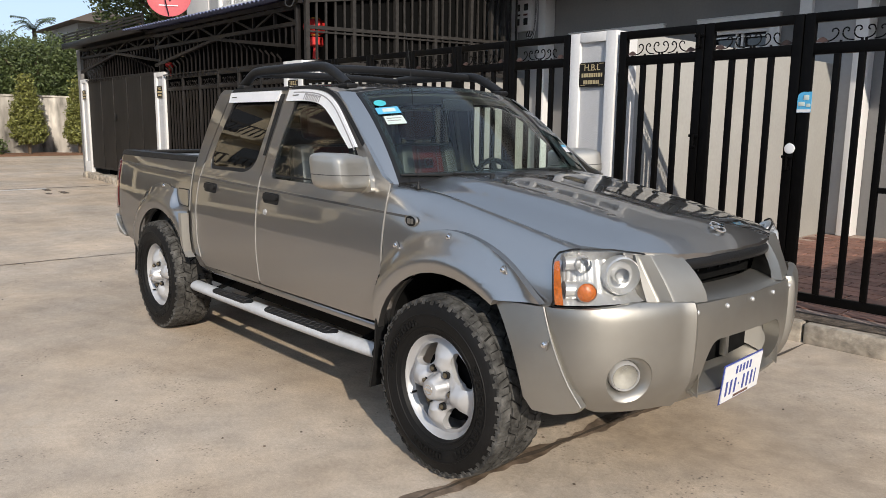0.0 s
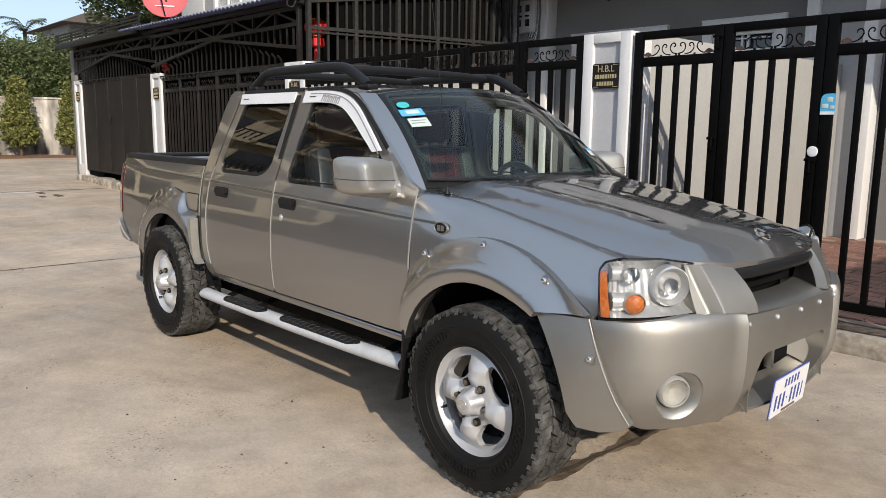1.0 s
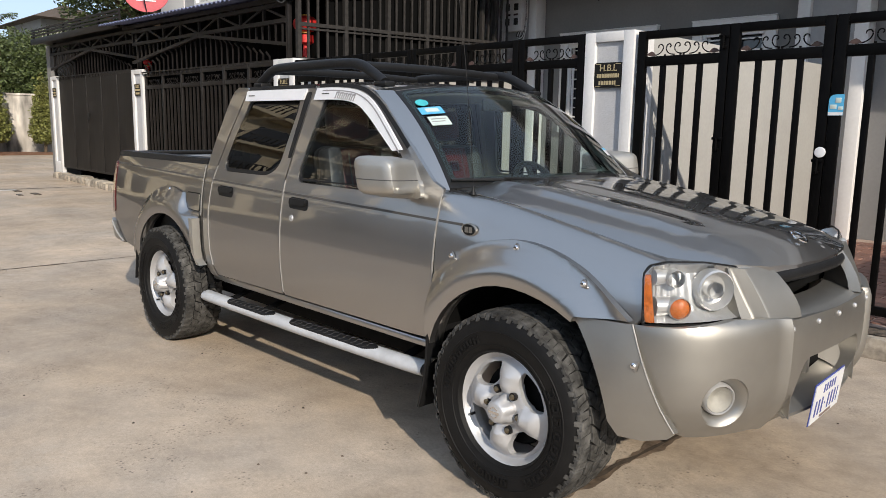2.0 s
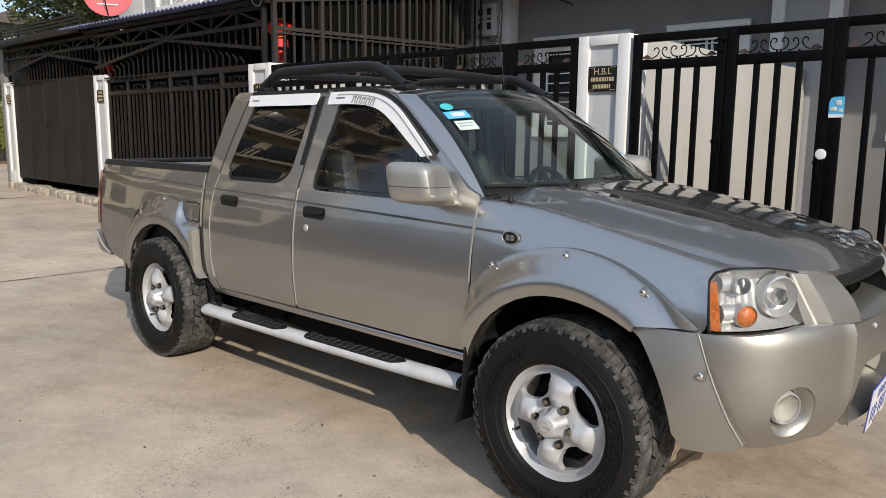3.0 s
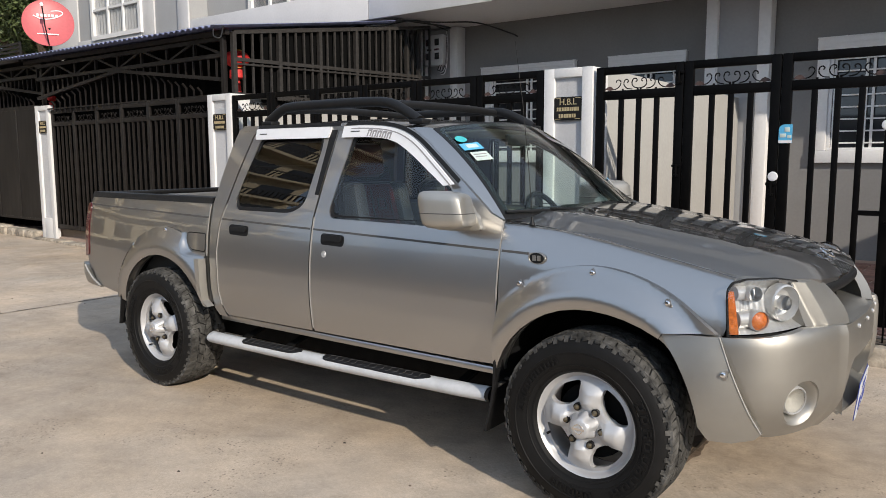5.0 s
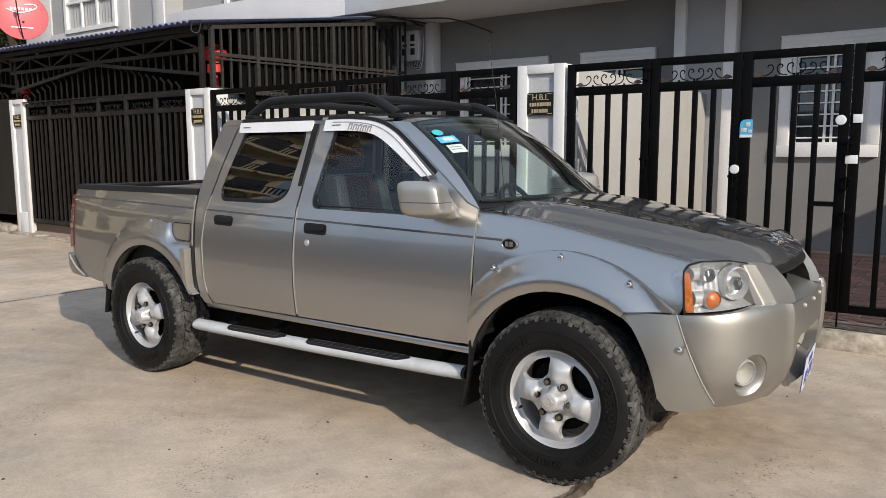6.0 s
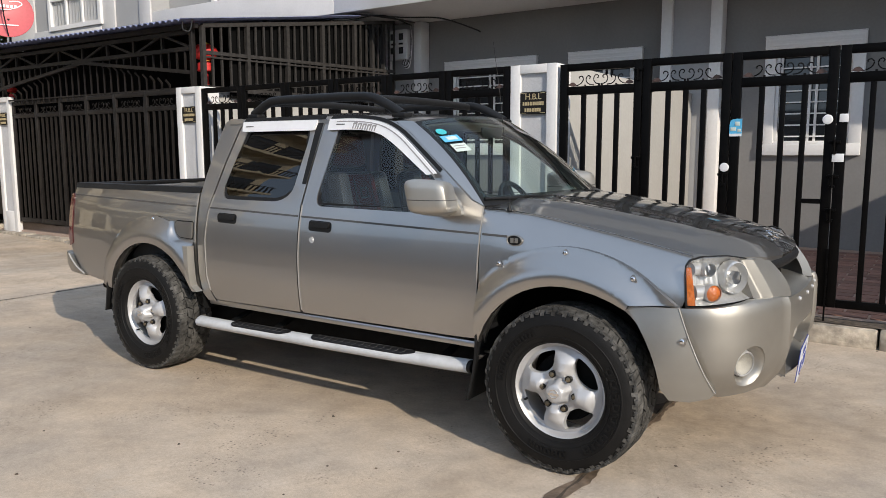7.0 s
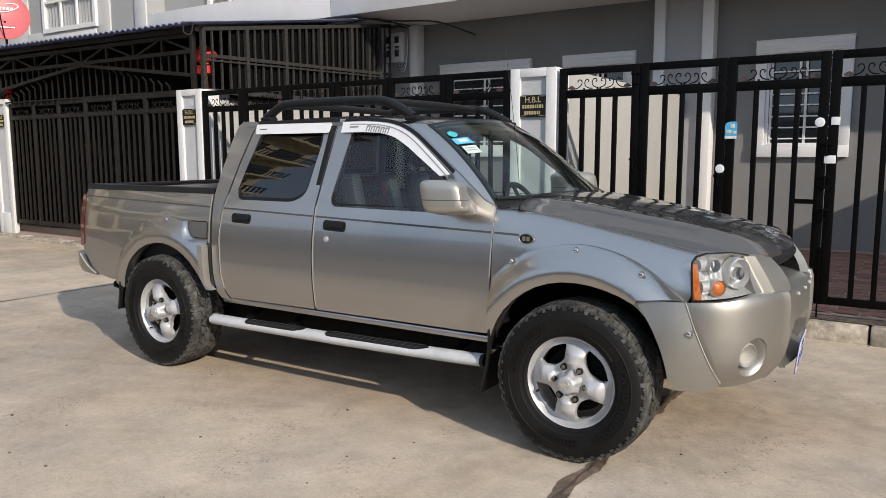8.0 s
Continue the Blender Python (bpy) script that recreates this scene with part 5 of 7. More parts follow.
# fog lamps
for sgn in (1, -1):
    c = nose(fog_s, 0.555, bump_prof(0.555) - 0.035)
    h = new("fog_lamp")
    h.parent = TRUCK
    m = Matrix.Translation((c.x, c.y * sgn, c.z)) @ pose(0, 0, 0, 0, 6, -32 * sgn)
    for nm, prof, mat in (("lens", [(0.0001, 0.016), (0.026, 0.014), (0.042, 0.008), (0.047, 0.0)], LENS), ("reflector", [(0.0001, -0.03), (0.030, -0.02), (0.046, 0.0)], FOGBOWL), ("ring", [(0.047, 0.0), (0.050, 0.006), (0.055, 0.0), (0.057, -0.02)], ALLOY), ("pocket", [(0.057, -0.02), (0.062, -0.010), (0.070, 0.004), (0.080, 0.015), (0.088, 0.019), (0.094, 0.017)], CLAD)):
        bm = bmesh.new()
        lathe(bm, prof, 28, "x")
        bmesh.ops.transform(bm, matrix=m, verts=bm.verts)
        part(nm, bm, mat, h)


# wheel arch flares
def flare_off(x, z, cx, cz, r0, r1, lift):
    d = math.hypot(x - cx, z - cz)
    t = max(0.0, min(1.0, (r1 - d) / (r1 - r0)))
    return 0.014 + lift * (0.5 - 0.5 * math.cos(math.pi * min(t / 0.72, 1) ** 0.8)) - 0.012 * max(0.0, (t - 0.72) / 0.28)


inner_f = [((0.445 + 0.030 * max(0, (90 - a) / 38) ** 2) * math.cos(radians(a)), 0.40 + (0.445 + 0.030 * max(0, (90 - a) / 38) ** 2) * math.sin(radians(a))) for a in (176 - 124 * k / 14 for k in range(15))]
flare_up = [(-0.436, 0.47), (-0.437, 0.81)] + [tuple(p[:2]) for p in smooth_path([(-0.43, 0.832, 0), (-0.32, 0.926, 0), (-0.187, 0.985, 0), (0.0, 1.012, 0), (0.169, 0.989, 0), (0.323, 0.925, 0), (0.45, 0.835, 0), (0.488, 0.806, 0)], 4)] + [(0.40, 0.802), (0.305, 0.796)] + inner_f[::-1] + [(-0.40, 0.47)]
tpart("front_flare", panel([flare_up], lambda x, z: side(x, z, flare_off(x, z, 0, 0.40, 0.44, 0.60, 0.054) + 0.5 * max(0, x - 0.25) ** 2), 0.02, 0.03, IN), PAINT, label="silver wheel arch flare with exposed bolts", both=True)
low = [(0.303, 0.789), (0.40, 0.795), (0.494, 0.797), (0.52, 0.73), (0.555, 0.64), (0.60, 0.53), (0.64, 0.452), (0.62, 0.43), (0.55, 0.412), (0.475, 0.415)] + [((0.445 + 0.034 * (k / 9) ** 2) * math.cos(radians(8 + 4.9 * k)), 0.40 + (0.445 + 0.034 * (k / 9) ** 2) * math.sin(radians(8 + 4.9 * k))) for k in range(10)]


def low_pt(x, z):
    d = math.hypot(x, z - 0.40)
    t = max(0.0, min(1.0, (0.62 - d) / 0.16))
    w = 0.846 - 0.9 * max(0, x - 0.40) ** 1.8 - 0.5 * max(0, 0.60 - z) ** 2 - 0.55 * max(0, z - 0.62) ** 2 + 0.016 * t
    return Vector((x, -w, z))


tpart("lower_flare", panel([low], low_pt, 0.04, 0.03, IN), CLAD, both=True)
bm = bmesh.new()
tube(bm, [low_pt(x, z) + Vector((0.002, -0.001, 0)) for x, z in ((0.494, 0.797), (0.507, 0.765), (0.52, 0.73), (0.537, 0.685), (0.555, 0.64), (0.577, 0.585), (0.60, 0.53), (0.62, 0.49), (0.638, 0.455))], 0.0030, 8)
tpart("flare_lip", bm, GUARD, both=True)
inner_r = arc(-2.93, 0.385, 0.455, 166, 25, 16)
flare_r = [(-3.455, 0.525)] + [tuple(p[:2]) for p in smooth_path([(-3.452, 0.54, 0), (-3.415, 0.65, 0), (-3.33, 0.80, 0), (-3.21, 0.925, 0), (-3.05, 0.995, 0), (-2.90, 1.015, 0), (-2.775, 0.995, 0)], 4)] + [(-2.735, 0.985), (-2.728, 0.925), (-2.69, 0.868), (-2.62, 0.848), (-2.508, 0.846), (-2.503, 0.60), (-2.455, 0.568)] + inner_r[::-1]
tpart("rear_flare", panel([flare_r], lambda x, z: side(x, z, flare_off(x, z, -2.93, 0.385, 0.45, 0.63, 0.045)), 0.02, 0.012, IN), PAINT, label="silver wheel arch flare with a scooped edge", both=True)
# pale end strip of the rear flare
tpart("flare_edge", panel([[(-2.548, 0.845), (-2.504, 0.846), (-2.498, 0.60), (-2.45, 0.565), (-2.49, 0.565), (-2.535, 0.64)]], lambda x, z: side(x, z, 0.058), 0.05, 0.05, IN), MIRRORPAINT, both=True)
for cx, cz, off in ((-0.324, 0.914, 0.022), (0.001, 0.986, 0.018), (0.307, 0.901, 0.022), (-2.90, 0.995, 0.016), (-3.30, 0.815, 0.018)):
    for s in (1, -1):
        c = side(cx, cz, off)
        h = new("flare_bolt")
        h.parent = TRUCK
        h.location = (c.x, c.y * s, c.z)
        bm = bmesh.new()
        lathe(bm, [(0.0001, -0.012 * s), (0.007, -0.011 * s), (0.011, -0.006 * s), (0.0115, 0.004 * s)], 14)
        part("bolt", bm, CHROME, h)
        bm = panel([round_loop([(-0.022, -0.014), (0.022, -0.014), (0.0, 0.022)], 0.01)], lambda a, b: Vector((a, -0.0035 * s, b)), 0.1, 0.008, Vector((0, s, 0)))
        part("pad", bm, PAINT, h)
c = low_pt(0.519, 0.667)
for s in (1, -1):
    h = new("flare_bolt")
    h.parent = TRUCK
    h.location = (c.x, (c.y - 0.004) * s, c.z)
    bm = bmesh.new()
    lathe(bm, [(0.0001, -0.012 * s), (0.007, -0.011 * s), (0.011, -0.006 * s), (0.0115, 0.004 * s)], 14)
    part("bolt", bm, CHROME, h)
    bm = panel([round_loop([(-0.026, -0.006), (0.012, -0.022), (0.02, 0.02)], 0.01)], lambda a, b: Vector((a, -0.001 * s, b)), 0.1, 0.006, Vector((0, s, 0)))
    part("pad", bm, PAINT, h)
# fuel flap
flap = [(-2.655, 0.893, 0.035), (-2.520, 0.888, 0.012), (-2.520, 0.990, 0.012), (-2.690, 0.990, 0.02), (-2.688, 0.94, 0.03)]
tpart("flap_gap", panel([grow(round_loop(flap, 0.02), 0.006)], lambda x, z: side(x, z, 0.0015), 0.06, 0.002, IN), BLACK, both=True)
tpart("fuel_flap", panel([round_loop(flap, 0.02)], lambda x, z: side(x, z, 0.005), 0.06, 0.004, IN), PAINT, both=True)
# the flare's edge slopes down to the flap
scoop_out = smooth_path([(-2.738, 0.988, 0), (-2.729, 0.925, 0), (-2.692, 0.868, 0), (-2.62, 0.848, 0), (-2.508, 0.846, 0)], 5)
scoop_in = smooth_path([(-2.703, 0.990, 0), (-2.698, 0.938, 0), (-2.665, 0.888, 0), (-2.61, 0.878, 0), (-2.508, 0.878, 0)], 5)
bm = bmesh.new()
rows = []
for po, pi in zip(scoop_out, scoop_in):
    top_off = flare_off(po.x, po.y, -2.93, 0.385, 0.45, 0.63, 0.045)
    rows.append([bm.verts.new(side(po.x + (pi.x - po.x) * q, po.y + (pi.y - po.y) * q, 0.0025 + (top_off - 0.0025) * (0.5 + 0.5 * math.cos(math.pi * q)))) for q in (0, 0.2, 0.4, 0.6, 0.8, 1.0)])
for ra, rb in zip(rows, rows[1:]):
    for k in range(5):
        bm.faces.new((ra[k], ra[k + 1], rb[k + 1], rb[k]))
tpart("flare_scoop", bm, PAINT, both=True)

# wheel wells, chassis, sills
def well(cx, r, y0, y1):
    bm = bmesh.new()
    pts = arc(cx, 0.40, r, 6, 186, 20)
    ra = [bm.verts.new((x, y0, z)) for x, z in pts]
    rb = [bm.verts.new((x, y1, z)) for x, z in pts]
    for k in range(len(pts) - 1):
        bm.faces.new((ra[k], ra[k + 1], rb[k + 1], rb[k]))
    bm.faces.new(rb)
    return bm


tpart("wheel_well", well(0.0, 0.47, -0.80, -0.45), UNDER, both=True)
tpart("wheel_well", well(-2.93, 0.48, -0.80, -0.45), UNDER, both=True)
tpart("chassis", boxes((-3.85, 0.62, -0.42, 0.42, 0.36, 0.50), (-2.35, -0.5, -0.64, 0.64, 0.45, 0.52), bevel=0.01), UNDER)
tpart("frame_rail", boxes((-3.7, 0.3, -0.56, -0.42, 0.32, 0.49), bevel=0.01), UNDER, both=True)
tpart("engine_block", boxes((-0.35, 0.60, -0.42, 0.42, 0.45, 0.95), bevel=0.02), UNDER)
tpart("axle", boxes((-0.05, 0.05, -0.70, 0.70, 0.32, 0.42), (-3.0, -2.9, -0.70, 0.70, 0.32, 0.42), (-3.06, -2.84, -0.14, 0.14, 0.26, 0.48), bevel=0.02), UNDER)
tpart("sill", boxes((-2.42, -0.455, -0.789, -0.70, 0.482, 0.519), bevel=0.012), PAINT, both=True)
bm = bmesh.new()
tube(bm, smooth_path([(-2.3, -0.30, 0.34), (-3.2, -0.42, 0.36), (-3.7, -0.50, 0.38), (-3.95, -0.52, 0.42)], 4), 0.03, 8)
tpart("exhaust_pipe", bm, UNDER)
for x, y0, z0, z1, w in ((-0.475, -0.865, 0.245, 0.60, 0.05), (-3.435, -0.855, 0.335, 0.62, 0.035)):
    bm = bmesh.new()
    box(bm, x - 0.006, x + 0.006, y0, -0.60, z0, z1)
    bmesh.ops.subdivide_edges(bm, edges=bm.edges[:], cuts=4, use_grid_fill=True)
    for v in bm.verts:
        v.co.x += 0.035 * math.sin((v.co.z - z0) * 6) - 0.02 * max(0, (z0 + 0.1 - v.co.z)) + (0.015 * (v.co.z - z0) / (z1 - z0) if x > -1 else 0.0)
    tpart("mud_flap", bm, BLACK, both=True)


# wheels
def tyre_bm():
    bm = bmesh.new()
    prof = [(0.212, -0.095), (0.218, -0.112), (0.222, -0.1165), (0.2235, -0.1205), (0.228, -0.1225), (0.2295, -0.1195), (0.240, -0.124), (0.2465, -0.1265), (0.248, -0.1292), (0.251, -0.1300), (0.2525, -0.1282), (0.262, -0.131), (0.280, -0.1335), (0.2985, -0.1352), (0.300, -0.1375), (0.303, -0.1375), (0.3045, -0.1350), (0.318, -0.133), (0.338, -0.127), (0.352, -0.117), (0.3625, -0.104), (0.366, -0.09), (0.3675, 0.0)]
    lathe(bm, prof + [(r, -h) for r, h in prof[-2::-1]], 72)
    return bm


def tread_bm():
    bm = bmesh.new()
    random.seed(21)
    for y, w, n, skew, rr in ((-0.0965, 0.050, 84, 0.40, 0.3725), (-0.046, 0.044, 72, -0.75, 0.3755), (0.0, 0.044, 78, 0.80, 0.3760), (0.046, 0.044, 72, -0.75, 0.3755), (0.0965, 0.050, 84, 0.40, 0.3725)):
        da = 2 * math.pi / n
        for k in range(n):
            a = da * (k + random.uniform(-0.05, 0.05)) + 0.7 * abs(y)
            yc = y + (0.003 if k % 2 else -0.003)
            ln = random.uniform(0.84, 0.94)
            wob = random.uniform(-0.25, 0.25)
            worn = random.uniform(-0.0012, 0.0004)
            vs = []
            for r in (0.355, rr + worn):
                for yy in (yc - w / 2, yc + w / 2):
                    for e in (-1, 1):
                        ang = a + e * da * ln / 2 + (skew + wob) * da * (yy - yc) / w
                        top = r > 0.36
                        r2 = r - (0.0065 if abs(yy) > 0.11 and top else 0)
                        y2 = yc + (yy - yc) * (0.93 if top else 1.0)
                        vs.append(bm.verts.new((r2 * math.cos(ang), y2, r2 * math.sin(ang))))
            for q in ((4, 5, 7, 6), (0, 1, 5, 4), (2, 6, 7, 3), (0, 4, 6, 2), (1, 3, 7, 5)):
                bm.faces.new([vs[i] for i in q])
    # shoulder lugs running down the sidewall, long and short by turns
    n = 84
    da = 2 * math.pi / n
    for k in range(n):
        a = da * (k + random.uniform(-0.05, 0.05)) + 0.07
        for s in (-1, 1):
            vs = []
            low = 0.341 if k % 2 else 0.349
            for r, yy in ((low, 0.1260 if k % 2 else 0.1215), (0.355, 0.1175), (0.366, 0.1105)):
                for e in (-1, 1):
                    ang = a + e * da * (0.34 + 0.10 * (r - low) / 0.03)
                    for lift in (0.0, 0.0018):
                        vs.append(bm.verts.new(((r + lift * 0.5) * math.cos(ang), s * (yy + lift), (r + lift * 0.5) * math.sin(ang))))
            for i in (0, 4):
                bm.faces.new((vs[i + 1], vs[i + 3], vs[i + 7], vs[i + 5]))
                bm.faces.new((vs[i], vs[i + 1], vs[i + 5], vs[i + 4]))
                bm.faces.new((vs[i + 2], vs[i + 6], vs[i + 7], vs[i + 3]))
            bm.faces.new((vs[0], vs[2], vs[3], vs[1]))
    return bm


def sidewall_marks_bm(spans):
    """Moulded marks on the outer sidewall, as plain raised bars."""
    bm = bmesh.new()
    for a0, a1, r0, r1, n in spans:
        for k in range(n):
            c0 = a0 + (a1 - a0) * (k + 0.14) / n
            c1 = a0 + (a1 - a0) * (k + 0.86) / n
            for e0, e1, ra, rb in ((c0, c0 + (c1 - c0) * 0.26, r0, r1), (c1 - (c1 - c0) * 0.26, c1, r0, r1), (c0, c1, r0 + (r1 - r0) * (0.0 if k % 3 else 0.42), r0 + (r1 - r0) * (0.18 if k % 3 else 0.6)), (c0, c1, r1 - (r1 - r0) * 0.18, r1)):
                vs = []
                for y in (-0.130, -0.1378):
                    for r in (ra, rb):
                        for e in (e0, e1):
                            vs.append(bm.verts.new((r * math.cos(radians(e)), y, r * math.sin(radians(e)))))
                for q in ((4, 5, 7, 6), (0, 1, 5, 4), (2, 6, 7, 3), (0, 4, 6, 2), (1, 3, 7, 5)):
                    bm.faces.new([vs[i] for i in q])
    return bm


SPIN = -9.0


def rim_face_bm():
    outer = [(0.193 * math.cos(2 * math.pi * k / 64), 0.193 * math.sin(2 * math.pi * k / 64)) for k in range(64)]
    holes = []
    for j in range(4):
        a = 45 + 90 * j + SPIN
        pts = [(0.112, -20, 0.02), (0.150, -27, 0.03), (0.181, -28, 0.016), (0.188, 0, 0.05), (0.181, 28, 0.016), (0.150, 27, 0.03), (0.112, 20, 0.02), (0.098, 0, 0.03)]
        holes.append(round_loop([(r * math.cos(radians(a + d)), r * math.sin(radians(a + d)), q) for r, d, q in pts], 0.02, 3))
    dish = lerp_table((0.0, 0.06, 0.085, 0.11, 0.15, 0.18, 0.194), (-0.010, -0.010, -0.012, -0.004, 0.002, 0.007, 0.012))

    def fn(x, z):
        r = math.hypot(x, z)
        a = (math.degrees(math.atan2(z, x)) - SPIN) % 90
        a = min(a, 90 - a)
        crown = -0.034 * max(0, 1 - (a / 24) ** 2) ** 0.8 * max(0, min(1, (0.19 - r) / 0.05)) * max(0, min(1, (r - 0.06) / 0.04))
        return Vector((x, dish(r) + crown, z))

    return panel([outer] + holes, fn, 0.012, 0.03, Vector((0, 1, 0)))


def build_wheel(cx, s, turn=0.0):
    w = new("wheel")
    w.parent = TRUCK
    w.matrix_basis = Matrix.Translation((cx, -0.762 * s, 0.377)) @ (pose(0, 0, 0, 0, -turn, 0) if s > 0 else pose(0, 0, 0, 0, turn, 180))
    for nm, me, mat, lab in WHEEL:
        ob = new(nm, me)
        ob.parent = w
        if lab:
            ob["label"] = lab
        if nm == "sidewall_mark":
            ob["kind"] = "stuff"
    return w


WHEEL = []


def wheel_part(nm, bm, mat, lab="", off=0.0, angle=35):
    if off:
        bmesh.ops.translate(bm, vec=(0, off, 0), verts=bm.verts)
    ob = part(nm, bm, mat, angle=angle)
    WHEEL.append((nm, ob.data, mat, lab))
    bpy.data.objects.remove(ob)


wheel_part("tyre", tyre_bm(), RUBBER, "black all-terrain tyre")
wheel_part("tread", tread_bm(), TREAD, "dusty blocky tread", angle=20)
wheel_part("sidewall_mark", sidewall_marks_bm(((112, 178, 0.262, 0.292, 8), (-62, 34, 0.262, 0.292, 9), (-118, -78, 0.262, 0.292, 5))), RUBBER)
wheel_part("rim", rim_face_bm(), ALLOY, "silver four-spoke alloy rim", -0.088)
bm = bmesh.new()
lathe(bm, [(0.1915, -0.0770), (0.1935, -0.0745), (0.198, -0.0765), (0.2025, -0.084), (0.206, -0.092), (0.211, -0.100), (0.2155, -0.104), (0.219, -0.098), (0.214, -0.086), (0.200, -0.07), (0.196, 0.02), (0.214, 0.10)], 64)
wheel_part("rim_lip", bm, ALLOY)
bm = bmesh.new()
tube(bm, [(-0.165, -0.085, -0.068), (-0.163, -0.106, -0.067)], 0.0055, 8)
wheel_part("valve", bm, BLACK)
bm = bmesh.new()
lathe(bm, [(0.0001, -0.03), (0.15, -0.028), (0.155, -0.02), (0.155, 0.01)], 40)
wheel_part("brake_disc", bm, UNDER)
bm = bmesh.new()
lathe(bm, [(0.0001, -0.158), (0.028, -0.1575), (0.037, -0.155), (0.043, -0.149), (0.048, -0.134), (0.056, -0.116), (0.061, -0.104), (0.063, -0.085)], 48)
for v in bm.verts:
    r = math.hypot(v.co.x, v.co.z)
    if r > 0.036:
        k = 1 - 0.16 * max(0, (r - 0.036) / 0.02) * (0.5 + 0.5 * math.cos(6 * (math.atan2(v.co.z, v.co.x) - radians(-8)))) ** 2
        v.co.x *= k
        v.co.z *= k
wheel_part("centre_cap", bm, ALLOY)
bm = bmesh.new()
lathe(bm, [(0.017, -0.1575), (0.0175, -0.1595), (0.021, -0.1595), (0.0215, -0.1565)], 28)
box(bm, -0.026, 0.026, -0.160, -0.1568, -0.005, 0.005)
wheel_part("emblem", bm, CHROME)
for k in range(6):
    bm, b2 = bmesh.new(), bmesh.new()
    a = radians(60 * k - 8)
    m = Matrix.Translation((0.079 * math.cos(a), -0.008, 0.079 * math.sin(a)))
    for tgt, prof in ((bm, [(0.0165, -0.085), (0.0160, -0.1045), (0.0001, -0.1055)]), (b2, [(0.0001, -0.115), (0.006, -0.1142), (0.010, -0.111), (0.0112, -0.102)])):
        n0 = len(tgt.verts)
        lathe(tgt, prof, 12)
        tgt.verts.ensure_lookup_table()
        bmesh.ops.transform(tgt, matrix=m, verts=tgt.verts[n0:])
    # black disc standing proud paints the dark of the nut's recess
    wheel_part("nut_shade", bm, BLACK)
    wheel_part("wheel_nut", b2, NUT)
for cx, turn in ((0.0, 0.0), (-2.95, 25.0)):
    for s in (1, -1):
        build_wheel(cx, s, turn)

# side steps
def pad_pt(x, v, s, off=0.0):
    a = radians(66 + v / 0.036 * 40)
    z = 0.362 + 0.0135 * (x + 2.42)
    return Vector((x, (-0.788 - math.cos(a) * (0.047 + off)) * s, z + math.sin(a) * (0.036 + off)))


st_pts = smooth_path([(-2.50, -0.772, 0.360), (-2.42, -0.784, 0.362), (-1.5, -0.790, 0.370), (-0.75, -0.790, 0.383), (-0.505, -0.786, 0.389)], 6)
for s in (1, -1):
    h = new("side_step")
    h.parent = TRUCK
    h["label"] = "white tubular side step with black tread pads"
    bm = bmesh.new()
    tube(bm, [(p.x, p.y * s, p.z) for p in st_pts], 0.045, 18, squash=0.74)
    part("step_tube", bm, STEPWHITE, h)
    bm = bmesh.new()
    tube(bm, [(-0.508, -0.786 * s, 0.389), (-0.485, -0.786 * s, 0.390)], 0.043, 16, squash=0.74)
    part("end_cap", bm, BLACK, h)
    for a, b in ((-2.19, -1.72), (-1.53, -0.84)):
        loop = round_loop([(a, -0.034), (b - 0.05, -0.036), (b + 0.03, 0.0), (b - 0.02, 0.034), (a, 0.032)], 0.03)
        zc = lambda x: 0.362 + 0.0135 * (x + 2.42)
        bm = panel([loop], lambda x, y: pad_pt(x, y, s), 0.05, 0.006, Vector((0, 0.5 * s, -0.8)), grid=(0.1, 0.010))
        part("tread_pad", bm, BLACK, h, "black rubber tread pad")
        bm = bmesh.new()
        n = int((b - a) / 0.045)
        for k in range(1, n):
            x = a + (b - a) * k / n
            tube(bm, [pad_pt(x - 0.02 + 0.04 * q + 0.012 * math.sin(6 * q), -0.024 + 0.05 * q, s, 0.0) for q in (0, 0.25, 0.5, 0.75, 1.0)], 0.0020, 4)
        part("pad_rib", bm, RIB, h)
    for x in (-2.25, -1.88, -0.7):
        bm = bmesh.new()
        bar(bm, (x, -0.80 * s, 0.37), (x, -0.60 * s, 0.43), 0.05, 0.012)
        part("bracket", bm, UNDER, h)

# roof rails
rack = new("roof_rack")
rack.parent = TRUCK
rack["label"] = "black tubular roof rack"
for s in (1, -1):
    bm = bmesh.new()
    pts = [(-2.215, -0.555, 1.648), (-2.165, -0.553, 1.675), (-2.10, -0.55, 1.710), (-2.01, -0.548, 1.727), (-1.70, -0.545, 1.730), (-1.42, -0.545, 1.728), (-1.29, -0.548, 1.718), (-1.19, -0.552, 1.682), (-1.075, -0.56, 1.622)]
    tube(bm, smooth_path([(x, y * s, z) for x, y, z in pts], 5), 0.0265, 14)
    part("side_rail", bm, BLACK, rack)
    for x, z in ((-2.19, 1.655), (-1.075, 1.634)):
        part("foot", boxes((x - 0.05, x + 0.04, -0.59 if s > 0 else 0.52, -0.52 if s > 0 else 0.59, z - 0.03, z - 0.004), bevel=0.01), BLACK, rack)
for x, z in ((-1.34, 1.716), (-2.06, 1.716)):
    bm = bmesh.new()
    tube(bm, [(x, -0.545, z), (x + 0.02, -0.3, z + 0.006), (x + 0.025, 0, z + 0.008), (x + 0.02, 0.3, z + 0.006), (x, 0.545, z)], 0.022, 12)
    part("cross_bar", bm, BLACK, rack)

# wind deflectors over the windows
vis_f = [tuple(p[:2]) for p in smooth_path([(-1.515, 1.603, 0), (-1.33, 1.602, 0), (-1.16, 1.582, 0), (-1.02, 1.527, 0), (-0.87, 1.425, 0), (-0.725, 1.318, 0)], 5)]
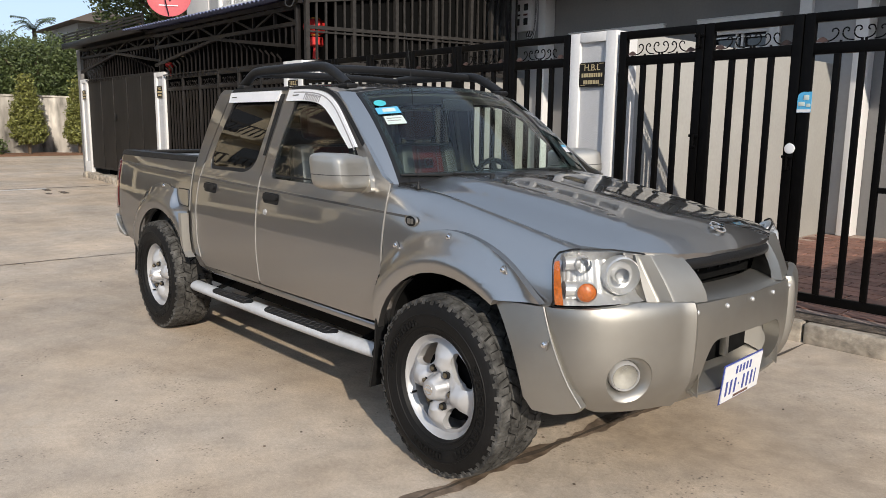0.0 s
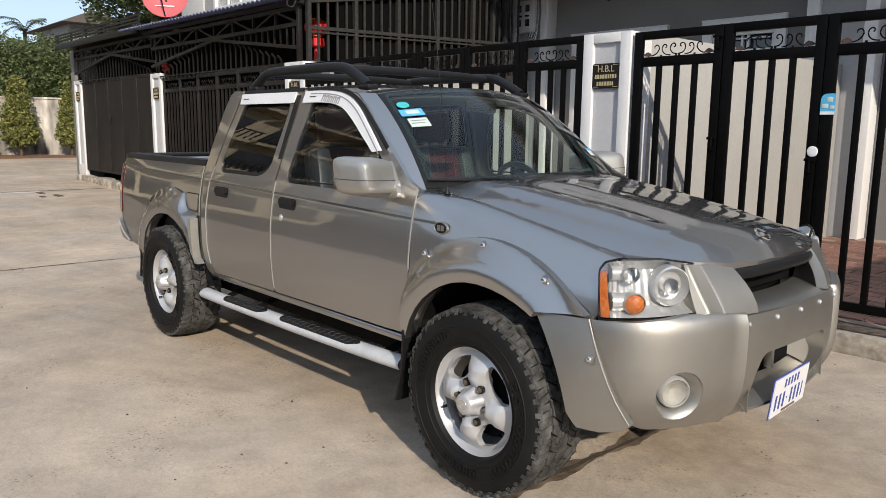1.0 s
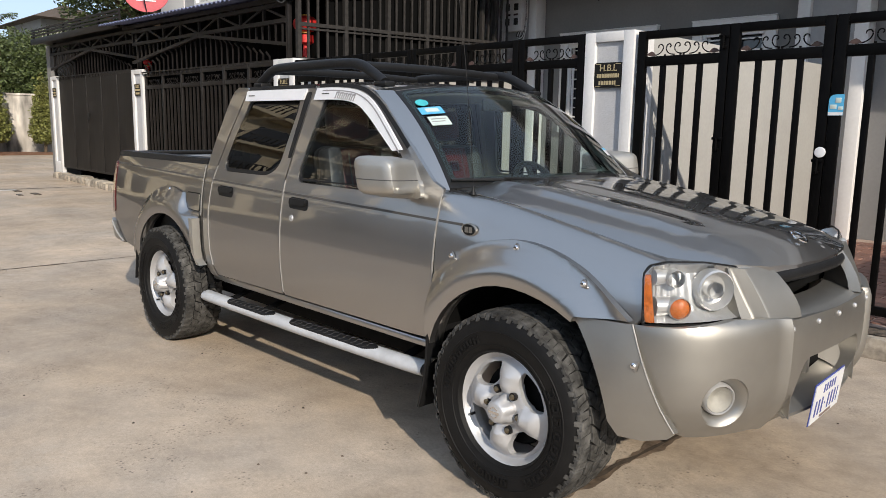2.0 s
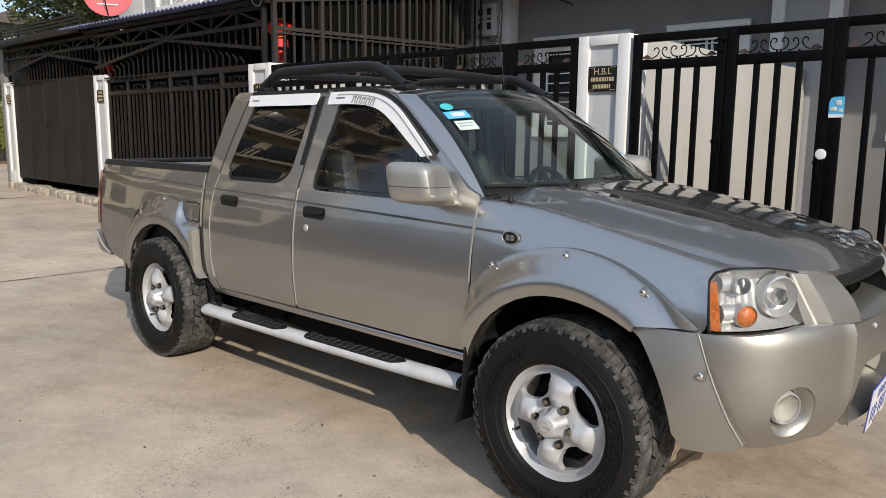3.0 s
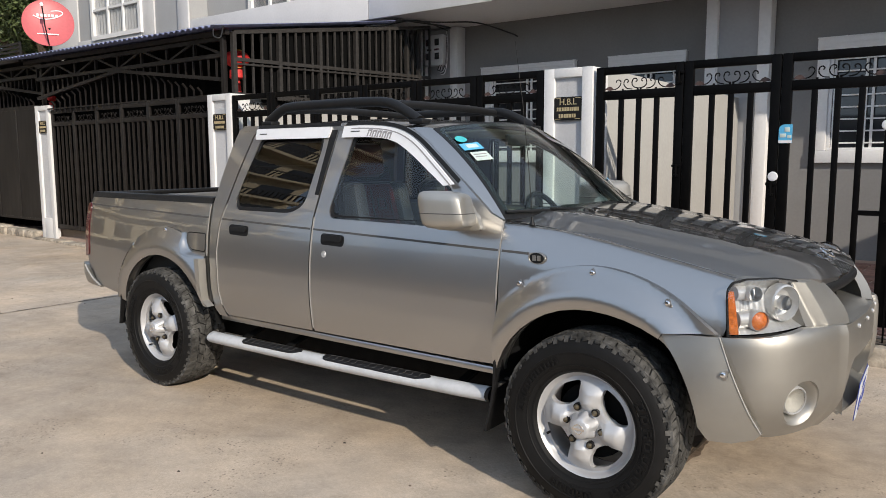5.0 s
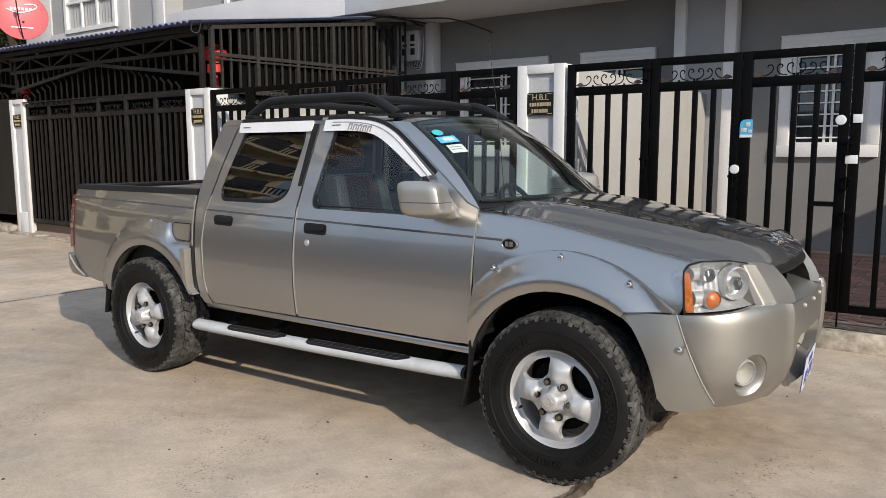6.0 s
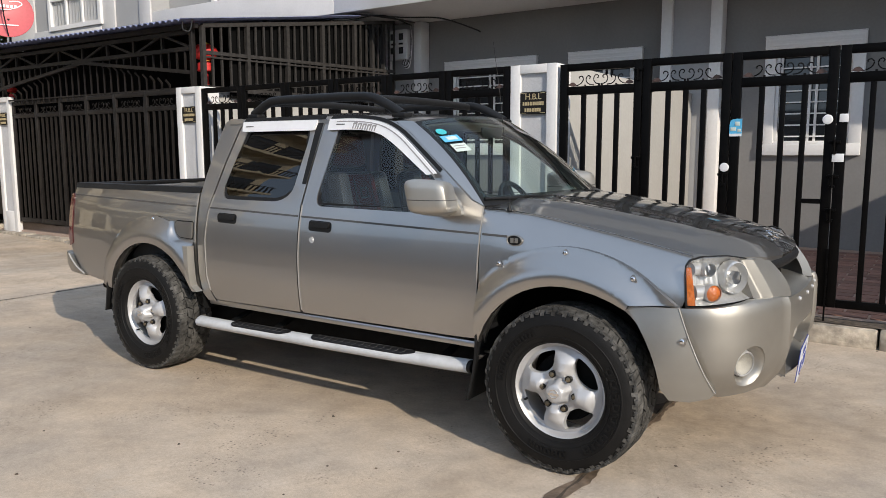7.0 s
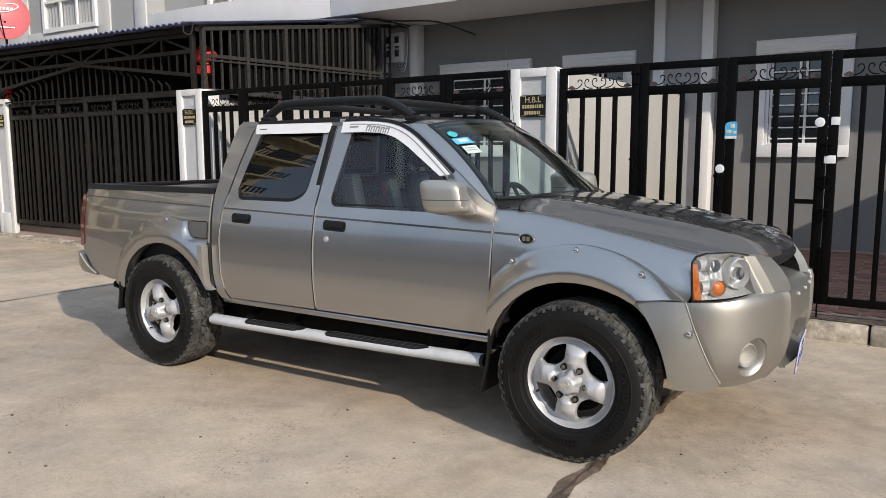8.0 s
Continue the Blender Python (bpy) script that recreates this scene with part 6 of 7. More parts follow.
vis_f += [tuple(p[:2]) for p in smooth_path([(-0.78, 1.310, 0), (-0.90, 1.385, 0), (-1.03, 1.465, 0), (-1.15, 1.520, 0), (-1.30, 1.541, 0), (-1.512, 1.543, 0)], 5)]
vis_r = round_loop([(-2.215, 1.603), (-1.605, 1.603), (-1.612, 1.543), (-2.20, 1.543)], 0.008, 2)


def vis_pt(x, z):
    return side(x, z, 0.012 + 0.10 * max(0, 1.60 - z) - 0.25 * max(0, x + 1.0) * 0.05)


for nm, loop in (("front", vis_f), ("rear", vis_r)):
    ob = tpart("wind_deflector", panel([loop], vis_pt, 0.04, 0.012, IN), WHITE, label="white plastic wind deflector", both=True)
edge = vis_f[:26]
strip = [(x + 0.0, z + 0.004) for x, z in edge] + [(x + 0.011, z + 0.020) for x, z in edge[::-1]]
tpart("door_frame_strip", panel([strip], lambda x, z: side(x, min(z, 1.635), 0.003), 0.06, 0.01, IN), BLACK, both=True)
tpart("door_frame_strip", panel([[(-2.215, 1.606), (-1.56, 1.606), (-1.56, 1.625), (-2.21, 1.625)]], lambda x, z: side(x, z, 0.003), 0.06, 0.01, IN), BLACK, both=True)
# black strip on the middle pillar
tpart("pillar_strip", panel([[(-1.612, 1.585), (-1.565, 1.585), (-1.612, 1.245), (-1.640, 1.245)]], lambda x, z: side(x, z, 0.003), 0.06, 0.008, IN), BLACK, both=True)
# thin line and unreadable print on the deflectors
line = [(x - 0.002, z - 0.012) for x, z in edge[2:]]
tpart("deflector_line", panel([line + [(x - 0.003, z - 0.005) for x, z in line[::-1]]], lambda x, z: vis_pt(x, z) + Vector((0, -0.0015, 0)), 0.1, 0.001, IN), INKGREY, both=True)
bm = bmesh.new()
for k in range(5):
    x = -1.335 + k * 0.034
    z = 1.565 - 0.004 * k
    for d in ((x, x + 0.008, z - 0.017, z + 0.017), (x + 0.019, x + 0.027, z - 0.017, z + 0.017), (x, x + 0.027, z + 0.008, z + 0.017)):
        b3 = panel([[(d[0], d[2]), (d[1], d[2]), (d[1] + 0.004, d[3]), (d[0] + 0.004, d[3])]], lambda a, b: vis_pt(a, b) + Vector((0, -0.002, 0)), 0.1, 0.001, IN)
        me = bpy.data.meshes.new("tmp")
        b3.to_mesh(me)
        b3.free()
        bm.from_mesh(me)
        bpy.data.meshes.remove(me)
tpart("deflector_mark", bm, INKGREY)
for x0 in (-1.455, -2.175):
    tpart("deflector_mark", panel([[(x0, 1.571), (x0 + 0.062, 1.571), (x0 + 0.062, 1.5765), (x0, 1.5765)]], lambda a, b: vis_pt(a, b) + Vector((0, -0.002, 0)), 0.1, 0.001, IN), MOULD)

# door handles and locks
for x, z in ((-2.215, 1.030), (-1.463, 1.022)):
    h = round_loop([(x - 0.082, z - 0.028), (x + 0.082, z - 0.032), (x + 0.085, z + 0.026), (x - 0.080, z + 0.030)], 0.02)
    tpart("handle_cup", panel([h], lambda a, b: side(a, b, 0.002), 0.1, 0.01, IN), BLACK, both=True)
    h2 = round_loop([(x - 0.068, z - 0.006), (x + 0.070, z - 0.008), (x + 0.072, z + 0.022), (x - 0.068, z + 0.025)], 0.01)
    tpart("door_handle", panel([h2], lambda a, b: side(a, b, 0.016), 0.1, 0.018, IN), BLACK, label="black door handle", both=True)
bm = bmesh.new()
c = side(-1.516, 0.944, 0.0)
lathe(bm, [(0.0001, -0.004), (0.008, -0.004), (0.010, -0.002), (0.016, -0.003), (0.018, 0.002)], 16)
bmesh.ops.translate(bm, vec=c, verts=bm.verts)
tpart("door_lock", bm, ALLOY, both=True)
# wing badge
bm = bmesh.new()
lathe(bm, [(0.0001, -0.007), (0.024, -0.006), (0.029, -0.002), (0.030, 0.004)], 24)
bmesh.ops.transform(bm, matrix=Matrix.Translation(side(-0.262, 1.022, 0.0)) @ Matrix.Diagonal((1.35, 1, 0.85, 1)), verts=bm.verts)
tpart("wing_badge", bm, BLACK, both=True)
bm = bmesh.new()
lathe(bm, [(0.0255, -0.0065), (0.027, -0.0085), (0.030, -0.007), (0.031, 0.002)], 24)
bmesh.ops.transform(bm, matrix=Matrix.Translation(side(-0.262, 1.022, 0.0)) @ Matrix.Diagonal((1.35, 1, 0.85, 1)), verts=bm.verts)
tpart("badge_ring", bm, CLAD, both=True)
bm = boxes((-0.019, -0.003, -0.009, -0.005, -0.011, 0.011), (0.003, 0.019, -0.009, -0.005, -0.011, 0.011))
bmesh.ops.translate(bm, vec=side(-0.262, 1.022, 0.0), verts=bm.verts)
tpart("badge_mark", bm, CLAD, both=True)
# bonnet emblem: plain ring and bar
p = bonnet_pt(0.685, 0.0)
m = Matrix.Translation(p + Vector((0.004, 0, 0.006))) @ pose(0, 0, 0, 0, 32, 0)
bm = bmesh.new()
lathe(bm, [(0.028, 0.0), (0.029, 0.005), (0.035, 0.005), (0.036, 0.0)], 28, "z")
box(bm, -0.009, 0.009, -0.048, 0.048, 0.0, 0.006, bevel=0.002)
bmesh.ops.transform(bm, matrix=m, verts=bm.verts)
tpart("bonnet_emblem", bm, CHROME)

# door mirrors
for s in (1, -1):
    h = new("door_mirror")
    h.parent = TRUCK
    h["label"] = "champagne painted door mirror"
    bm = bmesh.new()
    bmesh.ops.create_cube(bm, size=1)
    bmesh.ops.subdivide_edges(bm, edges=bm.edges[:], cuts=7, use_grid_fill=True)
    for v in bm.verts:
        q = v.co * 2
        n = (abs(q.x) ** 5.6 + abs(q.y) ** 5.6 + abs(q.z) ** 5.6) ** (1 / 5.6)
        q = q / n
        x = q.x * 0.108
        y = q.y * 0.124
        z = q.z * 0.082
        x -= 0.03 * (q.y) * (1 if q.x > 0 else 0.6) * -1 * -1
        if q.x > 0:
            z *= 1 - 0.10 * q.x
        z += 0.006 * q.y * -1
        y += 0.040 * max(0, -q.z) * max(0, q.y)
        x -= 0.015 * q.z
        v.co = Vector((x, y, z))
    bmesh.ops.transform(bm, matrix=Matrix.Translation((-0.662, -0.884, 1.212)) @ pose(0, 0, 0, 0, 0, 8), verts=bm.verts)
    arm = bmesh.new()
    tube(arm, smooth_path([(-0.70, -0.90, 1.168), (-0.66, -0.83, 1.158), (-0.62, -0.775, 1.158), (-0.60, -0.71, 1.165)], 5), 0.047, 14, squash=0.85, taper=lambda q: 1.1 - 0.15 * q)
    base = panel([round_loop([(-0.73, 1.116), (-0.545, 1.120), (-0.565, 1.165), (-0.675, 1.285)], 0.025)], lambda a, b: side(a, b, 0.022), 0.05, 0.03, IN)
    glass = boxes((-0.7485, -0.7425, -0.95, -0.82, 1.165, 1.262), bevel=0.002)
    ring = []
    for k in range(48):
        a = 2 * math.pi * k / 48
        qx, qy = math.cos(a), math.sin(a)
        n = (abs(qx) ** 5.6 + abs(qy) ** 5.6) ** (1 / 5.6)
        qx, qy = qx / n, qy / n
        zz = -0.18
        y = qy * 0.124 + 0.040 * -zz * max(0, qy)
        x = qx * 0.108 - 0.03 * qy * (1 if qx > 0 else 0.6) - 0.015 * zz
        ring.append(Matrix.Translation((-0.662, -0.884, 1.212)) @ pose(0, 0, 0, 0, 0, 8) @ Vector((x, y, zz * 0.082 * (1 - 0.10 * max(0, qx)) - 0.006 * qy)))
    slit = bmesh.new()
    tube(slit, ring, 0.0022, 6, closed=True)
    for nm, b, mat in (("housing", bm, MIRRORPAINT), ("arm", arm, MIRRORPAINT), ("base", base, MIRRORPAINT), ("mirror_glass", glass, CHROME), ("seam", slit, MOULD)):
        if s < 0:
            b2 = mirrored(b)
            b.free()
            b = b2
            if nm != "base":
                bmesh.ops.translate(b, vec=(-0.075, -0.015, 0), verts=b.verts)
        part(nm, b, mat, h)

# aerial, wipers, washer jets
bm = bmesh.new()
lathe(bm, [(0.013, 0.0), (0.011, 0.009), (0.005, 0.020), (0.0035, 0.034), (0.0001, 0.035)], 14, "z")
bmesh.ops.translate(bm, vec=(-0.352, -0.688, 1.148), verts=bm.verts)
tpart("aerial_base", bm, BLACK)
bm = bmesh.new()
tube(bm, [(-0.352, -0.688, 1.19), (-0.372, -0.693, 1.42), (-0.40, -0.70, 1.68), (-0.432, -0.711, 1.927)], 0.0014, 6, taper=lambda t: 1.3 - 0.6 * t)
tpart("aerial", bm, BLACK)
for y0, y1 in ((-0.02, -0.60), (0.50, 0.04)):
    h = new("wiper")
    h.parent = TRUCK
    u0, u1 = y0 / 0.68, y1 / 0.66
    bm = bmesh.new()
    tube(bm, [screen(u0, -0.05, 0.012), screen(u0 * 0.6 + u1 * 0.4, -0.01, 0.02), screen(u1 * 0.7 + u0 * 0.3, 0.012, 0.018)], 0.008, 6, taper=lambda t: 1.2 - 0.6 * t)
    part("wiper_arm", bm, BLACK, h)
    bm = bmesh.new()
    tube(bm, [screen(u0 + (u1 - u0) * t, -0.012 + 0.035 * t, 0.010) for t in (0.05, 0.4, 0.75, 1.08)], 0.007, 6)
    part("wiper_blade", bm, BLACK, h)
for y in (-0.28, 0.28):
    bm = bmesh.new()
    lathe(bm, [(0.012, -0.002), (0.010, 0.008), (0.0001, 0.010)], 10, "z")
    bmesh.ops.translate(bm, vec=bonnet_pt(-0.30, y), verts=bm.verts)
    tpart("washer_jet", bm, BLACK)


# stickers on the windscreen
def sticker(u0, u1, v0, v1, mat, name, round_one=False, off=0.006, label=""):
    if round_one:
        cu, cv, ru, rv = (u0 + u1) / 2, (v0 + v1) / 2, (u1 - u0) / 2, (v1 - v0) / 2
        loop = [(cu + ru * math.cos(a), cv + rv * math.sin(a)) for a in (2 * math.pi * k / 24 for k in range(24))]
    else:
        loop = [(u0, v0), (u1, v0), (u1, v1), (u0, v1)]
    return tpart(name, panel([loop], lambda u, v: screen(u, v, off), 0.05, 0.002, Vector((-0.6, 0, -0.8))), mat, label=label)


sticker(-0.925, -0.825, 0.75, 0.83, STICKTEAL, "inspection_sticker", True, label="round teal windscreen sticker")
sticker(-0.94, -0.755, 0.65, 0.73, STICKBLUE, "tax_sticker", label="blue windscreen sticker")
sticker(-0.895, -0.79, 0.67, 0.712, STICKPALE, "tax_sticker_print", off=0.0075)
sticker(-0.915, -0.765, 0.525, 0.62, STICKPALE, "permit_sticker", label="pale green windscreen sticker")
sticker(-0.90, -0.785, 0.588, 0.595, INKGREY, "permit_print", off=0.0075)
sticker(-0.90, -0.80, 0.56, 0.567, INKGREY, "permit_print", off=0.0075)
sticker(0.83, 0.93, 0.20, 0.26, WHITE, "corner_sticker", label="small white and blue windscreen sticker")
sticker(0.83, 0.93, 0.255, 0.28, STICKBLUE, "corner_sticker_band", off=0.0075)

# cabin
tpart("dashboard", panel([[(-0.66, 0.0), (0.66, 0.0), (0.66, 1.0), (-0.66, 1.0)]], lambda y, t: Vector((-0.42 - 0.38 * t - 0.08 * y * y, y, 1.135 - 0.02 * t - 0.9 * max(0, t - 0.75) ** 2 + 0.05 * math.exp(-((y - 0.36) / 0.22) ** 2) * math.exp(-((t - 0.75) / 0.2) ** 2))), 0.1, 0.25, Vector((0, 0, -1)), grid=(0.06, 0.08)), DASH)
tpart("cabin_floor", boxes((-2.38, -0.45, -0.70, 0.70, 0.50, 0.54)), UNDER)
tpart("headlining", panel([[(x * 0.99 - 0.03, y * 0.95) for x, y in roof_loop]], lambda x, y: roof_pt(x, y) + Vector((0, 0, -0.035)), 0.15, 0.01, Vector((0, 0, -1))), BEIGE)
for x0, x1 in ((-1.60, -0.47), (-2.33, -1.64)):
    tpart("door_card", panel([round_loop([(x0, 0.55), (x1, 0.55), (x1, 1.115), (x0, 1.115)], 0.05)], lambda a, b: side(a, b, -0.055), 0.15, 0.01, IN), BEIGE, both=True)


def seat(y, mat, x=-1.39, w=0.25, back=0.52):
    h = new("seat")
    h.parent = TRUCK
    h["label"] = "grey and red leather seat with a headrest"
    m = Matrix.Translation((x - 0.10, y, 0.80)) @ pose(0, 0, 0, 0, -14, 0)

    def padded(name, d, mat, bevel, label="", narrow=0.28):
        bm = boxes(d, bevel=bevel)
        for v in bm.verts:
            v.co.y *= 1 - narrow * max(0, v.co.z / back - 0.55)
        bmesh.ops.transform(bm, matrix=m, verts=bm.verts)
        part(name, bm, mat, h, label)

    part("cushion", boxes((x - 0.10, x + 0.42, y - w, y + w, 0.72, 0.86), bevel=0.04), LEATHER, h)
    padded("backrest", (-0.07, 0.05, -w, w, 0.0, back), LEATHER, 0.05)
    for s in (-1, 1):
        padded("bolster", (-0.02, 0.105, s * w * 0.78 - 0.055, s * w * 0.78 + 0.055, 0.04, back * 0.97), BOLSTER, 0.035, "pale grey leather bolster")
    padded("red_insert", (0.03, 0.075, -w * 0.56, w * 0.56, 0.06, back * 0.95), mat, 0.02, "red leather insert")
    for k in (-1, 1):
        padded("stitch_line", (0.074, 0.078, k * w * 0.32 - 0.004, k * w * 0.32 + 0.004, 0.10, back * 0.9), BOLSTER, 0.0)
    for d in ((-0.035, 0.035, 0.40, 0.408), (-0.035, 0.035, 0.345, 0.353), (-0.035, -0.027, 0.353, 0.40), (0.027, 0.035, 0.353, 0.40)):
        padded("emblem", (0.0755, 0.079, *d), BOLSTER, 0.0)
    bm = boxes((-0.05, 0.05, -0.13, 0.13, 0.0, 0.19), bevel=0.04)
    bmesh.ops.transform(bm, matrix=Matrix.Translation((x - 0.235, y, 1.33)) @ pose(0, 0, 0, 0, -8, 0), verts=bm.verts)
    part("headrest", bm, mat, h, "red leather headrest")


seat(-0.36, REDLEATHER)
seat(0.36, REDLEATHER)
h = new("rear_bench")
h.parent = TRUCK
part("cushion", boxes((-2.25, -1.80, -0.62, 0.62, 0.72, 0.87), bevel=0.04), LEATHER, h)
bm = boxes((-0.06, 0.06, -0.62, 0.62, 0.0, 0.58), bevel=0.05)
bmesh.ops.transform(bm, matrix=Matrix.Translation((-2.24, 0, 0.82)) @ pose(0, 0, 0, 0, -10, 0), verts=bm.verts)
part("backrest", bm, LEATHER, h)
h = new("steering_wheel")
h.parent = TRUCK
mw = Matrix.Translation((-0.86, 0.37, 1.06)) @ pose(0, 0, 0, 0, 62, 0)
bm = bmesh.new()
tube(bm, [mw @ Vector((0.185 * math.cos(a), 0.185 * math.sin(a), 0)) for a in (2 * math.pi * k / 32 for k in range(32))], 0.017, 8, closed=True)
part("rim", bm, BLACK, h)
bm = boxes((-0.06, 0.06, -0.07, 0.07, -0.02, 0.02), (-0.02, 0.02, -0.18, 0.18, -0.008, 0.008), (-0.18, 0.0, -0.02, 0.02, -0.008, 0.008), bevel=0.006)
bmesh.ops.transform(bm, matrix=mw, verts=bm.verts)
part("hub", bm, BLACK, h)
bm = bmesh.new()
tube(bm, [mw @ Vector((0, 0, 0)), Vector((-0.55, 0.37, 0.90))], 0.035, 10)
part("column", bm, BLACK, h)
tpart("inside_mirror", boxes((-0.86, -0.84, -0.11, 0.11, 1.50, 1.56), bevel=0.008), BLACK)
tpart("cab_shell", boxes((-2.36, -0.50, -0.60, 0.60, 0.54, 0.56)), UNDER)

# dark belt moulding and pale door edge guards
def belt(x):
    return 1.041 - 0.0235 * (x + 0.45)


for a, b in ((-3.87, -2.50), (-2.378, -1.632), (-1.608, -0.458), (-0.438, -0.305)):
    n = max(2, int((b - a) / 0.1))
    up = [(a + (b - a) * k / n, belt(a + (b - a) * k / n) + 0.005) for k in range(n + 1)]
    tpart("belt_moulding", panel([up + [(x, z - 0.010) for x, z in up[::-1]]], lambda x, z: Vector((x, -(side_w(z) - taper(x) + 0.003), z)), 0.1, 0.008, IN), MOULD, both=True)
for line, w, mat in ((((-0.4445, 1.165), (-0.4495, 0.936), (-0.4555, 0.60), (-0.461, 0.54)), 0.005, GUARD), (((-1.610, 1.13), (-1.616, 0.80), (-1.613, 0.54)), 0.003, GUARD), (((-2.352, 1.17), (-2.385, 1.06), (-2.403, 0.90), (-2.398, 0.66), (-2.380, 0.575)), 0.003, GUARD), (((-2.495, 1.165), (-2.495, 0.86)), 0.004, GUARD)):
    loop = [(x, z) for x, z in line] + [(x - w, z) for x, z in line[::-1]]
    tpart("edge_guard", panel([loop], lambda x, z: side(x, z, 0.0045), 0.05, 0.006, IN), mat, both=True)


# ---- things on and behind the gates ----
def disc(name, x, z, r, mat, label, cat, y=2.405):
    bm = bmesh.new()
    lathe(bm, [(0.0001, -0.006), (r * 0.6, -0.006), (r * 0.92, -0.004), (r, 0.0), (r, 0.004)], 24)
    ob = part(name, bm, mat)
    ob.location = (x, y, z)
    return tagged(ob, label, cat)


disc("gate_reflector", -0.112, 1.294, 0.036, WHITE, "round white reflector on the black gate", "reflector")
disc("gate_reflector", 0.605, 1.652, 0.036, WHITE, "round white reflector on the black gate", "reflector")
for x, z, w, h in ((0.712, 1.66, 0.030, 0.030), (0.688, 1.372, 0.040, 0.030)):
    ob = part("gate_tag", boxes((-w, w, -0.004, 0.004, -h, h), bevel=0.002), WHITE)
    ob.location = (x, 2.403, z)
    tagged(ob, "small white tag on the black gate", "tag")
st = thing("gate_sticker", "pale blue advertising sticker on the black gate", "sticker", at=(-0.036, 2.404, 1.606))
part("sheet", panel([round_loop([(-0.048, -0.070, 0.003), (0.044, -0.070, 0.003), (0.044, 0.066, 0.003), (-0.048, 0.066, 0.055)], 0.003)], lambda x, z: Vector((x, -0.003, z)), 0.2, 0.004, Vector((0, 1, 0))), STICKBLUE, st)
for k, (a, b, c, d) in enumerate(((-0.008, 0.028, 0.012, 0.044), (-0.040, 0.002, -0.028, 0.000), (0.012, 0.040, -0.034, -0.012))):
    part("print", boxes((a, b, -0.005, -0.003, c, d), bevel=0.0008), STICKPALE, st)
part("foot_strip", boxes((-0.047, 0.043, -0.0045, -0.0032, -0.069, -0.049)), WHITE, st)
# latches, hinges and a drop bolt
for x, z in ((-0.835, 2.06), (-0.835, 1.33), (-0.12, 1.20), (0.66, 1.20), (0.66, 0.95), (0.66, 1.45)):
    l = thing("gate_latch", "black steel latch fixed on the gate", "latch", "gate latches", at=(x, 2.40, z))
    part("plate", boxes((-0.04, 0.04, -0.006, 0.006, 0.028, 0.048), bevel=0.002), GATEBLACK, l)
    bm = bmesh.new()
    tube(bm, [(0, -0.012, 0.05), (0, -0.012, -0.05)], 0.008, 8)
    part("bolt", bm, GATEBLACK, l)
    part("keeper", boxes((-0.018, 0.018, -0.016, 0.004, -0.05, -0.03), bevel=0.002), GATEBLACK, l)
l = part("drop_bolt", boxes((0.655, 0.667, 2.395, 2.407, 0.146, 0.7)), GATEBLACK)
tagged(l, "thin black drop bolt standing on the kerb", "bolt")


def build_lantern(x, y, z, s):
    l = thing("paper_lantern", "red silk lantern with gold rim and tassel", "lantern", "red lanterns", at=(x, y, z))
    bm = bmesh.new()
    prof = [(0.06, 0.10), (0.11, 0.085), (0.15, 0.045), (0.16, 0.0), (0.15, -0.045), (0.11, -0.085), (0.06, -0.10)]
    n = 28
    rings = []
    for r, h in prof:
        rings.append([bm.verts.new((r * s * (1 + 0.03 * (-1) ** k) * math.cos(2 * math.pi * k / n), r * s * (1 + 0.03 * (-1) ** k) * math.sin(2 * math.pi * k / n), h * s)) for k in range(n)])
    for a, b in zip(rings, rings[1:]):
        for k in range(n):
            bm.faces.new((a[k], a[(k + 1) % n], b[(k + 1) % n], b[k]))
    part("body", bm, LANTERN, l, angle=80)
    for h in (0.10, -0.115):
        bm = bmesh.new()
        lathe(bm, [(0.0001, h * s + 0.016 * s), (0.062 * s, h * s + 0.016 * s), (0.066 * s, h * s), (0.0001, h * s)], 16, "z")
        part("rim", bm, YELLOW, l)
    bm = bmesh.new()
    lathe(bm, [(0.0001, -0.135 * s), (0.10 * s, -0.14 * s), (0.105 * s, -0.24 * s), (0.09 * s, -0.25 * s), (0.0001, -0.25 * s)], 14, "z")
    part("lower_body", bm, LANTERN, l)
    bm = bmesh.new()
    lathe(bm, [(0.0001, -0.25 * s), (0.03 * s, -0.26 * s), (0.045 * s, -0.42 * s), (0.0001, -0.42 * s)], 12, "z")
    part("tassel", bm, LANTERN, l)
    bm = bmesh.new()
    tube(bm, [(0, 0, 0.11 * s), (0, 0, 2.985 + 0.155 * (y - 2.12) + 0.0088 * (-x - 6.4) - z + 0.01)], 0.003, 5)
    part("cord", bm, WIRE, l)


build_lantern(-7.00, 2.98, 2.74, 1.02)
build_lantern(-11.87, 2.89, 2.46, 0.5)


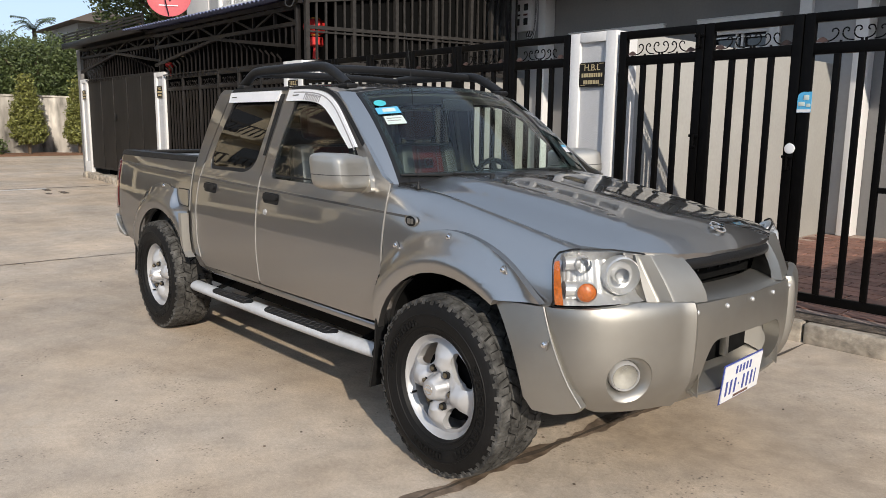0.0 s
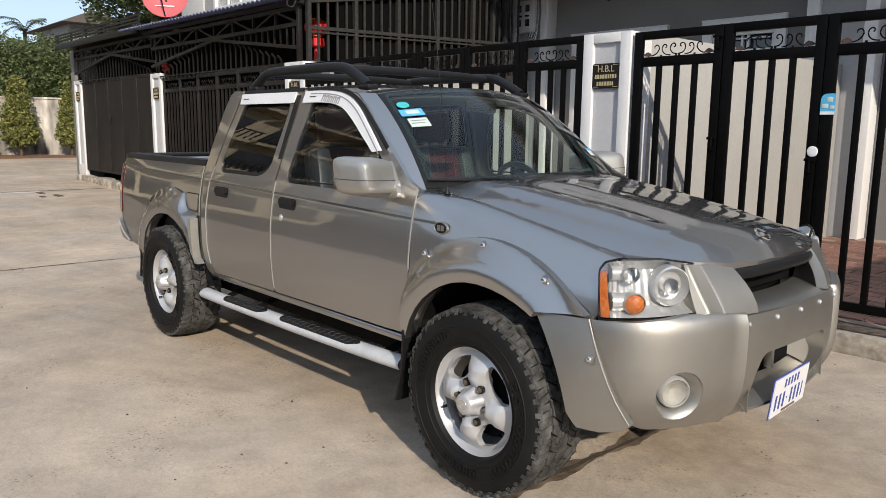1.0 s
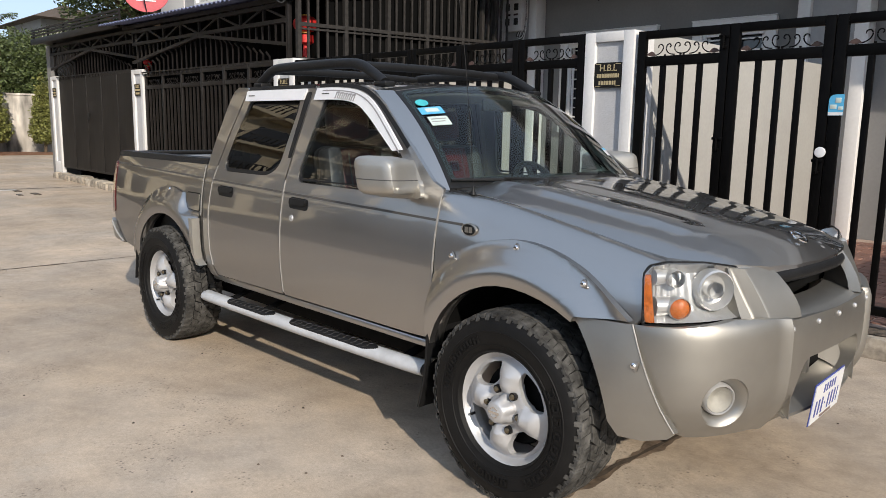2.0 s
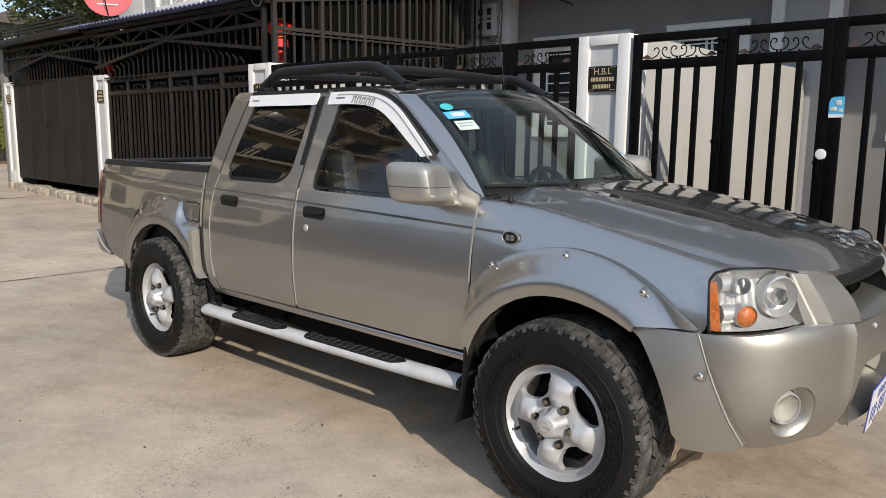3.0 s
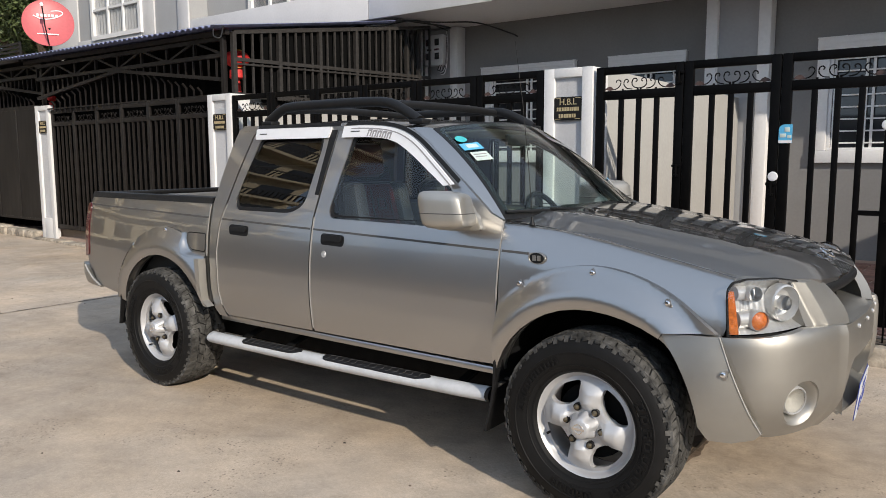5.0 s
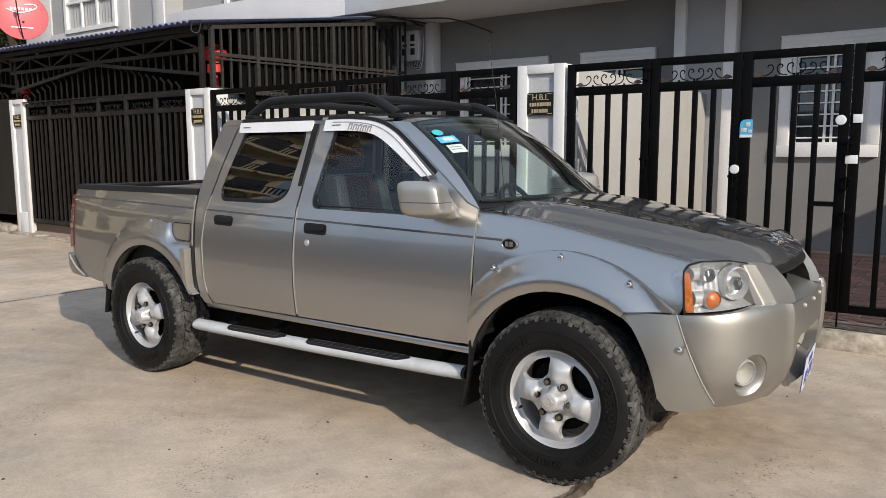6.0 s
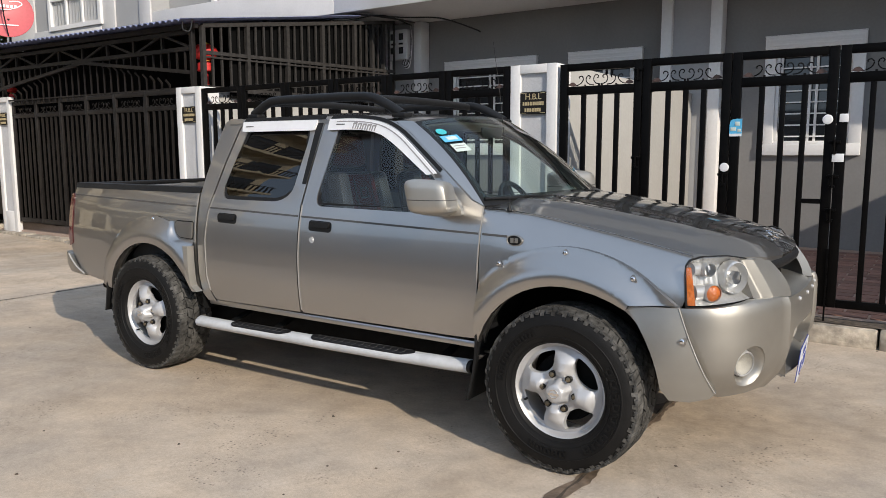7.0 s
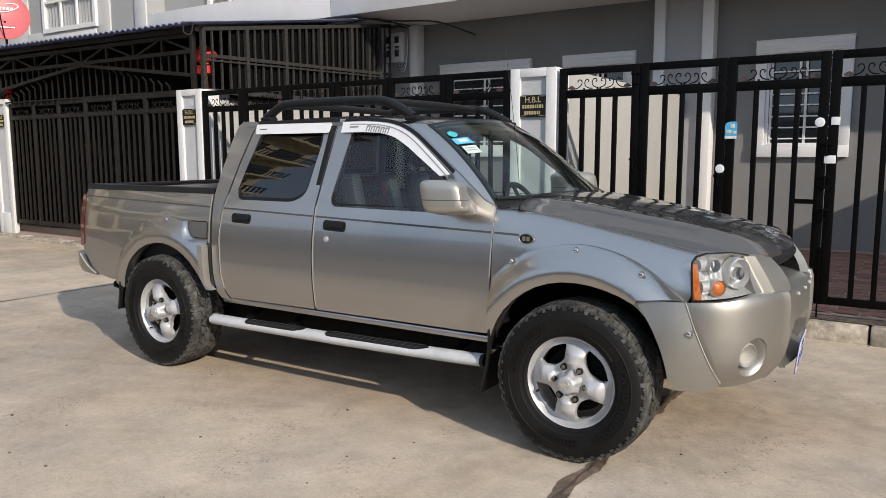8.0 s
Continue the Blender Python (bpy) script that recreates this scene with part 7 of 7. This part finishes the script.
def build_dish():
    d = thing("satellite_dish", "red satellite dish on the canopy roof", "satellite dish", at=(-12.06, 3.0, 3.25))
    aim = Vector((0.80, -0.42, 0.30)).normalized()
    m = Matrix.Translation((0, 0, 0.50)) @ aim.to_track_quat("Z", "Y").to_matrix().to_4x4() @ Matrix.Scale(0.88, 4)
    bm = bmesh.new()
    lathe(bm, [(0.0001, -0.075), (0.12, -0.070), (0.25, -0.055), (0.37, -0.030), (0.47, 0.0), (0.478, 0.004), (0.478, -0.006), (0.37, -0.040), (0.25, -0.066), (0.12, -0.082), (0.0001, -0.087)], 48, "z")
    bmesh.ops.transform(bm, matrix=m @ Matrix.Diagonal((0.96, 1.02, 1, 1)), verts=bm.verts)
    part("reflector", bm, DISH, d)
    # plain white marks in place of the printing
    for pts, r in (([(-0.26, 0.16, -0.03), (-0.1, 0.10, -0.05), (0.1, 0.13, -0.05), (0.26, 0.22, -0.03), (0.2, 0.28, -0.03), (0.05, 0.27, -0.04)], 0.010), ([(-0.20, -0.22, -0.035), (0.18, -0.22, -0.035)], 0.012)):
        bm = bmesh.new()
        tube(bm, smooth_path(pts, 5), r, 6, squash=0.3)
        bmesh.ops.transform(bm, matrix=m, verts=bm.verts)
        part("mark", bm, WHITE, d)
    for k in range(6):
        bm = boxes((-0.20 + k * 0.065, -0.155 + k * 0.065, 0.145, 0.205, -0.052, -0.046), bevel=0.002)
        bmesh.ops.transform(bm, matrix=m, verts=bm.verts)
        part("mark", bm, WHITE, d)
    bm = bmesh.new()
    tube(bm, [m @ Vector((0, -0.47, 0.0)), m @ Vector((-0.05, -0.2, 0.28)), m @ Vector((-0.08, 0.12, 0.50))], 0.011, 8)
    part("feed_arm", bm, BLACK, d)
    bm = bmesh.new()
    tube(bm, [m @ Vector((-0.08, 0.10, 0.52)), m @ Vector((-0.085, 0.16, 0.44))], 0.028, 10)
    part("feed", bm, WHITE, d)
    bm = bmesh.new()
    tube(bm, [(-0.03, 0.03, 0.42), (-0.05, 0.05, 0.2), (-0.05, 0.05, -0.10)], 0.02, 8)
    part("mast", bm, BLACK, d)


build_dish()


def build_meter_box():
    b = thing("electric_meter_box", "white electric meter box with dark windows on the house pier", "meter box", at=(-6.66, 6.92, 3.24))
    part("case", boxes((-0.21, 0.21, -0.14, 0.0, -0.25, 0.25), bevel=0.01), WHITE, b)
    for x, z in ((-0.09, 0.13), (0.09, 0.13), (-0.09, -0.10), (0.09, -0.10)):
        part("meter_window", boxes((x - 0.045, x + 0.045, -0.146, -0.138, z - 0.055, z + 0.055), bevel=0.003), HOUSEGLASS, b)
    part("print", boxes((-0.12, -0.03, -0.144, -0.139, -0.005, 0.025)), GATEBLACK, b)
    part("print", boxes((0.04, 0.13, -0.144, -0.139, -0.005, 0.025)), RED, b)
    for k in range(4):
        bm = bmesh.new()
        tube(bm, smooth_path([(0.10 + 0.02 * k, -0.08, -0.25), (0.08 + 0.02 * k, -0.1, -0.33 - 0.02 * k), (0.18 + 0.015 * k, -0.1, -0.34 - 0.015 * k), (0.235 + 0.008 * k, -0.08, -0.2), (0.24 + 0.008 * k, -0.06, 0.1), (0.22, -0.05, 0.33)], 6), 0.008, 6)
        part("cable", bm, WHITE if k % 2 else WIRE, b)


build_meter_box()


def cable(pts, r, label, mat=None):
    bm = bmesh.new()
    tube(bm, smooth_path(pts, 6), r, 6)
    tagged(part("cable", bm, mat or WIRE), label, "cable", "overhead cables")


cable([(-6.5, 5.6, 3.56), (-5.9, 5.9, 3.50), (-5.5, 6.4, 3.52), (-5.2, 6.9, 3.40), (-5.15, 7.05, 3.36)], 0.012, "black cable sagging under the slab")
cable([(-7.0, 5.5, 3.5), (-6.6, 5.7, 3.58), (-6.2, 6.2, 3.54), (-6.3, 6.8, 3.58)], 0.014, "black cable sagging under the slab")
cable([(-7.2, 5.45, 3.52), (-6.7, 5.6, 3.50), (-6.35, 6.0, 3.59), (-6.4, 6.85, 3.55)], 0.010, "black cable sagging under the slab")
cable([(-6.42, 2.2, 3.0), (-6.36, 2.15, 2.88), (-6.30, 2.2, 2.86), (-6.37, 2.3, 3.01)], 0.008, "black cable loop at the canopy corner")


# ---- distance ----
def leafy(bm, centre, radii, clumps, leaves, size, seed, shape="round"):
    rnd = random.Random(seed)
    for _ in range(clumps):
        while True:
            p = Vector((rnd.uniform(-1, 1), rnd.uniform(-1, 1), rnd.uniform(-1, 1)))
            if shape == "cone":
                h = (p.z + 1) / 2
                lim = (1 - h) ** 0.75 * 0.92 + 0.10
                if h < 0.12:
                    lim *= 0.6 + h * 3
                q = math.hypot(p.x, p.y)
                if q > lim or q < lim * 0.45:
                    continue
                break
            if 0.35 < p.length < 1:
                break
        base = Vector(centre) + Vector((p.x * radii[0], p.y * radii[1], p.z * radii[2]))
        cs = (rnd.uniform(0.7, 1.5) if shape == "cone" else rnd.uniform(1.2, 3.0)) * size
        for _ in range(leaves):
            c = base + Vector((rnd.gauss(0, 1), rnd.gauss(0, 1), rnd.gauss(0, 0.8))) * cs
            d = Vector((rnd.gauss(0, 1), rnd.gauss(0, 1), rnd.gauss(0, 0.6) + (0.6 if shape == "cone" else -0.1))).normalized()
            e = d.cross(Vector((rnd.gauss(0, 1), rnd.gauss(0, 1), rnd.gauss(0, 1)))).normalized()
            s = size * rnd.uniform(0.6, 1.3)
            vs = [bm.verts.new(c - d * s), bm.verts.new(c + e * s * 0.45), bm.verts.new(c + d * s), bm.verts.new(c - e * s * 0.45)]
            bm.faces.new(vs)


def plain_mesh(name, bm, mat, parent=None):
    me = bpy.data.meshes.new(name)
    bm.to_mesh(me)
    bm.free()
    me.materials.append(mat)
    ob = new(name, me)
    if parent:
        ob.parent = parent
    return ob


def build_tree(name, label, cat, x, y, height, crown_r, crown_z, seed, mat, clumps, size, shape="round", group="", rz=None):
    z0 = rise(x) - 0.02
    t = thing(name, label, cat, group, at=(x, y, z0))
    rnd = random.Random(seed)
    bm = bmesh.new()
    tube(bm, smooth_path([(0, 0, 0), (rnd.uniform(-0.05, 0.05), 0.03, height * 0.25), (0.05, rnd.uniform(-0.1, 0.1), height * 0.55), (0, 0, height * 0.85)], 4), 0.035 * height ** 0.9 * (0.6 if shape == "cone" else 1), 8, taper=lambda q: 1.1 - 0.9 * q)
    for k in range(5 if shape != "cone" else 2):
        a = rnd.uniform(0, 6.28)
        h0 = height * rnd.uniform(0.3, 0.55)
        ln = crown_r * rnd.uniform(0.5, 0.85)
        tube(bm, smooth_path([(0, 0, h0), (ln * 0.5 * math.cos(a), ln * 0.5 * math.sin(a), h0 + ln * 0.35), (ln * math.cos(a), ln * math.sin(a), h0 + ln * 0.8)], 3), 0.016 * height, 6, taper=lambda q: 1 - 0.8 * q)
    part("trunk", bm, BARK, t)
    bm = bmesh.new()
    leafy(bm, (0, 0, crown_z), (crown_r, crown_r, rz or (height - crown_z)), clumps, 26, size, seed, shape)
    plain_mesh("crown", bm, mat, t)
    return t


build_tree("cypress_tree", "bushy green conifer in front of the stained wall", "tree", -26.0, 3.68, 2.75, 0.60, 1.62, 11, CYPLEAF, 640, 0.050, "cone", "clipped conifers", rz=1.15)
build_tree("cypress_tree", "bushy green conifer in front of the stained wall", "tree", -26.0, 5.25, 2.62, 0.44, 1.52, 12, CYPLEAF, 480, 0.050, "cone", "clipped conifers", rz=1.08)
for k, (x, y, h, r) in enumerate(((-31, 1.5, 4.5, 2.0), (-32, 4.0, 4.7, 2.3), (-31.5, 6.3, 4.6, 2.2), (-33, 8.4, 5.0, 2.5), (-33.0, -1.5, 4.9, 2.3), (-34, 13.8, 6.0, 2.8), (-30.4, 5.2, 4.3, 1.9), (-30.6, 2.8, 4.2, 1.9), (-30.8, 7.6, 4.5, 1.9))):
    build_tree("broadleaf_tree", "dense green tree behind the boundary wall", "tree", x, y, h, r, h * 0.54, 20 + k, LEAF, 950, 0.062, group="trees behind the wall", rz=h * 0.46)
build_tree("street_tree", "large leafy tree beyond the terrace", "tree", -21.5, 7.7, 8.9, 3.1, 6.6, 40, LEAF, 1500, 0.075, rz=2.4)
build_tree("street_tree", "large leafy tree beyond the terrace", "tree", -25.5, 9.8, 9.4, 4.2, 6.2, 43, LEAF, 1500, 0.09, rz=3.2)
bm = bmesh.new()
leafy(bm, (-26.0, 2.3, 0.62), (0.4, 0.7, 0.38), 60, 24, 0.06, 50)
tagged(plain_mesh("shrub", bm, LEAF), "low dark shrub at the foot of the wall", "shrub")

pm = thing("palm_tree", "small distant palm above the tree line", "palm tree", at=(-40, 7.5, 0.0))
bm = bmesh.new()
tube(bm, [(0, 0, 0), (0.1, 0, 3), (0, 0, 5.9)], 0.14, 8, taper=lambda q: 1.1 - 0.4 * q)
part("trunk", bm, BARK, pm)
bm = bmesh.new()
rnd = random.Random(5)
for k in range(14):
    a = 2 * math.pi * k / 14
    el = rnd.uniform(-0.2, 0.9)
    tip = Vector((math.cos(a) * 0.9, math.sin(a) * 0.9, 0.9 * el - 0.15))
    mid = tip * 0.5 + Vector((0, 0, 0.22))
    pts = smooth_path([(0, 0, 0), tuple(mid), tuple(tip)], 6)
    for i, p in enumerate(pts[1:]):
        sd = Vector((-math.sin(a), math.cos(a), 0))
        for s in (-1, 1):
            o = Vector((0, 0, 5.9)) + p
            vs = [bm.verts.new(o), bm.verts.new(o + sd * s * 0.28 + Vector((0, 0, -0.12)) + Vector((math.cos(a), math.sin(a), 0)) * 0.1), bm.verts.new(o + Vector((math.cos(a), math.sin(a), 0)) * 0.08)]
            bm.faces.new(vs)
plain_mesh("fronds", bm, LEAF, pm)

w = boxes((-27.1, -26.9, -8.0, 12.0, 0.1, 2.22), (-27.14, -26.86, -8.0, 12.0, 2.22, 2.28))
tagged(part("wall_boundary", w, STAINWALL), "weathered grey boundary wall streaked with stains", "wall", kind="structure")
bm = bmesh.new()
box(bm, -26.88, -25.3, -8, 12, 0.18, 0.30)
bmesh.ops.subdivide_edges(bm, edges=bm.edges[:], cuts=12, use_grid_fill=True)
for v in bm.verts:
    v.co.z += 0.05 * noise.noise(v.co * 2.0)
    if v.co.x > -25.4:
        v.co.x += 0.2 * noise.noise(v.co * 1.3)
        v.co.z -= 0.05
tagged(part("planting_strip", bm, EARTH), "strip of bare red earth along the wall", "earth", kind="structure")

hs = thing("distant_house", "distant house with a brown hipped roof behind the trees", "house", at=(-44, 11.55, 0.2))
part("wall", boxes((-3, 3, -1.7, 1.7, 0, 6.35)), WALLCREAM, hs)
bm = bmesh.new()
base = [bm.verts.new(p) for p in ((-4, -2.3, 6.3), (4, -2.3, 6.3), (4, 2.3, 6.3), (-4, 2.3, 6.3))]
ridge = [bm.verts.new((-1.5, 0, 7.3)), bm.verts.new((1.5, 0, 7.3))]
bm.faces.new(base[::-1])
bm.faces.new((base[0], base[1], ridge[1], ridge[0]))
bm.faces.new((base[2], base[3], ridge[0], ridge[1]))
bm.faces.new((base[1], base[2], ridge[1]))
bm.faces.new((base[3], base[0], ridge[0]))
part("roof", bm, BARK, hs)


# drain covers and a bleached strip far down the street
for x, y, w, d in ((-13.55, 1.06, 0.24, 0.10), (-12.86, 0.92, 0.20, 0.07), (-12.95, 1.20, 0.34, 0.10)):
    dc = part("drain_cover", boxes((-w / 2, w / 2, -d / 2, d / 2, -0.01, 0.012), bevel=0.004), CRACK)
    dc.location = (x, y, rise(x))
    tagged(dc, "small dark iron drain cover set in the concrete", "drain cover", "drain covers")
bm = bmesh.new()
prev = None
for k in range(60):
    y = -3.0 + k * 0.07
    w = 0.10 + 0.06 * noise.noise(Vector((y * 4, 0, 0)))
    cur = (bm.verts.new((-13.86 - w, y, rise(-13.86 - w) + 0.003)), bm.verts.new((-13.86 + w, y, rise(-13.86 + w) + 0.003)))
    if prev:
        bm.faces.new((prev[0], prev[1], cur[1], cur[0]))
    prev = cur
tagged(part("bleached_strip", bm, BLEACH), "pale bleached strip along a slab joint", "strip", kind="structure")

# grit and leaf bits lying on the street
rnd = random.Random(77)
bm = bmesh.new()
for _ in range(420):
    x, y = rnd.uniform(-7, 2.2), rnd.uniform(-3.6, 2.25)
    r = 0.002 + 0.008 * rnd.random() ** 5
    a = rnd.uniform(0, 6.28)
    k = rnd.randint(4, 6)
    z = rise(x)
    lo = [bm.verts.new((x + r * math.cos(a + 6.283 * i / k) * rnd.uniform(0.7, 1.5), y + r * math.sin(a + 6.283 * i / k), z - 0.001)) for i in range(k)]
    hi = [bm.verts.new(v.co * 1.0 + (Vector((x, y, z)) - v.co) * 0.35 + Vector((0, 0, r * 0.55))) for v in lo]
    for i in range(k):
        bm.faces.new((lo[i], lo[(i + 1) % k], hi[(i + 1) % k], hi[i]))
    bm.faces.new(hi)
tagged(plain_mesh("street_grit", bm, GRIT), "scattered dark grit and leaf bits on the concrete", "grit", kind="stuff")


# ---- forecourt paving, laid last ----
def build_tiles():
    floor = bpy.data.objects["forecourt_floor"]
    L, W, g = 0.36, 0.18, 0.011
    bm = bmesh.new()
    box(bm, -L / 2 + g / 2, L / 2 - g / 2, -W / 2 + g / 2, W / 2 - g / 2, -0.02, 0.006)
    for v in bm.verts:
        if v.co.z > 0:
            v.co.x *= 0.97
            v.co.y *= 0.95
    me = bpy.data.meshes.new("tile")
    bm.to_mesh(me)
    me.materials.append(TILE)
    near, rest = [], bmesh.new()
    for j in range(int(4.2 / W)):
        for i in range(int(4.5 / L)):
            x = -1.5 + L * (i + 0.5 * (j % 2)) + 0.1
            y = 2.66 + W * (j + 0.5)
            near.append((x, y))
    near.sort(key=lambda p: abs(p[0] - 0.6) + 0.8 * (p[1] - 2.6))
    for x, y in near[:290]:
        ob = new("tile", me)
        ob.parent = floor
        ob.location = (x, y, 0.147 + 0.002 * noise.noise(Vector((x * 9, y * 9, 0))))
    for x, y in near[290:]:
        box(rest, x - L / 2 + g / 2, x + L / 2 - g / 2, y - W / 2 + g / 2, y + W / 2 - g / 2, 0.12, 0.153)
    ob = plain_mesh("far_tile", rest, TILE, floor)
    ob["kind"] = "stuff"
    bm.free()


build_tiles()
